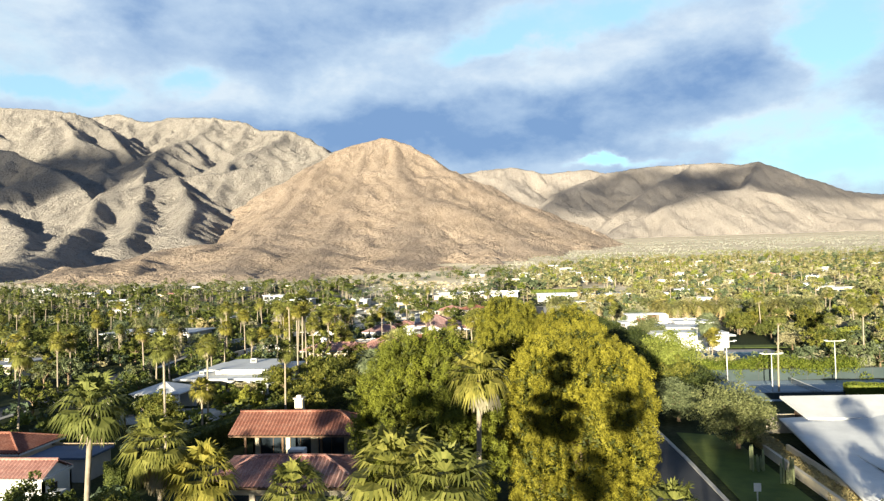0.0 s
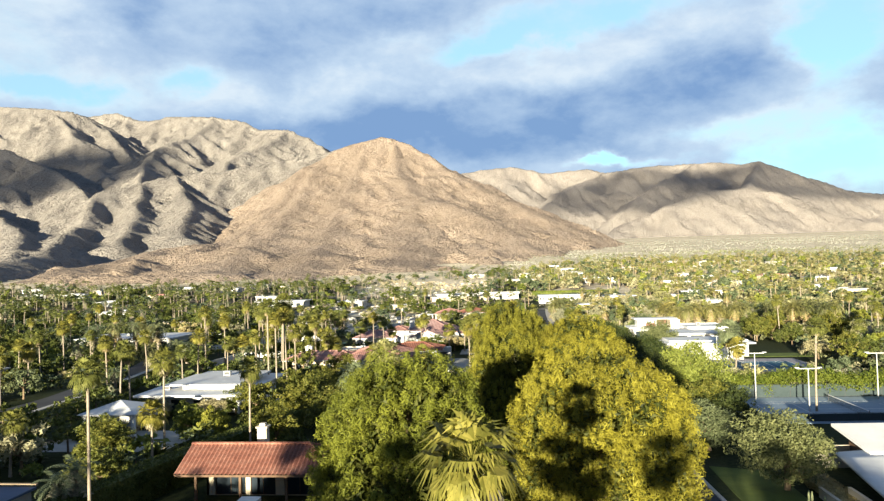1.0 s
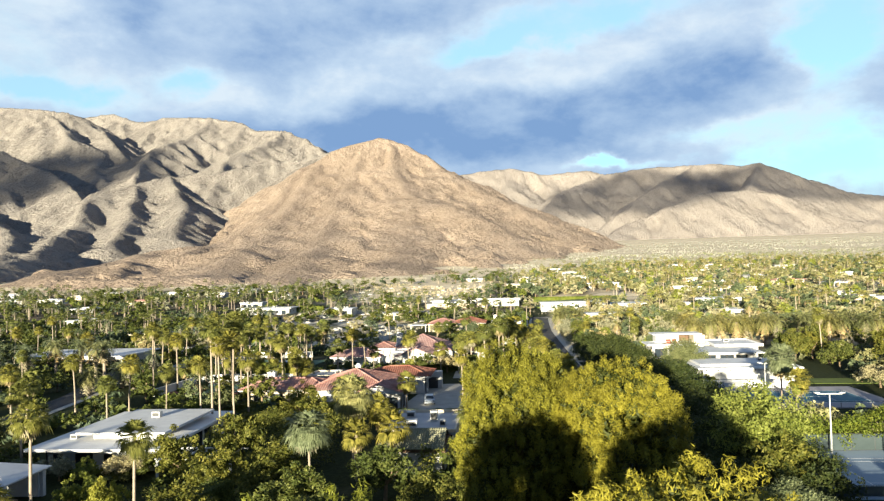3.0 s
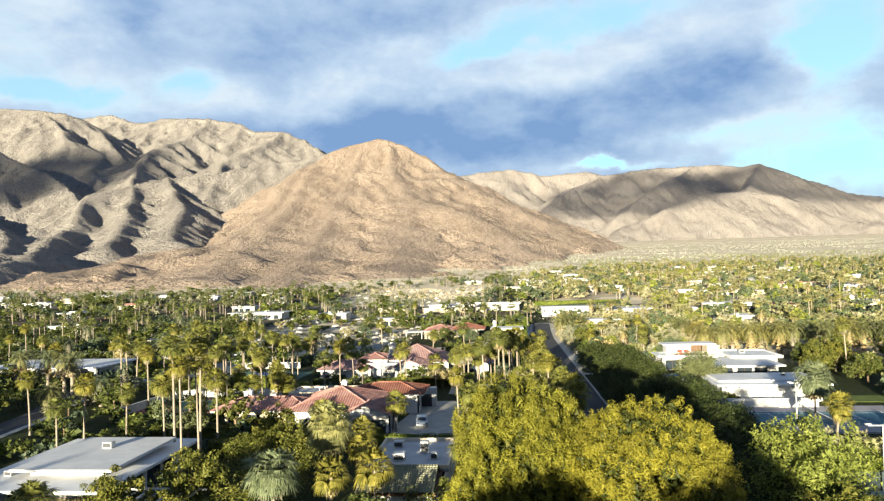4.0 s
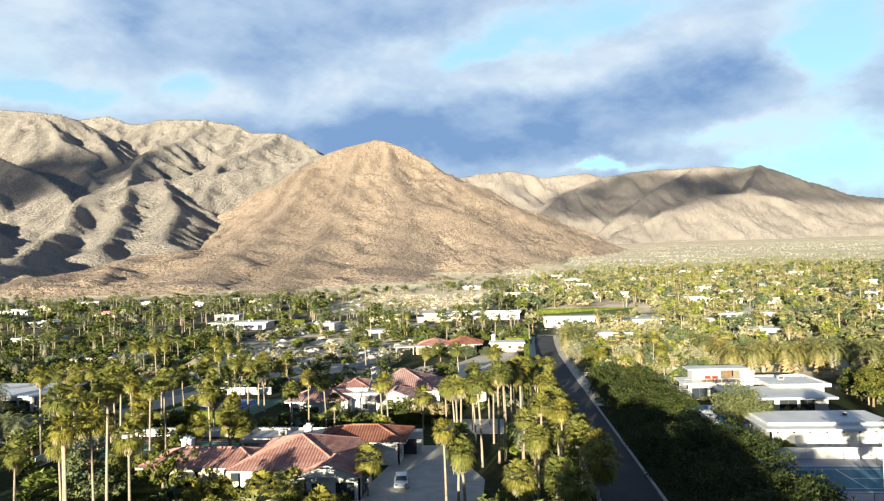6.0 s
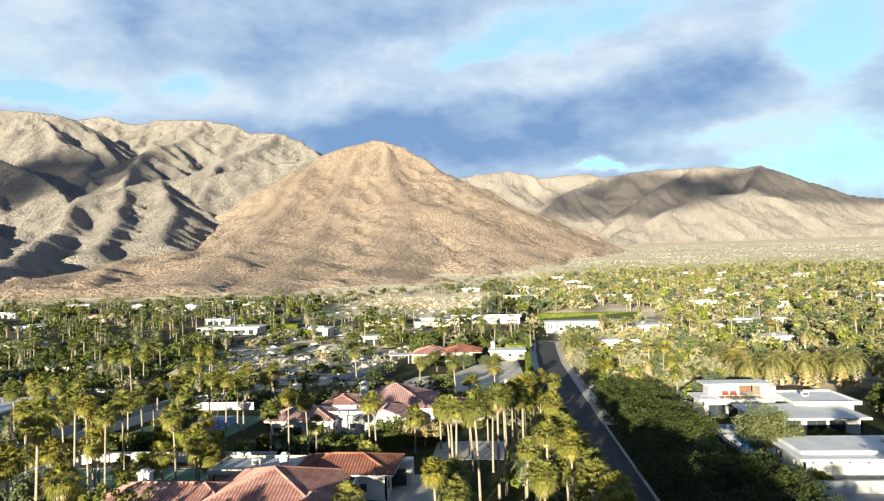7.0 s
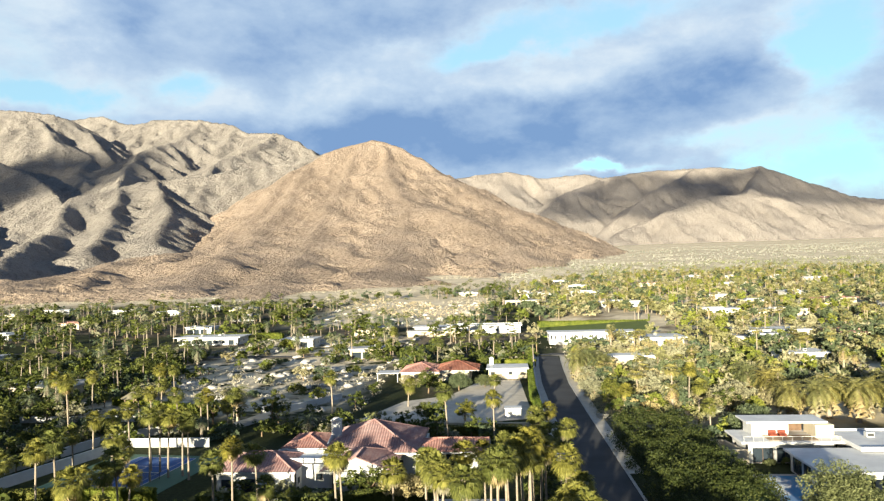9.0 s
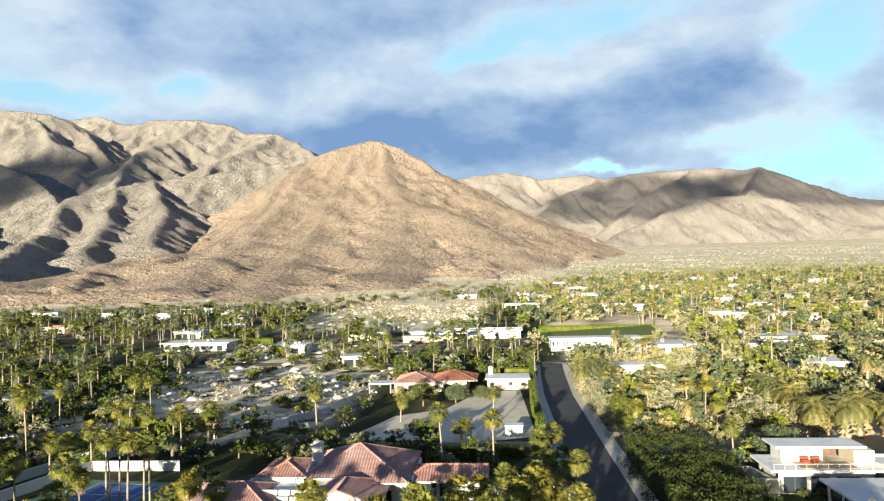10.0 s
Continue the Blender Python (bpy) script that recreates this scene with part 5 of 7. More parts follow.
# tiled house B
h = house_at(-27.1, 218, "large white stucco house with pink-red clay tile hip roofs")
walls(h, -17, -5, -12, -3, 3.2, PLASTER, south=WINDOWS, west=WINDOWS)
hip_roof(h, -17, -5.5, -12, -3.5, 3.3, 0.36, TILEPALE)
walls(h, -7, 12, -2, 10, 3.6, PLASTER, south=WINDOWS)
hip_roof(h, -4, 11, -3, 12, 3.7, 0.42, TILEPALE)
walls(h, -9, -2.5, -4, 6, 4.3, PLASTER, south=FEW)
hip_roof(h, -9.5, -3, -3, 5.5, 4.4, 0.30, TILE, gable=("e",), over=0.4)
flat_roof(h, -10, 2, -8, -3.4, 3.5, 0.4, ROOFWHITE, parapet=0.35, fascia=PLASTER)
walls(h, -9, 1.5, -9, -4, 3.5, PLASTER, south=FEW)
walls(h, 0, 8.5, -11, -3, 3.0, PLASTER, south=WINDOWS)
hip_roof(h, -1, 8.5, -11, -1, 3.1, 0.36, TILEPALE, gable=("s",))
walls(h, 11, 21.5, 0.5, 6.5, 2.9, PLASTER, south=GLAZED)
hip_roof(h, 10.5, 22, 0, 7, 3.0, 0.3, TILE, gable=("e",))
chimney(h, -2.6, 3.0, 4.0, 7.4, 0.75, 0.6)
for x in (-16.5, -11, -6):
    part("arch_trim", boxes((x, x + 0.3, -12.1, -12.0, 0, 2.6)), PLASTER, h)

# tile-fronted small house hidden by the pines
h = house_at(-12.6, 132.1, "low house with a flat grey roof edged in mossy tile")
walls(h, -4.5, 4.5, -6, 9, 2.7, CREAM, south=WINDOWS)
flat_roof(h, -4.5, 4.5, -3.4, 9, 2.7, 0.2, ROOFGREY, parapet=0.4, fascia=CREAM)
def barrel_slope(house, x0, x1, y0, z0, y1, z1, mat):
    """A tiled slope: rounded tiles laid in courses that overlap up the roof, on a solid deck."""
    deck = part("roof_deck", boxes((x0 + 0.1, x1 - 0.1, y0 + 0.15, y1, z0 - 0.35, z0 - 0.02)), WOOD, house)
    v, f = [], []
    nx, ny = int((x1 - x0) / 0.3), int(math.hypot(y1 - y0, z1 - z0) / 0.42)
    for j in range(ny):
        ya, za = y0 + (y1 - y0) * j / ny, z0 + (z1 - z0) * j / ny + 0.05
        yb, zb = y0 + (y1 - y0) * (j + 1.1) / ny, z0 + (z1 - z0) * (j + 1.1) / ny
        for i in range(nx):
            cx, k = x0 + 0.3 * (i + 0.5), len(v)
            for y, z in ((ya, za), (yb, zb)):
                for a in (0.0, 0.26, 0.5, 0.74, 1.0):
                    v.append((cx - 0.15 * math.cos(math.pi * a), y, z + 0.11 * math.sin(math.pi * a)))
            f += [(k + q, k + q + 1, k + q + 6, k + q + 5) for q in range(4)] + [(k, k + 4, k + 3, k + 2, k + 1)]
    mesh_object("roof_tiling", v, f, mat, deck, "overlapping olive-grey barrel tiles")


walls(h, -4.0, 3.8, -11.2, -6.2, 2.7, PLASTER, south=FEW)
barrel_slope(h, -4.3, 4.1, -11.6, 2.85, -6.4, 4.2, TILEOLIVE)
barrel_slope(h, -4.3, 4.1, -3.6, 2.9, -6.35, 4.2, TILEOLIVE)
roof_box(h, -1.5, 0, 3.05, 0.7, 0.6, 0.9)
roof_box(h, -2.5, 6, 3.05, 0.6, 0.5, 0.8)
roof_box(h, 1.2, 3, 3.05, 0.5, 0.5, 1.5, PLASTER, "flue")
roof_box(h, 2.6, 0.5, 3.05, 0.4, 0.4, 0.8)

# house C
h = house_at(-18, 311.8, "earth-red tiled bungalow with a pale flat-roofed garage")
walls(h, -14, 6, -6, 6, 2.9, CREAM, south=WINDOWS)
hip_roof(h, -13.5, -3, -6.5, 6, 3.0, 0.32, TILE)
hip_roof(h, -4, 8, -4, 7, 3.0, 0.34, TILEDARK)
walls(h, 11, 22.5, -2, 7, 2.8, CREAM, south=FEW)
flat_roof(h, 11, 22.5, -2, 7, 2.8, 0.4, ROOFWHITE)
chimney(h, 12, 6, 2.8, 5.0)
part("carport_roof", boxes((-21, -14.5, -6, 0, 2.5, 2.7)), ROOFWHITE, h)
part("carport_post", boxes((-20.8, -20.6, -5.8, -5.6, 0, 2.5), (-15, -14.8, -5.8, -5.6, 0, 2.5)), PLASTER, h)
s = thing("garden_shed", (-0.4, 257.6, 0), "small white plastered utility box in the driveway", "shed")
part("wall", boxes((-1.7, 1.7, -1.2, 1.2, 0, 2.1), bevel=0.03), PLASTER, s)
part("roof", boxes((-1.85, 1.85, -1.35, 1.35, 2.1, 2.25)), ROOFWHITE, s)

# white modernist house with roof terrace, east
h = house_at(44.8, 219.8, "white flat-roofed modernist house with a roof terrace and glass walls")
walls(h, -9, 4.5, 2, 9, 3.2, PLASTER, south=GLAZED)
flat_roof(h, -9.5, 5, 1.5, 9, 3.2, 0.5, ROOFWHITE)
part("upper_room_wall", boxes((-7, -1.2, 5.4, 9.4, 3.55, 5.6)), PLASTER, h)
part("upper_room_opening", boxes((-1.2, 2.2, 8.8, 9.2, 3.55, 5.5)), WOOD, h)
part("upper_roof", boxes((-8, 4.6, 4.6, 10, 5.6, 5.9), bevel=0.03), ROOFWHITE, h)
part("stair_tower", boxes((2.2, 5.0, 3.5, 8, 3.5, 5.6)), CREAM, h)
part("terrace_deck", boxes((-5.5, 2, 1.8, 5.2, 3.56, 3.62)), TIMBER, h)
for i in range(2):
    part("terrace_sofa", boxes((-4.6 + i * 1.5, -3.4 + i * 1.5, 4.2, 4.9, 3.62, 4.1), (-4.6 + i * 1.5, -3.4 + i * 1.5, 4.7, 4.95, 4.1, 4.5), bevel=0.05), RED, h, "red outdoor sofa cushion")
part("terrace_rail", boxes((-9.6, 5, 1.2, 1.28, 4.3, 4.36), *[(-9.6 + i * 1.46, -9.55 + i * 1.46, 1.22, 1.27, 3.5, 4.3) for i in range(11)]), METAL, h)
walls(h, -4, 13, -12, -2, 2.9, PLASTER, south=GLAZED, west=GLAZED)
flat_roof(h, -4.3, 13, -14, -2, 2.9, 0.5, ROOFWHITE)
walls(h, 6, 16, -3.6, 7, 3.4, PLASTER, south=())
flat_roof(h, 5.6, 16.4, -4.0, 7.4, 3.4, 0.4, ROOFWHITE, parapet=0.3)
roof_box(h, 10, 3, 3.8, 0.6, 0.5, 0.8)
part("garden_wall", boxes((-15, -9, 1, 1.25, 0, 2.4)), CREAM, h)
pool = slab("pool", [(35.2, 214.8), (42, 214.7), (42, 198.5), (34.6, 198.3)], 0.10, WATER, "rectangular blue swimming pool", "pool")
slab("pool_deck", [(34.3, 215.8), (44.2, 215.7), (44, 195.2), (32.7, 195.3)], 0.06, CONCRETE, "pale pool deck", "patio")

h = house_at(46.4, 185.6, "long white flat-roofed house with folding white doors")
walls(h, -9, 9, -4.5, 5, 3.1, PLASTER, south=())
for i in range(10):
    part("folding_door", boxes((-8.4 + i * 1.5, -7.0 + i * 1.5, -4.58, -4.52, 0.55, 2.75), bevel=0.02), LINE, h)
flat_roof(h, -9.5, 9.5, -5.5, 5, 3.1, 0.5, ROOFWHITE)
part("roof_step", boxes((-9, 9, -3.6, 5, 3.45, 3.9), bevel=0.03), ROOFWHITE, h)
part("terrace_wall", boxes((-10.5, 6, -9.2, -8.95, 0, 1.6)), PLASTER, h)
part("terrace", boxes((-10.5, 6, -8.95, -4.5, -0.1, 0.5)), CONCRETE, h)
for i in range(8):
    part("bracket", boxes((-8.5 + i * 2.3, -8.3 + i * 2.3, -6.0, -5.5, 2.85, 3.08)), DARKMETAL, h)
roof_box(h, 4.0, 1.0, 3.9, 0.4, 0.4, 0.6)

# house with the swept white roof, east of the road
h = house_at(39, 77, "white modernist house with a swept shell roof")
v, f = [], []
nu, nv = 17, 13
for k, off in enumerate((0.0, -0.22)):
    for j in range(nv):
        for i in range(nu):
            a, b = i / (nu - 1), j / (nv - 1)
            x = -9.6 + 21 * a + 2.6 * b * (1 - a)
            y = -16 + 26 * b + 4.5 * a * b - 3.0 * a * (1 - b)
            zz = 1.4 + 1.5 * b + 1.5 * max(0.0, a - 0.3) ** 1.4 - 0.5 * math.sin(math.pi * min(1, a / 0.6)) * math.sin(math.pi * b)
            v.append((x, y, zz + off))
n = nu * nv
gf = grid_faces(nu, nv)
f = [tuple(int(i) for i in q) for q in gf] + [tuple(int(i) + n for i in q[::-1]) for q in gf]
rim = [i for i in range(nu)] + [nu * (j + 1) - 1 for j in range(1, nv)] + [n - 1 - i for i in range(1, nu)] + [nu * (nv - 1 - j) for j in range(1, nv - 1)]
f += [(a, a + n, b + n, b) for a, b in zip(rim, rim[1:] + rim[:1])]
mesh_object("shell_roof", v, f, ROOFWHITE, h, "swept white shell roof", True)
walls(h, -4, 9, -9, 6, 1.75, PLASTER, west=FEW)
part("low_wall", boxes((-8.6, -8.3, -13, 4, 0, 1.3)), CREAM, h)
part("timber_panel", boxes((-3.3, -3.0, 10.2, 15.0, 0, 2.95)), WOOD, h)
part("cream_wall", boxes((-7.0, -3.4, 14.6, 14.9, 0, 2.4)), CREAM, h)
v = [(-3.8, 9.6, 3.0), (28, 10.5, 3.0), (28, 17, 4.5), (-4.8, 15.6, 4.5)]
v += [(x, y, z - 0.3) for x, y, z in v]
mesh_object("upper_roof", v, [(0, 1, 2, 3), (7, 6, 5, 4), (0, 4, 5, 1), (1, 5, 6, 2), (2, 6, 7, 3), (3, 7, 4, 0)], ROOFWHITE, h, "tilted white roof with a thin edge")
part("upper_wing_wall", boxes((-2.6, 26, 11.6, 14.8, 0, 3.2)), PLASTER, h)
for i in range(9):
    part("pergola_beam", boxes((6.0 + i * 1.2, 6.2 + i * 1.2, 8.6, 11.5, 2.35, 2.6)), PLASTER, h)

# white houses across the cross street
h = house_at(-19.4, 428.7, "long white mid-century house with a stepped flat roof")
walls(h, -24, -8, -4, 6, 3.6, PLASTER, south=GLAZED)
flat_roof(h, -24, -8, -4, 6, 3.6, 0.6, ROOFWHITE)
walls(h, -10, 25, 0, 10, 3.4, PLASTER, south=FEW)
flat_roof(h, -10, 25, 0, 10, 3.4, 0.6, ROOFWHITE, parapet=0.3)
part("low_wing_wall", boxes((-26, 6, -12, -4.5, 0, 2.4)), CREAM, h)
part("low_wing_roof", boxes((-26.5, 6.5, -12.5, -4.3, 2.4, 2.65)), CONCRETE, h)
h = house_at(32.5, 389, "long low white building with a slatted white front")
walls(h, -17, 17, -4, 5, 3.6, PLASTER, south=((0.5, 0.9, 0.6, 2.8), (0.5, 2.1, 0.6, 2.8)))
flat_roof(h, -17, 17, -4, 5, 3.6, 0.4, ROOFWHITE)
for i in range(10):
    part("pier", boxes((-16.8 + i * 3.5, -16.2 + i * 3.5, -4.5, -4.1, 0, 3.5)), PLASTER, h)
part("terrace_wall", boxes((-17, 18, -6.6, -6.3, -0.6, 1.3)), PLASTER, h)
h = house_at(45.7, 320.1, "low cream walled house with a flat white roof")
walls(h, -17, -3, -3, 4, 3.0, CREAM, south=FEW)
flat_roof(h, -17, -3, -3, 4, 3.0, 0.4, ROOFWHITE)
part("garden_wall", boxes((-3, 14, -2, -1.7, 0, 2.0)), CREAM, h)
simple_house(82.9, 316.9, 6, 5, 3.4, "white flat-roofed pavilion house with tall glazing", south=GLAZED, seed=3)
simple_house(93.8, 369.5, 12, 6, 3.6, "white flat-roofed house behind palms", south=GLAZED, seed=4)
simple_house(-132.2, 408.1, 14, 6, 3.3, "wide white flat-roofed house on a green lawn", south=WINDOWS, seed=5, over=1.2)
simple_house(-87.6, 393.6, 7, 5, 3.4, "white flat-roofed house with full-height glazing", south=GLAZED, seed=6)
simple_house(-118.1, 223.1, 15, 8, 3.2, "white flat-roofed house behind date palms", south=GLAZED, seed=8, over=1.0)
simple_house(-131.1, 292.3, 12, 6, 3.0, "low house with a pinkish roof", CREAM, CONCRETE, seed=10)
simple_house(-118.3, 148.1, 9, 6, 3.0, "low blue-grey roofed house in shade", CREAM, ROOFGREY, seed=11)
simple_house(84.6, 148.3, 8, 5, 3.2, "white house under trees", seed=13)
simple_house(103.2, 162.8, 8, 6, 3.2, "white house with a red awning behind palms", seed=14)

g = thing("thatched_hut", (-94.1, 273.1, 0), "small garden hut with a tan thatched roof", "hut")
bm = bmesh.new()
bmesh.ops.create_cone(bm, segments=10, radius1=3.0, radius2=0.15, depth=1.6, cap_ends=True, matrix=Matrix.Translation((0, 0, 3.2)))
part("thatch_roof", bm, SKIRT, g)
for i in range(6):
    a = i * math.pi / 3
    part("post", boxes((math.cos(a) * 2.2 - 0.1, math.cos(a) * 2.2 + 0.1, math.sin(a) * 2.2 - 0.1, math.sin(a) * 2.2 + 0.1, 0, 2.5)), TIMBER, g)

# ---- garden walls ----
def garden_wall(points, height, mat, label, thick=0.25):
    ob = thing("garden_wall", (points[0][0], points[0][1], gz(*points[0])), label, "wall", "garden walls")
    bm = bmesh.new()
    cap = bmesh.new()
    for (ax, ay), (bx, by) in zip(points, points[1:]):
        ox, oy = points[0]
        z = gz((ax + bx) / 2, (ay + by) / 2) - gz(ox, oy)
        wall_run(bm, ax - ox, ay - oy, bx - ox, by - oy, z - 0.4, z + height, thick, ())
        L = math.hypot(bx - ax, by - ay)
        nx, ny = -(by - ay) / L * 0.05, (bx - ax) / L * 0.05
        wall_run(cap, ax - ox - nx, ay - oy - ny, bx - ox - nx, by - oy - ny, z + height, z + height + 0.08, thick + 0.1, ())
    bmesh.ops.remove_doubles(bm, verts=bm.verts[:], dist=0.001)
    bmesh.ops.remove_doubles(cap, verts=cap.verts[:], dist=0.001)
    part("wall", bm, mat, ob)
    part("coping", cap, mat, ob)
    return ob


garden_wall([(-72.2, 172.5), (-70.7, 188.5), (-66.9, 191.6), (-37.6, 191.3)], 1.5, PLASTER, "low white plastered court wall")
garden_wall([(-80.4, 201.2), (-72.6, 233.3), (-57.1, 233.4)], 1.6, PLASTER, "white plastered wall round the blue court")
garden_wall([(-87.8, 200.8), (-78.2, 238.9), (-68.5, 246.7)], 1.5, PLASTER, "white plastered garden wall beside a ramp")
garden_wall([(6.5, 196.4), (6.3, 244.7), (6.1, 282.8), (6.8, 318.9), (8.2, 350.2)], 1.7, PLASTER, "pale plastered wall along the road")
garden_wall([(-33.6, 252.2), (-12.4, 248.6), (4.9, 248.4)], 0.8, CREAM, "low cream wall along the sand driveway")
garden_wall([(-58.8, 244.7), (-50.8, 268.4), (-43.2, 281.1)], 1.4, PLASTER, "white wall climbing between boulders")
garden_wall([(-116.7, 255.7), (-92.5, 256.3), (-70.3, 256.3)], 1.2, PLASTER, "low white garden wall")
garden_wall([(28.5, 58), (28.5, 82)], 0.9, CREAM, "cream planter wall")
garden_wall([(28.2, 227.3), (34, 227.4), (35, 221.6)], 2.2, CREAM, "tall cream wall beside the modernist house")
garden_wall([(17, 256.4), (31.7, 255.3)], 0.7, STONE, "low rough stone wall")

# ---- cars ----
def car(x, y, turn, mat, label):
    ob = thing("car", (x, y, gz(x, y) + 0.06), label, "car", "parked cars", turn)
    prof = [(-2.3, 0.35), (-2.35, 0.7), (-2.2, 0.95), (-1.5, 1.02), (-0.75, 1.45), (0.9, 1.5), (1.75, 1.02), (2.25, 0.9), (2.32, 0.4)]
    v = [(px, s * (0.9 if pz < 1.1 else 0.68), pz) for s in (-1, 1) for px, pz in prof]
    k = len(prof)
    f = [tuple(range(k)), tuple(range(2 * k - 1, k - 1, -1))] + [(i, i + k, (i + 1) % k + k, (i + 1) % k) for i in range(k)]
    mesh_object("body", v, f, mat, ob)
    mesh_object("windscreen", [(-1.46, -0.74, 1.06), (-1.46, 0.74, 1.06), (-0.8, 0.62, 1.45), (-0.8, -0.62, 1.45), (-1.44, -0.74, 1.04), (-1.44, 0.74, 1.04)], [(3, 2, 1, 0), (0, 1, 5, 4)], GLASS, ob).location.x = -0.03
    mesh_object("rear_window", [(1.68, -0.72, 1.09), (1.68, 0.72, 1.09), (0.98, 0.62, 1.48), (0.98, -0.62, 1.48), (1.66, -0.72, 1.07), (1.66, 0.72, 1.07)], [(0, 1, 2, 3), (4, 5, 1, 0)], GLASS, ob).location.x = 0.03
    for s in (-1, 1):
        part("side_window", boxes((-0.6, 0.85, s * 0.80 - 0.03, s * 0.80 + 0.03, 1.08, 1.38)), GLASS, ob)
        part("headlight", boxes((-2.37, -2.2, s * 0.62 - 0.18, s * 0.62 + 0.18, 0.7, 0.84), bevel=0.03), GLASS, ob)
        for wx in (-1.45, 1.4):
            bm = bmesh.new()
            rod(bm, (wx, s * 0.78, 0.32), (wx, s * 0.94, 0.32), 0.33, 0.33, 16)
            t = part("wheel", bm, TYRE, ob)
            bm = bmesh.new()
            rod(bm, (wx, s * 0.93, 0.32), (wx, s * 0.955, 0.32), 0.2, 0.2, 12)
            part("rim", bm, METAL, t)
    return ob


car(-15.4, 163.9, 98, CARPAINT, "silver saloon car parked on the driveway")


# ---- street furniture ----
def utility_pole(x, y, height):
    ob = thing("utility_pole", (x, y, gz(x, y)), "tall brown timber utility pole with a cross arm", "utility pole", "utility poles")
    bm = bmesh.new()
    rod(bm, (0, 0, -0.3), (0, 0, height), 0.15, 0.1, 10)
    part("pole", bm, TIMBER, ob, smooth=True)
    part("cross_arm", boxes((-0.06, 0.06, -0.9, 0.9, height - 0.5, height - 0.36)), TIMBER, ob)
    for s in (-0.8, 0.0, 0.8):
        bm = bmesh.new()
        rod(bm, (0, s, height - 0.36), (0, s, height - 0.16), 0.05, 0.03, 8)
        part("insulator", bm, METAL, ob)
    return ob


POLES = ((-57.1, 354.8, 8.5), (9.2, 353.8, 8.5), (63.9, 335.9, 8.5), (119.7, 338, 8.5))
for x, y, hh in POLES:
    utility_pole(x, y, hh)
for (ax, ay, ah), (bx, by, bh) in zip(POLES, POLES[1:]):
    for s in (-0.8, 0.8):
        cu = bpy.data.curves.new("power_line", "CURVE")
        cu.dimensions, cu.bevel_depth = "3D", 0.025
        sp = cu.splines.new("POLY")
        sp.points.add(12)
        for i in range(13):
            t = i / 12
            sp.points[i].co = (ax + (bx - ax) * t, ay + (by - ay) * t + s, gz(ax, ay) + ah - 0.15 - 4.0 * 0.9 * t * (1 - t) + (gz(bx, by) - gz(ax, ay)) * t, 1)
        cu.materials.append(DARKMETAL)
        tagged(new("power_line", cu), "thin dark power line strung between poles", "power line", "power lines")

ob = thing("sign_post", (21.6, 64.5, 0), "small blank white board on a post in the lawn", "sign")
part("post", boxes((-0.05, 0.05, -0.05, 0.05, -0.2, 2.0)), METAL, ob)
part("board", boxes((-0.32, 0.32, -0.09, -0.05, 1.35, 2.1), bevel=0.015), LINE, ob)


def column_cactus(x, y, seed):
    r = random.Random(seed)
    ob = thing("cactus", (x, y, 0), "cluster of pale ribbed column cactus", "cactus", "cactus bed beside the road")
    for i in range(9):
        hh, px, py = r.uniform(1.2, 3.0), r.uniform(-0.7, 0.7), r.uniform(-0.7, 0.7)
        n = 12
        v, f = [], []
        for j, (z, k) in enumerate(((-0.1, 1.0), (hh * 0.5, 1.05), (hh * 0.9, 0.9), (hh, 0.35))):
            for q in range(n):
                a = 2 * math.pi * q / n
                rr = 0.1 * k * (1.0 if q % 2 else 0.75)
                v.append((px + rr * math.cos(a), py + rr * math.sin(a), z))
            if j:
                b0 = (j - 1) * n
                f += [(b0 + q, b0 + (q + 1) % n, b0 + n + (q + 1) % n, b0 + n + q) for q in range(n)]
        f.append(tuple(3 * n + q for q in range(n)))
        mesh_object("stem", v, f, CACTUS, ob)
    return ob


CACTUS = surface("cactus_skin", (0.34, 0.36, 0.20), (0.22, 0.25, 0.12), 3.0, 0.8)
for i, (x, y) in enumerate(((26.6, 71), (25.4, 75.6))):
    column_cactus(x, y, i)


# ---- plants: models ----
fan = Palms(12, *[fan_palm(12, 1.78 + 0.12 * (i % 3), 100 + i, (1.0, 0.6, 1.4, 0.3)[i % 4]) for i in range(5)])
short_fan = Palms(5, *[fan_palm(5, 2.0, 140 + i, 1.0, 38, 0.01) for i in range(3)])
# the eastern date palms take the fronds with sunlight in their colour
sunlit_date = Palms(7, *[date_palm(7, 3.6, 165 + i, mat=SUNLITPALM) for i in range(2)])
date = Palms(7, *[date_palm(7, 3.6, 160 + i) for i in range(2)])
broad = Kind(leafy_tree("broadleaf_tree", 7, 3.2, 201, BROAD, "rounded dark green broadleaf garden tree"),
             leafy_tree("broadleaf_tree", 6, 3.4, 202, BROAD, "spreading dark green broadleaf garden tree", lobes=6),
             leafy_tree("citrus_tree", 5, 2.4, 203, LIME, "bright yellow-green leafy garden tree", lobes=4),
             leafy_tree("olive_tree", 6, 3.2, 204, OLIVE, "grey-green olive tree with a dense rounded crown", lobes=9, clumps=340, per=44, leaf=0.12),
             leafy_tree("mesquite_tree", 5.5, 3.6, 205, DRYLEAF, "brownish sparse desert mesquite tree", lobes=6, per=40))
light = dict(clumps=40, per=24, leaf=0.30)
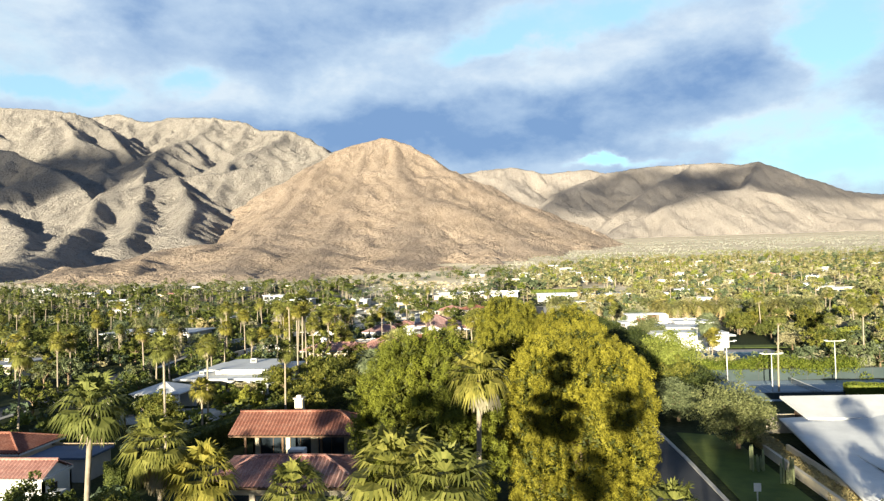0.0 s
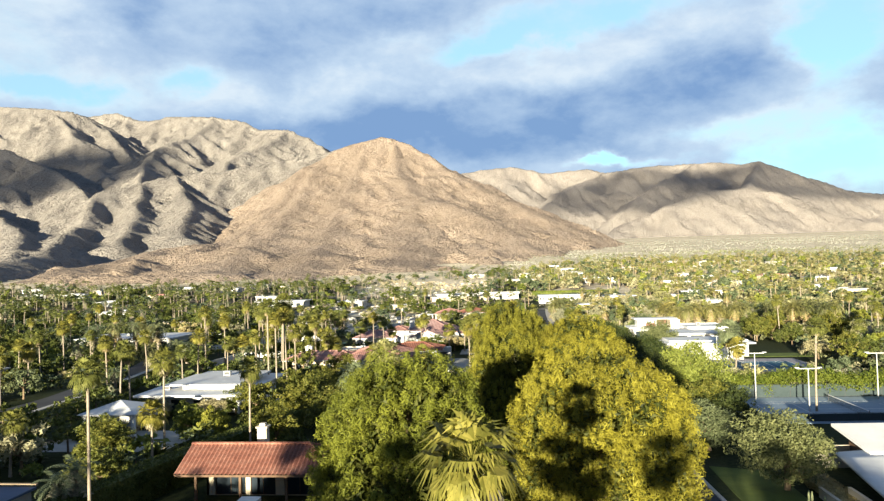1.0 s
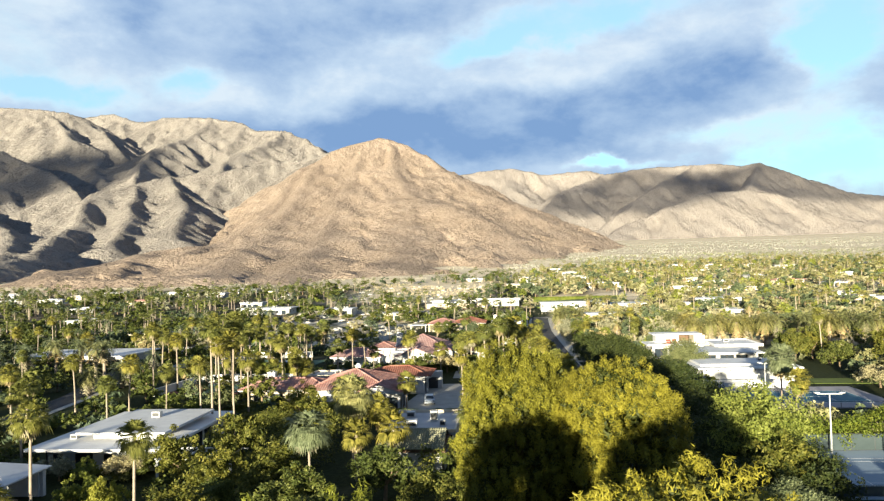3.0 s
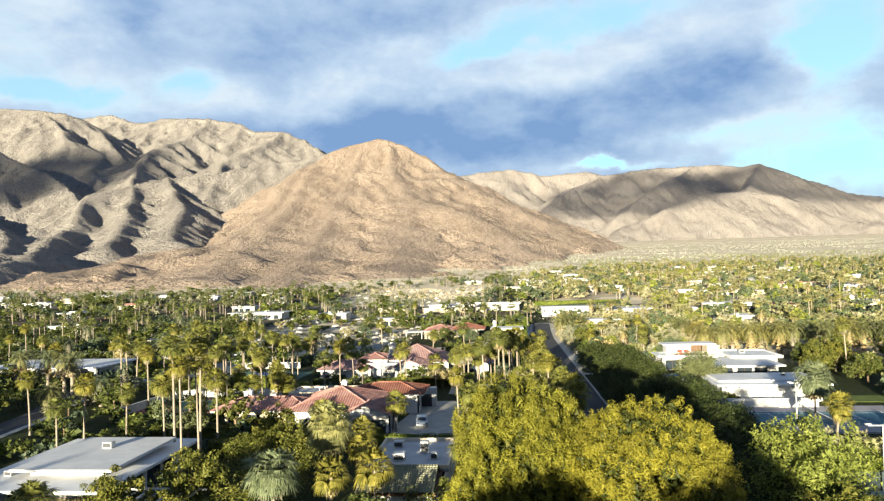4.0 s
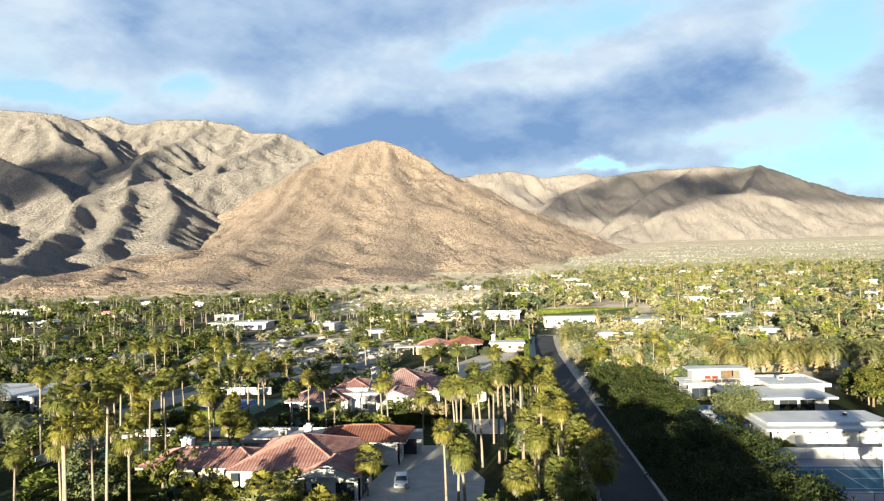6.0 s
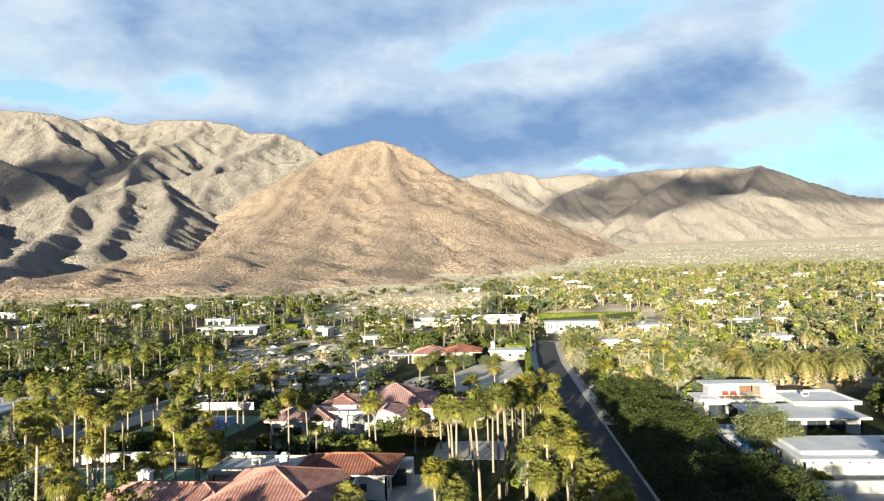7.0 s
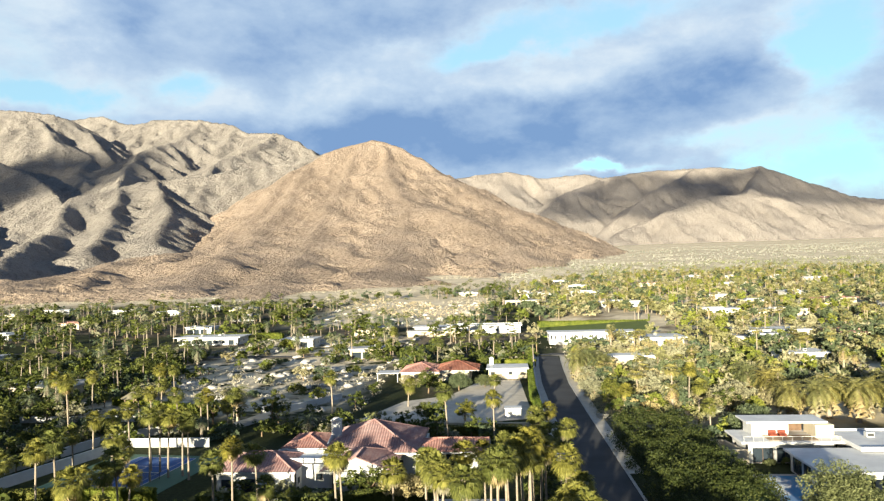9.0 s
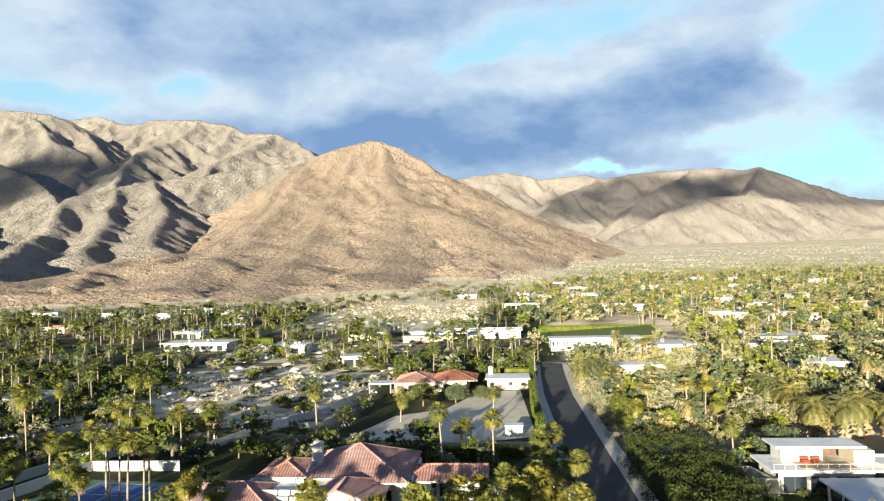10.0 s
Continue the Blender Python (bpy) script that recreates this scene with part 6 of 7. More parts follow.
plain = Kind(leafy_tree("broadleaf_tree", 7, 3.2, 211, BROAD, "rounded dark green tree in a garden", **light),
             leafy_tree("broadleaf_tree", 6, 3.4, 212, BROAD, "spreading dark green tree in a garden", lobes=6, **light),
             leafy_tree("citrus_tree", 5, 2.4, 213, LIME, "bright yellow-green leafy tree in a garden", lobes=4, **light),
             leafy_tree("olive_tree", 6, 3.2, 214, OLIVE, "grey-green olive tree in a garden", lobes=6, **light),
             leafy_tree("mesquite_tree", 5.5, 3.6, 215, DRYLEAF, "brownish sparse tree in a dry garden", lobes=6, **light))
bush = Kind(shrub("shrub", 1.8, 1.5, 301, BROAD, "rounded dark green garden shrub"),
            shrub("shrub", 1.4, 1.3, 302, LIME, "rounded yellow-green garden shrub"),
            shrub("shrub", 1.3, 1.4, 303, OLIVE, "loose grey-green desert shrub"),
            shrub("shrub", 1.2, 1.3, 304, DRYLEAF, "dry brown low desert shrub"),
            shrub("shrub", 2.6, 1.9, 305, BROAD, "large rounded dark green shrub"))
R = random.Random(11)

# big pines beside the road: x, y, height, radius of the crown
for x, y, hgt, rad, seed, lean in ((-7.4, 60, 16.8, 6.9, 1, (0.5, 0)), (6.0, 65, 16.0, 7.8, 2, (-0.3, 0)), (0.1, 100, 17.8, 6.2, 3, (0, 0.4)), (8.0, 98, 16.2, 6.4, 4, (0, 0))):
    pine(hgt, rad, seed, PINEGREEN if seed == 1 else PINE).matrix_basis = pose(x, y, 0, 0, 0, 40 * seed)

# fan palms: x, y, height of the trunk
PALMS = ((-1.9, 35, 16.5), (-23, 35, 15), (-19, 36, 12.8), (-36, 69, 14.3), (-45, 99, 11.5), (-42.7, 135.7, 14), (-41.7, 138.5, 14.5), (-44.7, 145.5, 16.5), (-45.6, 139.7, 16), (-71.3, 180.4, 10.5),
         (-58.7, 175.5, 12), (-63.9, 199.2, 9.5), (-47.3, 177.7, 10), (-57.2, 212, 10), (-58.2, 217.1, 9.5), (-55.3, 214.1, 9.5), (-65, 196.6, 8.5), (-53.2, 196.3, 7.5), (-40.7, 197.5, 7),
         (-2.7, 174.3, 13), (-1.8, 175.5, 13), (-0.8, 181.6, 12.5), (-0, 182.8, 12), (0.7, 184.6, 12.5), (5, 190.5, 9), (-8.4, 151.6, 10), (-7.5, 157.8, 7.5), (-6.5, 154.6, 7),
         (-61.7, 181.4, 11), (-57.8, 176.6, 9), (-63.9, 203.1, 9.5), (-83.8, 194.7, 11), (-56.5, 167.3, 13), (-53.7, 171.3, 11.5), (-75.2, 177.6, 13), (-8.6, 180.7, 10), (-6.6, 185.7, 8),
         (-3.7, 185.8, 10), (1.1, 187.6, 9.5), (3, 220.8, 8), (-66.9, 217.9, 8.5), (-60.2, 218, 9), (-106.2, 261.9, 9), (-105, 263.7, 8.5), (-98.9, 263.6, 9), (-87.3, 280.8, 8), (-92.1, 281.7, 8),
         (-60.7, 175.6, 13), (-52.8, 174.3, 13), (-51.4, 213, 9), (-53.4, 215.1, 9.5), (-60.2, 206.4, 8), (-88, 205.9, 9.5), (44.3, 120.1, 12.5), (72.8, 150.8, 12), (-61.7, 120.1, 10),
         (-11.1, 358.4, 8), (-42.1, 354.7, 10), (-72.6, 233.3, 7), (-75.6, 226.6, 6.5), (-64.7, 246.8, 6.5), (-63.6, 247.6, 7), (-24.9, 270.7, 5), (-4.7, 276.4, 5), (5.2, 227.3, 7.5), (5.5, 204.5, 8), (-5.1, 172.4, 12), (-10.5, 192.7, 8), (-7.6, 195.4, 8.5), (-4.7, 198.5, 8), (-1.8, 201.1, 8.5), (1.1, 203.4, 8), (-9.6, 186.7, 9), (3, 196.2, 9), (4, 210.1, 7.5), (2.1, 191.3, 10), (-12.5, 199.2, 7), (4.5, 176.6, 9), (3.1, 168.7, 9.5), (6, 182.6, 8.5), (2.1, 156.4, 8), (5, 161.8, 8), (6.6, 166.8, 9.2), (6.8, 153.8, 9), (8.1, 149.7, 8.8), (7.3, 158.8, 8.6), (6, 172.7, 9.4), (7.5, 145.8, 8))
for i, (x, y, hgt) in enumerate(PALMS):
    fan.grow(x, y, hgt, 0.9 + 0.2 * R.random(), R.uniform(0, 6), i)
for i, (x, y, hgt) in enumerate(((-68.4, 178.4, 5), (-65.6, 177.6, 5.5), (-64.6, 179.5, 5), (-57.7, 175.4, 7), (-56, 179.6, 2.5), (-51, 176.5, 3.2), (-49.1, 177.5, 5), (-44.2, 177.3, 7), (-42.4, 177.5, 4.5), (-61, 200.3, 4), (-59.8, 248.6, 5),
                                 (-19, 159.7, 4.5), (-25.5, 140.5, 7), (-21.8, 147.7, 3), (-25.6, 149.7, 4.5), (-53.6, 163.5, 4), (-63.1, 215.1, 4), (-45.3, 180.6, 5), (-43.4, 181.5, 4.5), (-21.1, 180.6, 4), (-16.4, 196.3, 6), (3, 220.8, 5), (5, 187.5, 5), (8.8, 171.4, 5), (6.9, 164.5, 4.5), (2.1, 166.5, 5),
                                 (-4.8, 28, 13.6), (-2.6, 28, 13.2), (-16.5, 36, 11), (9, 41, 7.6), (-9, 34, 9), (-13, 40, 9), (-14.4, 118.2, 6), (-5.4, 127, 8), (-2.5, 119.4, 9), (3.3, 115.2, 9))):
    short_fan.grow(x, y, hgt, 1.0 + 0.15 * R.random(), R.uniform(0, 6), i)
for i, (x, y, hgt) in enumerate(((-109.3, 185.1, 8), (-111.1, 198.2, 8), (-104.8, 198.3, 8), (-101.4, 199.1, 7), (-95.8, 193.6, 8), (-86, 184.2, 4), (-88.1, 175.2, 4), (-60.6, 256.2, 6), (18.3, 308, 6), (22, 311.1, 6.5), (20, 318, 6), (25.7, 306.6, 6),
                                 (54.4, 252.6, 6), (58.5, 249.3, 7), (62.1, 252.6, 7), (66.1, 249.2, 7), (69.6, 252.4, 6.5), (73.8, 249.2, 7), (78.4, 252.7, 7), (83.6, 249, 7.5), (87.2, 252.3, 7), (92, 249.3, 7), (96.6, 251.8, 7), (101.4, 247.8, 7), (55.6, 265.8, 6), (53.3, 273.1, 6.5), (105.5, 250.4, 7))):
    (sunlit_date if x > 0 else date).grow(x, y, hgt * (0.9 if x > 0 else 1.0), 1.45 if x > 0 else 1.1, R.uniform(0, 6), i)

silver = fan_palm(8.6, 2.9, 171, 1.3, 64, 0.01, 14, DATE)
tagged(silver, "stout fan palm with a dense grey-green head", "palm tree", "palms of the town")
silver.matrix_basis = pose(-20.7, 125.2, 0)
copy_thing(silver, Matrix.LocRotScale((-23.2, 114.3, 0), Euler((0, 0, 2.1)), (1.05, 1.05, 0.8)))
short_fan.grow(-17.3, 126.3, 6.0, 1.0, 1.0, 0)
short_fan.grow(-18.7, 118, 5.4, 1.05, 3.0, 2)
willow = leafy_tree("willow_tree", 9.5, 5.2, 221, LIME, "soft rounded yellow-green tree beside the court", 210, 60, 0.17, lobes=9)
willow.matrix_basis = Matrix.LocRotScale((26.0, 118.1, 0), None, (1.15, 1.15, 1.16))
copy_thing(silver, Matrix.LocRotScale((42.8, 155.0, 0), Euler((0, 0, 0.7)), (1.0, 1.0, 0.98)))

# named trees and thickets
for x, y, sc, which, tall in ((24.6, 107.9, 1.1, 0, 1), (26.2, 84, 1.45, 3, 0.85), (22.9, 98.6, 1.2, 3, 0.8), (36.8, 192.5, 1.4, 3, 0.9), (68, 213, 1.2, 0, 0.9), (73.5, 217, 1.2, 1, 0.9), (69.5, 222, 1.1, 0, 0.9), (41.8, 235.1, 1.2, 3, 0.9), (32, 57.6, 0.8, 3, 0.95),
                              (-38.7, 115, 1.0, 0, 1), (-35, 122.2, 1.1, 1, 1), (-32, 109.3, 0.9, 0, 1), (-44.6, 105.5, 0.9, 2, 1), (-39.9, 102.9, 0.8, 2, 1.2), (-34.1, 146.4, 1.0, 0, 1), (-55.3, 154.3, 0.8, 2, 0.7), (-29.4, 136.9, 1.1, 0, 0.9),
                              (-38, 52, 1.0, 0, 0.9), (-35, 58, 0.9, 2, 0.8), (-31, 50, 1.0, 1, 0.9), (-42, 80, 1.1, 0, 0.8), (-48, 90, 1.0, 0, 0.9), (-52, 96, 1.0, 1, 0.8), (-10.5, 254.2, 0.8, 0, 0.8), (-18.2, 252.2, 0.9, 1, 0.8), (-14.3, 292.3, 0.9, 3, 0.9), (-22, 288.5, 1.0, 0, 0.9),
                              (-26.7, 292, 0.9, 4, 0.9), (-7.5, 296.7, 0.8, 3, 0.7), (-34.9, 201.5, 0.6, 2, 0.9), (-31, 200.3, 0.6, 2, 0.9), (-15.4, 201.3, 0.9, 4, 0.9), (22.2, 263.4, 1.1, 0, 1), (19.3, 277.7, 1.0, 4, 1), (27.9, 272.3, 1.0, 4, 0.8), (35.4, 267.1, 1.2, 4, 0.8), (33.4, 280.6, 1.2, 4, 0.9),
                              (41.6, 274.5, 1.2, 3, 0.9), (46.6, 261.4, 1.2, 4, 0.9), (43.9, 286.6, 1.1, 2, 0.9), (48.8, 254.7, 1.0, 2, 0.8), (36.5, 298.1, 1.2, 4, 0.9), (76.6, 225.1, 1.2, 1, 1), (80.6, 194.4, 1.3, 0, 1.1), (72.5, 200.5, 1.1, 1, 0.9), (68.3, 175.5, 1.0, 4, 0.8), (73.8, 166.8, 1.2, 0, 0.8),
                              (-54.9, 117.4, 0.6, 4, 0.9), (-51.1, 116.9, 0.65, 2, 0.9), (-47.3, 117.9, 0.7, 4, 0.8), (-44.4, 120.8, 0.8, 0, 0.8), (-58.9, 116.2, 0.6, 3, 0.8), (-27.4, 113.5, 1.1, 0, 0.7), (-13.9, 109.7, 1.1, 1, 0.9), (-21.6, 103, 1.1, 0, 0.8), (-30, 98, 1.0, 1, 0.9), (-12, 90, 1.0, 0, 0.9), (-18, 95, 1.1, 1, 0.8)):
    broad.put(x, y, sc, R.uniform(0, 6), which, tall)
# the leaf colour carries part of the pines' shadow over these two thickets
bank_of_bushes("oleander_thicket", 17, 30.8, 101.9, 171.5, 6.8, SHADELEAF, "dense dark oleander thicket beside the road", 1100, 5)
bank_of_bushes("oleander_thicket", 17.2, 31.3, 166.7, 241, 5.6, SHADELEAF, "dense dark green thicket beside the road", 1000, 6)
bank_of_bushes("thicket", -38.7, -23.6, 103.9, 146.7, 4.2, BROAD, "dark leafy shrubs filling the garden between houses", 330, 15)
bank_of_bushes("thicket", 33.8, 63.7, 130.1, 135.4, 4.6, HEDGE, "tall leafy green screen behind the court fence", 260, 7)
bank_of_bushes("bougainvillea", 47.2, 67.7, 135.5, 139.1, 4.2, DRYLEAF, "dry pinkish-brown bougainvillea behind the court", 120, 8)
bank_of_bushes("thicket", 17.5, 30.6, 252.4, 317.1, 3.0, DRYLEAF, "brown dry brush beside the road", 330, 9)
bank_of_bushes("thicket", 30.7, 61, 254.9, 286.2, 4.5, DRYLEAF, "brown and olive dry brush", 420, 10)
bank_of_bushes("thicket", -12, 5.2, 103.7, 123, 4.5, BROAD, "dark undergrowth below the pines", 160, 12)
hedge([(-42.8, 144.6), (-29.5, 154.3)], 2.0, 2.2, BROAD, "clipped dark green garden hedge")
hedge([(-30.2, 107.5), (-37, 82), (-40, 66)], 2.2, 3.4, BROAD, "tall dark clipped hedge between gardens")
hedge([(-60.1, 156.3), (-39.1, 157.3)], 1.6, 1.6, BROAD, "clipped green hedge in front of the court")
hedge([(-61.1, 198.4), (-49.3, 198.2)], 1.5, 3.2, HEDGE, "bright green clipped hedge wall")
hedge([(-72.6, 198.2), (-61.1, 198.4)], 1.5, 3.0, BROAD, "dark green clipped hedge wall")
hedge([(-43.6, 199.4), (-26.1, 199.2), (-12.5, 204.1)], 1.5, 2.2, BROAD, "dark hedge in front of the white house")
hedge([(5.1, 256.3), (4.8, 282.9), (5.5, 318.4), (7.0, 350.3)], 1.5, 2.6, HEDGE, "tall yellow-green hedge along the road wall")
hedge([(-11.2, 332.6), (7.7, 332.6)], 1.6, 2.4, HEDGE, "yellow-green clipped hedge across a garden")
hedge([(-16.3, 241.9), (1.1, 241.7)], 1.4, 1.8, BROAD, "dark clipped hedge behind the white house")
hedge([(-25.7, 153.7), (-6.5, 152.8)], 1.4, 1.0, HEDGE, "low bright hedge beside the driveway")
hedge([(52.1, 113.8), (65.1, 112.2)], 2.4, 2.4, HEDGE, "rounded bright green garden hedge")
hedge([(14, 446), (66, 442)], 3.0, 3.2, HEDGE, "bright green clipped hedge behind the white building", 40, 0.3)
hedge([(-154.4, 426.6), (-105.1, 422.9)], 2.5, 2.4, HEDGE, "bright green hedge behind the white house", 40, 0.3)
hedge([(-100.9, 276.2), (-68.2, 261.8)], 1.6, 2.0, HEDGE, "green hedge round a garden")
hedge([(29.5, 64), (29.8, 90)], 2.4, 0.8, DRYLEAF, "low bed of brown ground cover")
b = shrub("bougainvillea", 1.4, 1.6, 330, FLOWER, "red flowering bougainvillea against the house")
b.matrix_basis = pose(-42, 159.9, 0)
for x, y in ((75.6, 179.5), (78.3, 180), (81.3, 180.9), (84.2, 181.2)):
    copy_thing(b, pose(x, y, 0, 0, 0, 17 * x))

# soft dry trees between the road and the date palms
for i in range(56):
    plain.put(R.uniform(20, 58), R.uniform(252, 340), R.uniform(0.9, 1.35), R.uniform(0, 6), R.choice((3, 4, 4, 4, 2)), R.uniform(0.7, 0.95))
# bushes of the dry wash
for i in range(44):
    bush.put(R.uniform(-108, -44), R.uniform(268, 400), R.uniform(0.9, 2.0), R.uniform(0, 6), R.choice((0, 2, 2, 3, 4)), R.uniform(0.7, 1.0))
for i in range(16):
    plain.put(R.uniform(-104, -44), R.uniform(270, 395), R.uniform(0.6, 1.1), R.uniform(0, 6), R.choice((0, 2, 3, 4)), R.uniform(0.6, 0.85))
# planting along the fronts of the houses
for x0, x1, y, n in ((-59.7, -44.4, 118.9, 9), (-33, -17, 74, 6), (-50.6, -35.3, 160.3, 10), (-35.3, -20, 156.4, 9), (-43.7, -30, 202.5, 9), (-30, -18.4, 204.3, 8), (-15.4, -5.7, 214.8, 7), (-31.4, -10.4, 303.6, 10), (34, 41.8, 180.6, 6), (38, 57.4, 221.8, 7), (41.9, 57.4, 204.2, 6), (-41.8, 3.9, 414.9, 22), (19.7, 48, 395.6, 12), (-69.2, -50.5, 103, 9), (-58, -42, 56, 7)):
    for i in range(n):
        bush.put(R.uniform(x0, x1), y + R.uniform(-1.5, 1.0), R.uniform(0.6, 1.15), R.uniform(0, 6), R.choice((0, 0, 1, 2, 4)), R.uniform(0.7, 1.0))
# unseen palms behind the start throw shadows forward; three are inferred, the rest added
for i, (x, y, hgt) in enumerate(((-2.2, 9, 16.4), (-15.2, 8, 17.5), (-17.8, 7, 16.5), (-3.5, -12, 13), (3.5, -8, 15), (5, 12, 12), (9, -25, 15), (-12, -20, 15), (-25, 5, 14), (-38, 10, 15), (24, 15, 13), (32, -5, 14), (-55, 0, 14), (-48, 25, 13))):
    fan.grow(x, y, hgt, 1.15, R.uniform(0, 6), i)
# unseen trees added to shade the houses, lawn and side street ahead
for x, y, sc in ((-32, 14, 1.9), (-26, 8, 1.8), (-38, 16, 1.6), (-44, 20, 1.4), (-14, 8, 1.2), (14.0, 20, 1.8), (-70, 50, 1.8), (-75, 70, 1.7)):
    broad.put(x, y, sc, R.uniform(0, 6), R.choice((0, 1)), 1.1)

# ---- plants: the town at large ----
KEEP_OUT = [(17, 33, 100, 246), (33, 64, 150, 205), (-100, -38, 256, 300), (-112, -66, 330, 372), (-62, -38, 300, 345), (-112, -16, 470, 640), (12, 70, 380, 446), (-103.4, -40.8, 306.6, 321.8), (-64.1, -45, 269.7, 308.1), (-87.3, -64.8, 323.9, 366.1), (17.5, 75, 30, 133.9), (47.3, 111.5, 231.1, 255.8), (-38.7, -8.3, 100, 156.5), (-61.7, -42.5, 101.8, 142.7), (-34, -12, 58, 88), (-60, -42, 56, 80), (-49.9, -15.2, 157.4, 182.4), (-44.6, -4.7, 206.3, 229.4), (-35.4, 6.9, 250.3, 320.2), (32.1, 66.8, 156.6, 231.3), (28, 60, 58, 98), (30, 69, 110, 134.1), (-73.4, -43.4, 172.6, 193.4), (-80.5, -49.5, 198.5, 235.2),
            (-19.8, -3.6, 127, 148.4), (-45.5, 6.8, 414, 440.8), (14.2, 51.2, 381.6, 403.5), (-149.9, -112.8, 394.6, 417.3), (-20.1, -0.8, 151.4, 208), (8, 19.5, -60, 376), (-300, 330, 378, 388), (-14, 16, 20, 103.7), (14.2, 59.6, 436, 472.9), (30.6, 55.7, 317.5, 326.4), (-103.4, -79.2, 385.5, 400.9), (-133.8, -104.9, 212.3, 233.7)]


def is_free(x, y, m=0.0):
    if any(a - m < x < b + m and c - m < y < d + m for a, b, c, d in KEEP_OUT):
        return False
    for (ax, ay), (bx, by) in zip(WEST, WEST[1:]):
        if ay - 1 <= y <= by + 1 and abs(x - (ax + (bx - ax) * (y - ay) / (by - ay))) < 5.5:
            return False
    return True


def edge_of_town(x):
    """How far the gardens reach before the bare slope begins."""
    return 615 if x < -150 else 615 + (x + 150) * 0.9 if x < 120 else 860


# more white and grey roofs between the trees
spots = []
for i in range(2000):
    y = R.uniform(340, 780)
    x = R.uniform(-0.72 * y, 0.66 * y)
    if not is_free(x, y, 12) or y > edge_of_town(x) - 15 or any(abs(x - a) < 28 and abs(y - c) < 26 for a, c in spots):
        continue
    spots.append((x, y))
    if len(spots) > 58:
        break
for i, (x, y) in enumerate(spots):
    white = R.random() < 0.45
    plain_house(x, y, R.uniform(6, 12), R.uniform(4, 6.5), R.uniform(2.8, 3.5), ("low white flat-roofed house among palms" if white else "low house with a dull roof among trees"),
                PLASTER if white else CREAM, (ROOFWHITE if R.random() < 0.6 else ROOFGREY) if white else R.choice((ROOFGREY, CONCRETE, TILE)), R.uniform(0.3, 0.9), R.choice((0, 0, 0, -8, 5, 12)), i)
    KEEP_OUT.append((x - 7, x + 7, y - 4, y + 3))


# small models for the crowded distance, joined into single meshes
def arrays(ob):
    """All meshes of a model as one array of corners, faces and materials; the model itself goes."""
    verts, faces, mats = [], [], []
    base = 0
    for o in (ob, *ob.children_recursive):
        if o.type == "MESH" and not o.name.startswith("limb"):
            me = o.data
            co = np.zeros(len(me.vertices) * 3)
            me.vertices.foreach_get("co", co)
            verts.append(co.reshape(-1, 3))
            for p in me.polygons:
                faces.append(tuple(i + base for i in p.vertices))
                mats.append(me.materials[0])
            base += len(me.vertices)
    for o in (*ob.children_recursive, ob):
        bpy.data.objects.remove(o)
    return np.concatenate(verts), faces, mats


def joined(name, models, places, label, category):
    """places: x, y, scale, tall, turn, which."""
    mats = []
    for _, _, m in models:
        for k in m:
            if k not in mats:
                mats.append(k)
    V, F, I = [], [], []
    base = 0
    for x, y, s, tall, turn, which in places:
        v, f, m = models[which]
        c, d = math.cos(turn) * s, math.sin(turn) * s
        V.append(np.stack([v[:, 0] * c - v[:, 1] * d + x, v[:, 0] * d + v[:, 1] * c + y, v[:, 2] * s * tall + gz(x, y)], 1))
        F.extend([tuple(i + base for i in q) for q in f])
        I.extend([mats.index(k) for k in m])
        base += len(v)
    me = bpy.data.meshes.new(name)
    me.from_pydata(np.concatenate(V).tolist(), [], F)
    for k in mats:
        me.materials.append(k)
    me.polygons.foreach_set("material_index", I)
    me.update()
    return tagged(new(name, me), label, category, "", "stuff")


def far_kit(palm, leaf, seed):
    """Light models of palms, trees and shrubs for one half of the distance."""
    tiny = dict(clumps=24, per=12, leaf=0.5)
    farthest = dict(clumps=16, per=9, leaf=0.8)
    date_head = DATE if leaf is BROAD else SUNLITPALM
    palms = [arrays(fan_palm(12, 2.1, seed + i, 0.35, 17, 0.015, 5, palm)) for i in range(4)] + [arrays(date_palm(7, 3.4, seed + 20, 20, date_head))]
    palms += [arrays(fan_palm(12, 2.2, seed + 4 + i, 0.2, 12, 0.015, 4, palm)) for i in range(2)]
    trees = []
    for k, kind in enumerate((tiny, farthest)):
        for i, (h2, r2, m, lobes) in enumerate(((7, 3.2, leaf, 5), (6, 3.4, leaf, 6), (5, 2.4, LIME, 4), (6, 3.2, OLIVE, 6), (5.5, 3.6, DRYLEAF, 6))):
            trees.append(arrays(leafy_tree("tree", h2, r2 * (1 + 0.06 * k), seed + 31 + i + 20 * k, m, "", lobes=lobes, **kind)))
    bushes = [arrays(shrub("shrub", 1.8, 1.6, seed + 61 + i, m, "", 9, 11, 0.4)) for i, m in enumerate((leaf, LIME, OLIVE, DRYLEAF))]
    return palms, trees, bushes


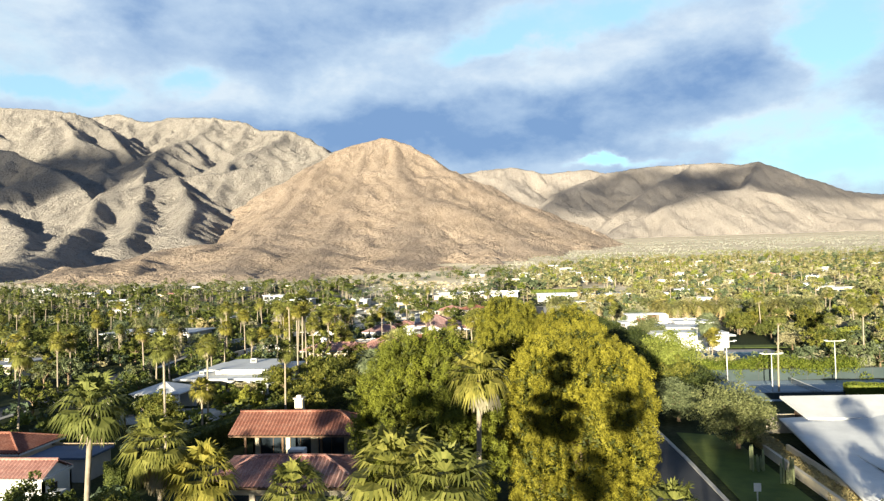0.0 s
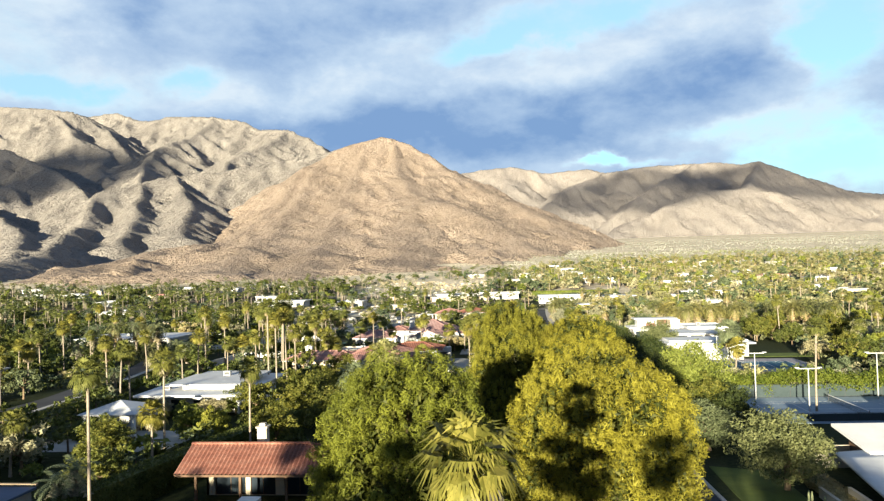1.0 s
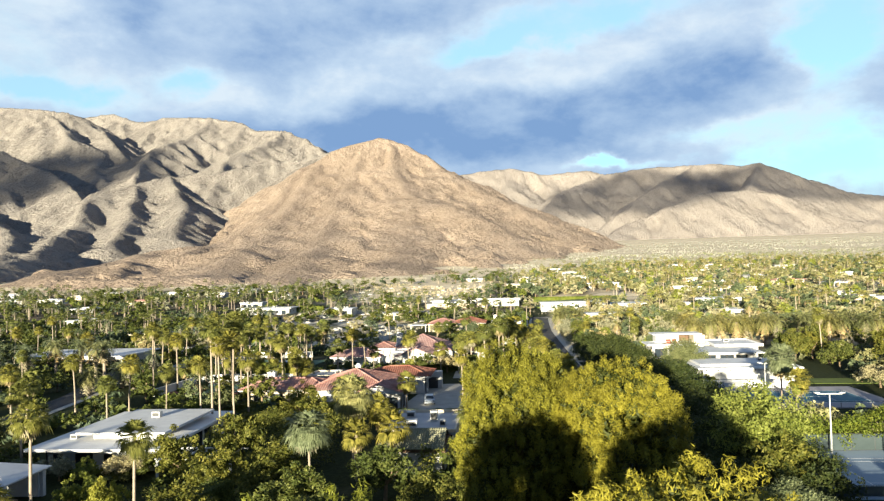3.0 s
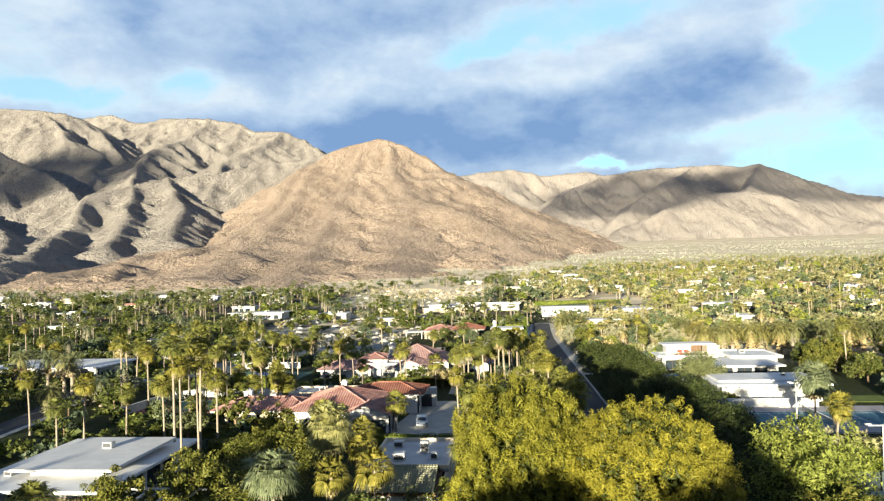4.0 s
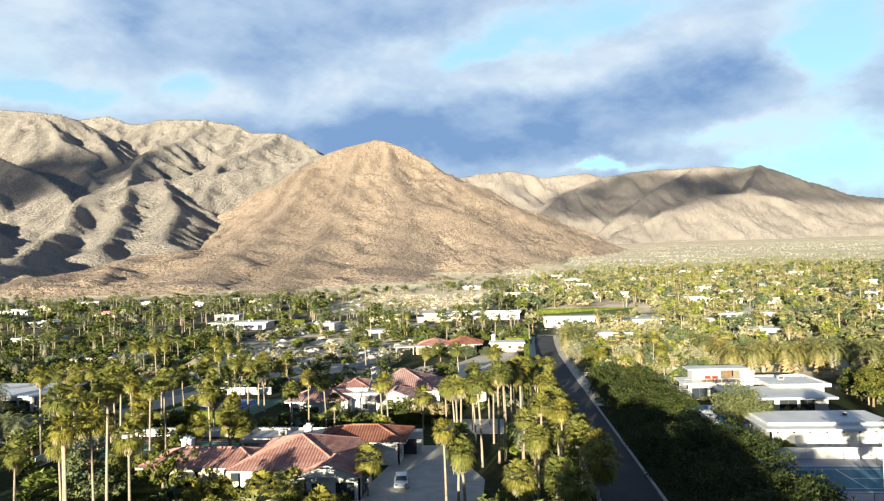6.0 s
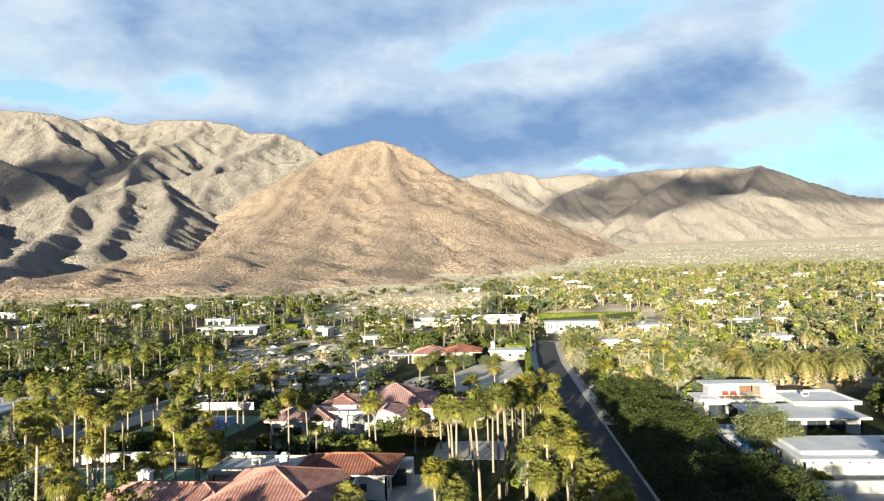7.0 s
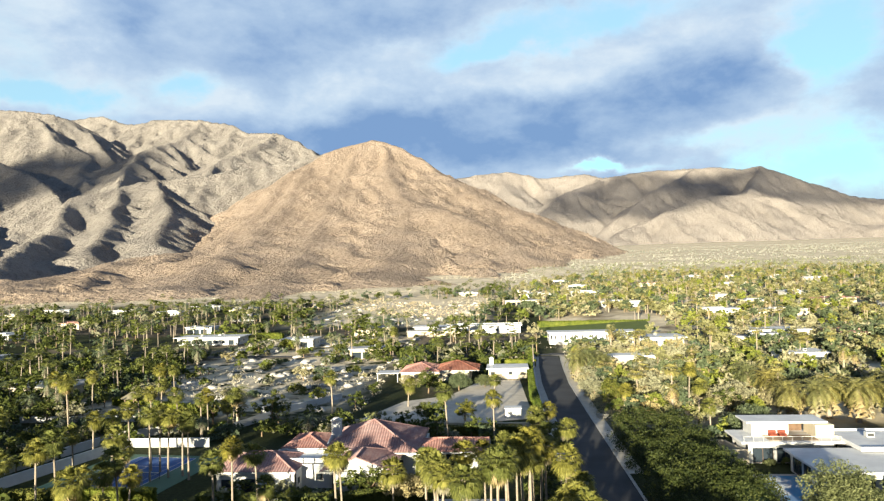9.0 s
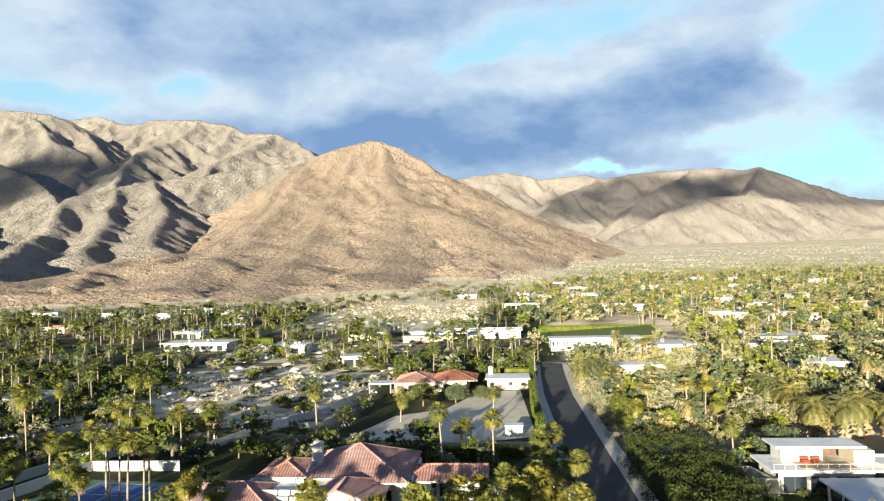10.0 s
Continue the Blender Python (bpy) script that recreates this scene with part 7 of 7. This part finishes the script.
# the east kit takes the leaf colours brightened as if by sun and haze
west_kit, east_kit = far_kit(PALM, BROAD, 400), far_kit(SUNLITPALM, SUNLITLEAF, 500)
far_palms, far_trees, far_bushes = [], [], []
counts = {"palm": 0, "tree": 0, "bush": 0}
tries = 0
while tries < 16000 and len(far_palms) + len(far_trees) + len(far_bushes) < 3700:
    tries += 1
    y = math.sqrt(R.uniform(70 ** 2, 860 ** 2))
    x = R.uniform(-0.80, 0.68) * (y + 30)
    if not is_free(x, y, 0.8) or y > edge_of_town(x) or y < 45:
        continue
    q = R.random()
    near = y < 260
    west = x < 8
    if q < (0.44 if west else 0.24):
        if near and counts["palm"] < 190:
            fan.grow(x, y, R.uniform(5.5, 11.5), R.uniform(0.85, 1.05), R.uniform(0, 6), R.randrange(5))
            counts["palm"] += 1
        else:
            far_palms.append((x, y, R.uniform(1.05, 1.35), R.uniform(0.34, 0.66), R.uniform(0, 6), R.randrange(4) if y < 340 else 5 + R.randrange(2)))
    elif q < (0.54 if west else 0.32):
        far_palms.append((x, y, R.uniform(0.8, 1.05), R.uniform(0.6, 1.1), R.uniform(0, 6), 4))
    elif q < 0.82:
        which = R.choice((0, 0, 1, 1, 2, 3, 3, 4)) if west else R.choice((0, 0, 2, 2, 3, 3, 3, 4, 4))
        if near and counts["tree"] < 200:
            plain.put(x, y, R.uniform(0.7, 1.2), R.uniform(0, 6), which, R.uniform(0.75, 1.0))
            counts["tree"] += 1
        else:
            far_trees.append((x, y, R.uniform(0.9, 1.6), R.uniform(0.65, 0.9), R.uniform(0, 6), which + (5 if y > 420 else 0)))
    else:
        which = R.choice((0, 0, 1, 2, 3))
        if near and counts["bush"] < 280:
            bush.put(x, y, R.uniform(0.8, 1.6), R.uniform(0, 6), R.choice((0, 0, 1, 2, 3, 4)), R.uniform(0.8, 1.1))
            counts["bush"] += 1
        else:
            far_bushes.append((x, y, R.uniform(0.8, 1.7), R.uniform(0.8, 1.1), R.uniform(0, 6), which))
# low pale trees and brush that fill the gardens east of the road
tries = 0
while tries < 620:
    tries += 1
    y = math.sqrt(R.uniform(250 ** 2, 640 ** 2))
    x = R.uniform(22, 0.66 * (y + 30))
    if is_free(x, y, 0.6):
        if R.random() < 0.55:
            far_trees.append((x, y, R.uniform(0.9, 1.55), R.uniform(0.55, 0.8), R.uniform(0, 6), 5 + R.choice((0, 1, 2, 3, 4, 4))))
        else:
            far_bushes.append((x, y, R.uniform(1.2, 2.2), R.uniform(0.8, 1.0), R.uniform(0, 6), R.choice((1, 2, 2, 3))))
# undergrowth that closes the gardens nearer by
tries = 0
while tries < 9000 and len(far_bushes) < 2900:
    tries += 1
    y = math.sqrt(R.uniform(60 ** 2, 380 ** 2))
    x = R.uniform(-0.80, 0.66) * (y + 30)
    if not is_free(x, y, 0.6):
        continue
    west = x < 8
    if R.random() < 0.4:
        far_trees.append((x, y, R.uniform(0.55, 0.95), R.uniform(0.6, 0.95), R.uniform(0, 6), R.choice((0, 0, 1, 1, 3)) if west else R.choice((0, 1, 2, 3, 4))))
    else:
        far_bushes.append((x, y, R.uniform(0.9, 1.8), R.uniform(0.8, 1.1), R.uniform(0, 6), R.choice((0, 0, 0, 1, 2, 3))))
for half, kit, where in ((lambda p: p[0] < 10, west_kit, "west of the road"), (lambda p: p[0] >= 10, east_kit, "east of the road")):
    joined("far_palms", kit[0], [p for p in far_palms if half(p)], "crowd of fan palms over the distant gardens " + where, "palm trees")
    joined("far_garden_trees", kit[1], [p for p in far_trees if half(p)], "crowd of garden trees between distant houses " + where, "trees")
    joined("far_shrubs", kit[2], [p for p in far_bushes if half(p)], "crowd of shrubs in the distant gardens " + where, "shrubs")


# far woods and desert scrub, past counting
def scatter_clumps(name, n, x_of, y_lo, y_hi, size, mat, label, seed, per=14, leaf=0.6):
    r = np.random.default_rng(seed)
    out = []
    while len(out) < n:
        y = r.uniform(y_lo, y_hi)
        x = r.uniform(*x_of(y))
        if y < 460 and not is_free(x, y, -0.5) and not (-112 < x < -40 and 262 < y < 405):
            continue
        if fbm(np.array(x / 60.0), np.array(y / 60.0), 2, seed) < 0.46:
            continue
        k = r.uniform(0.5, 1.0) * size
        out.append(((x, y, gz(x, y) + k * 0.75), (k, k, k)))
    ob = crown_mesh(name, out, per, leaf, mat, None, r)
    return tagged(ob, label, "vegetation", "", "stuff")


scatter_clumps("far_trees", 900, lambda y: (0.1 * y, 0.66 * y), 800, 1150, 3.2, LIME, "distant green trees at the edge of town", 41)
scatter_clumps("far_trees", 700, lambda y: (0.02 * y, 0.66 * y), 700, 1200, 2.8, OLIVE, "distant grey-green trees on the valley floor", 43)
scatter_clumps("far_trees", 300, lambda y: (0.42 * y, 0.72 * y), 620, 1250, 4.2, BROAD, "distant dark grove on the valley floor", 47)
scatter_clumps("desert_scrub", 900, lambda y: (0.06 * y, 0.68 * y), 900, 2100, 2.2, OLIVE, "desert scrub on the valley floor", 44, 8, 0.8)
scatter_clumps("desert_scrub", 4200, lambda y: (0.0 * y, 0.68 * y), 760, 2300, 1.6, SCRUB, "pale dry brush covering the valley floor", 48, 9, 0.9)
scatter_clumps("desert_scrub", 5200, lambda y: (-0.76 * y, 0.03 * y), 585, 1000, 0.9, SCRUB, "pale dry brush at the foot of the hill", 45, 8, 0.45)
scatter_clumps("dry_brush", 1500, lambda y: (-115, 45), 245, 440, 0.7, SCRUB, "low pale brush in the dry gardens", 49, 8, 0.3)


# boulders of the dry wash gardens
def boulder(seed):
    bm = bmesh.new()
    bmesh.ops.create_icosphere(bm, subdivisions=2, radius=1.0)
    for v in bm.verts:
        v.co *= 1 + 0.35 * (noise.noise(v.co * 1.3 + Vector((seed, 0, 0))))
        v.co.z *= 0.65
    return tagged(part("boulder", bm, STONE, None), "pale rounded desert boulder in dry sand", "boulder", "boulders of the dry gardens")


scatter_clumps("dry_brush", 900, lambda y: (-118, -12), 465, 660, 0.9, SCRUB, "pale dry brush on the open sand slope", 52, 8, 0.4)
scatter_clumps("dry_brush", 260, lambda y: (-118, -12), 465, 660, 1.3, OLIVE, "grey-green desert shrubs on the open sand slope", 53, 12, 0.4)
rocks = Kind(*[boulder(i) for i in range(3)])
for i in range(180):
    y = R.uniform(262, 420)
    x = R.uniform(-112, -40)
    if is_free(x, y, 0.5) or (x < -41 and y < 405):
        rocks.put(x, y, R.uniform(0.4, 1.8), R.uniform(0, 6), i, R.uniform(0.7, 1.2))
for i in range(100):
    rocks.put(R.uniform(-112, -16), R.uniform(470, 620), R.uniform(0.8, 2.4), R.uniform(0, 6), i, R.uniform(0.7, 1.2))
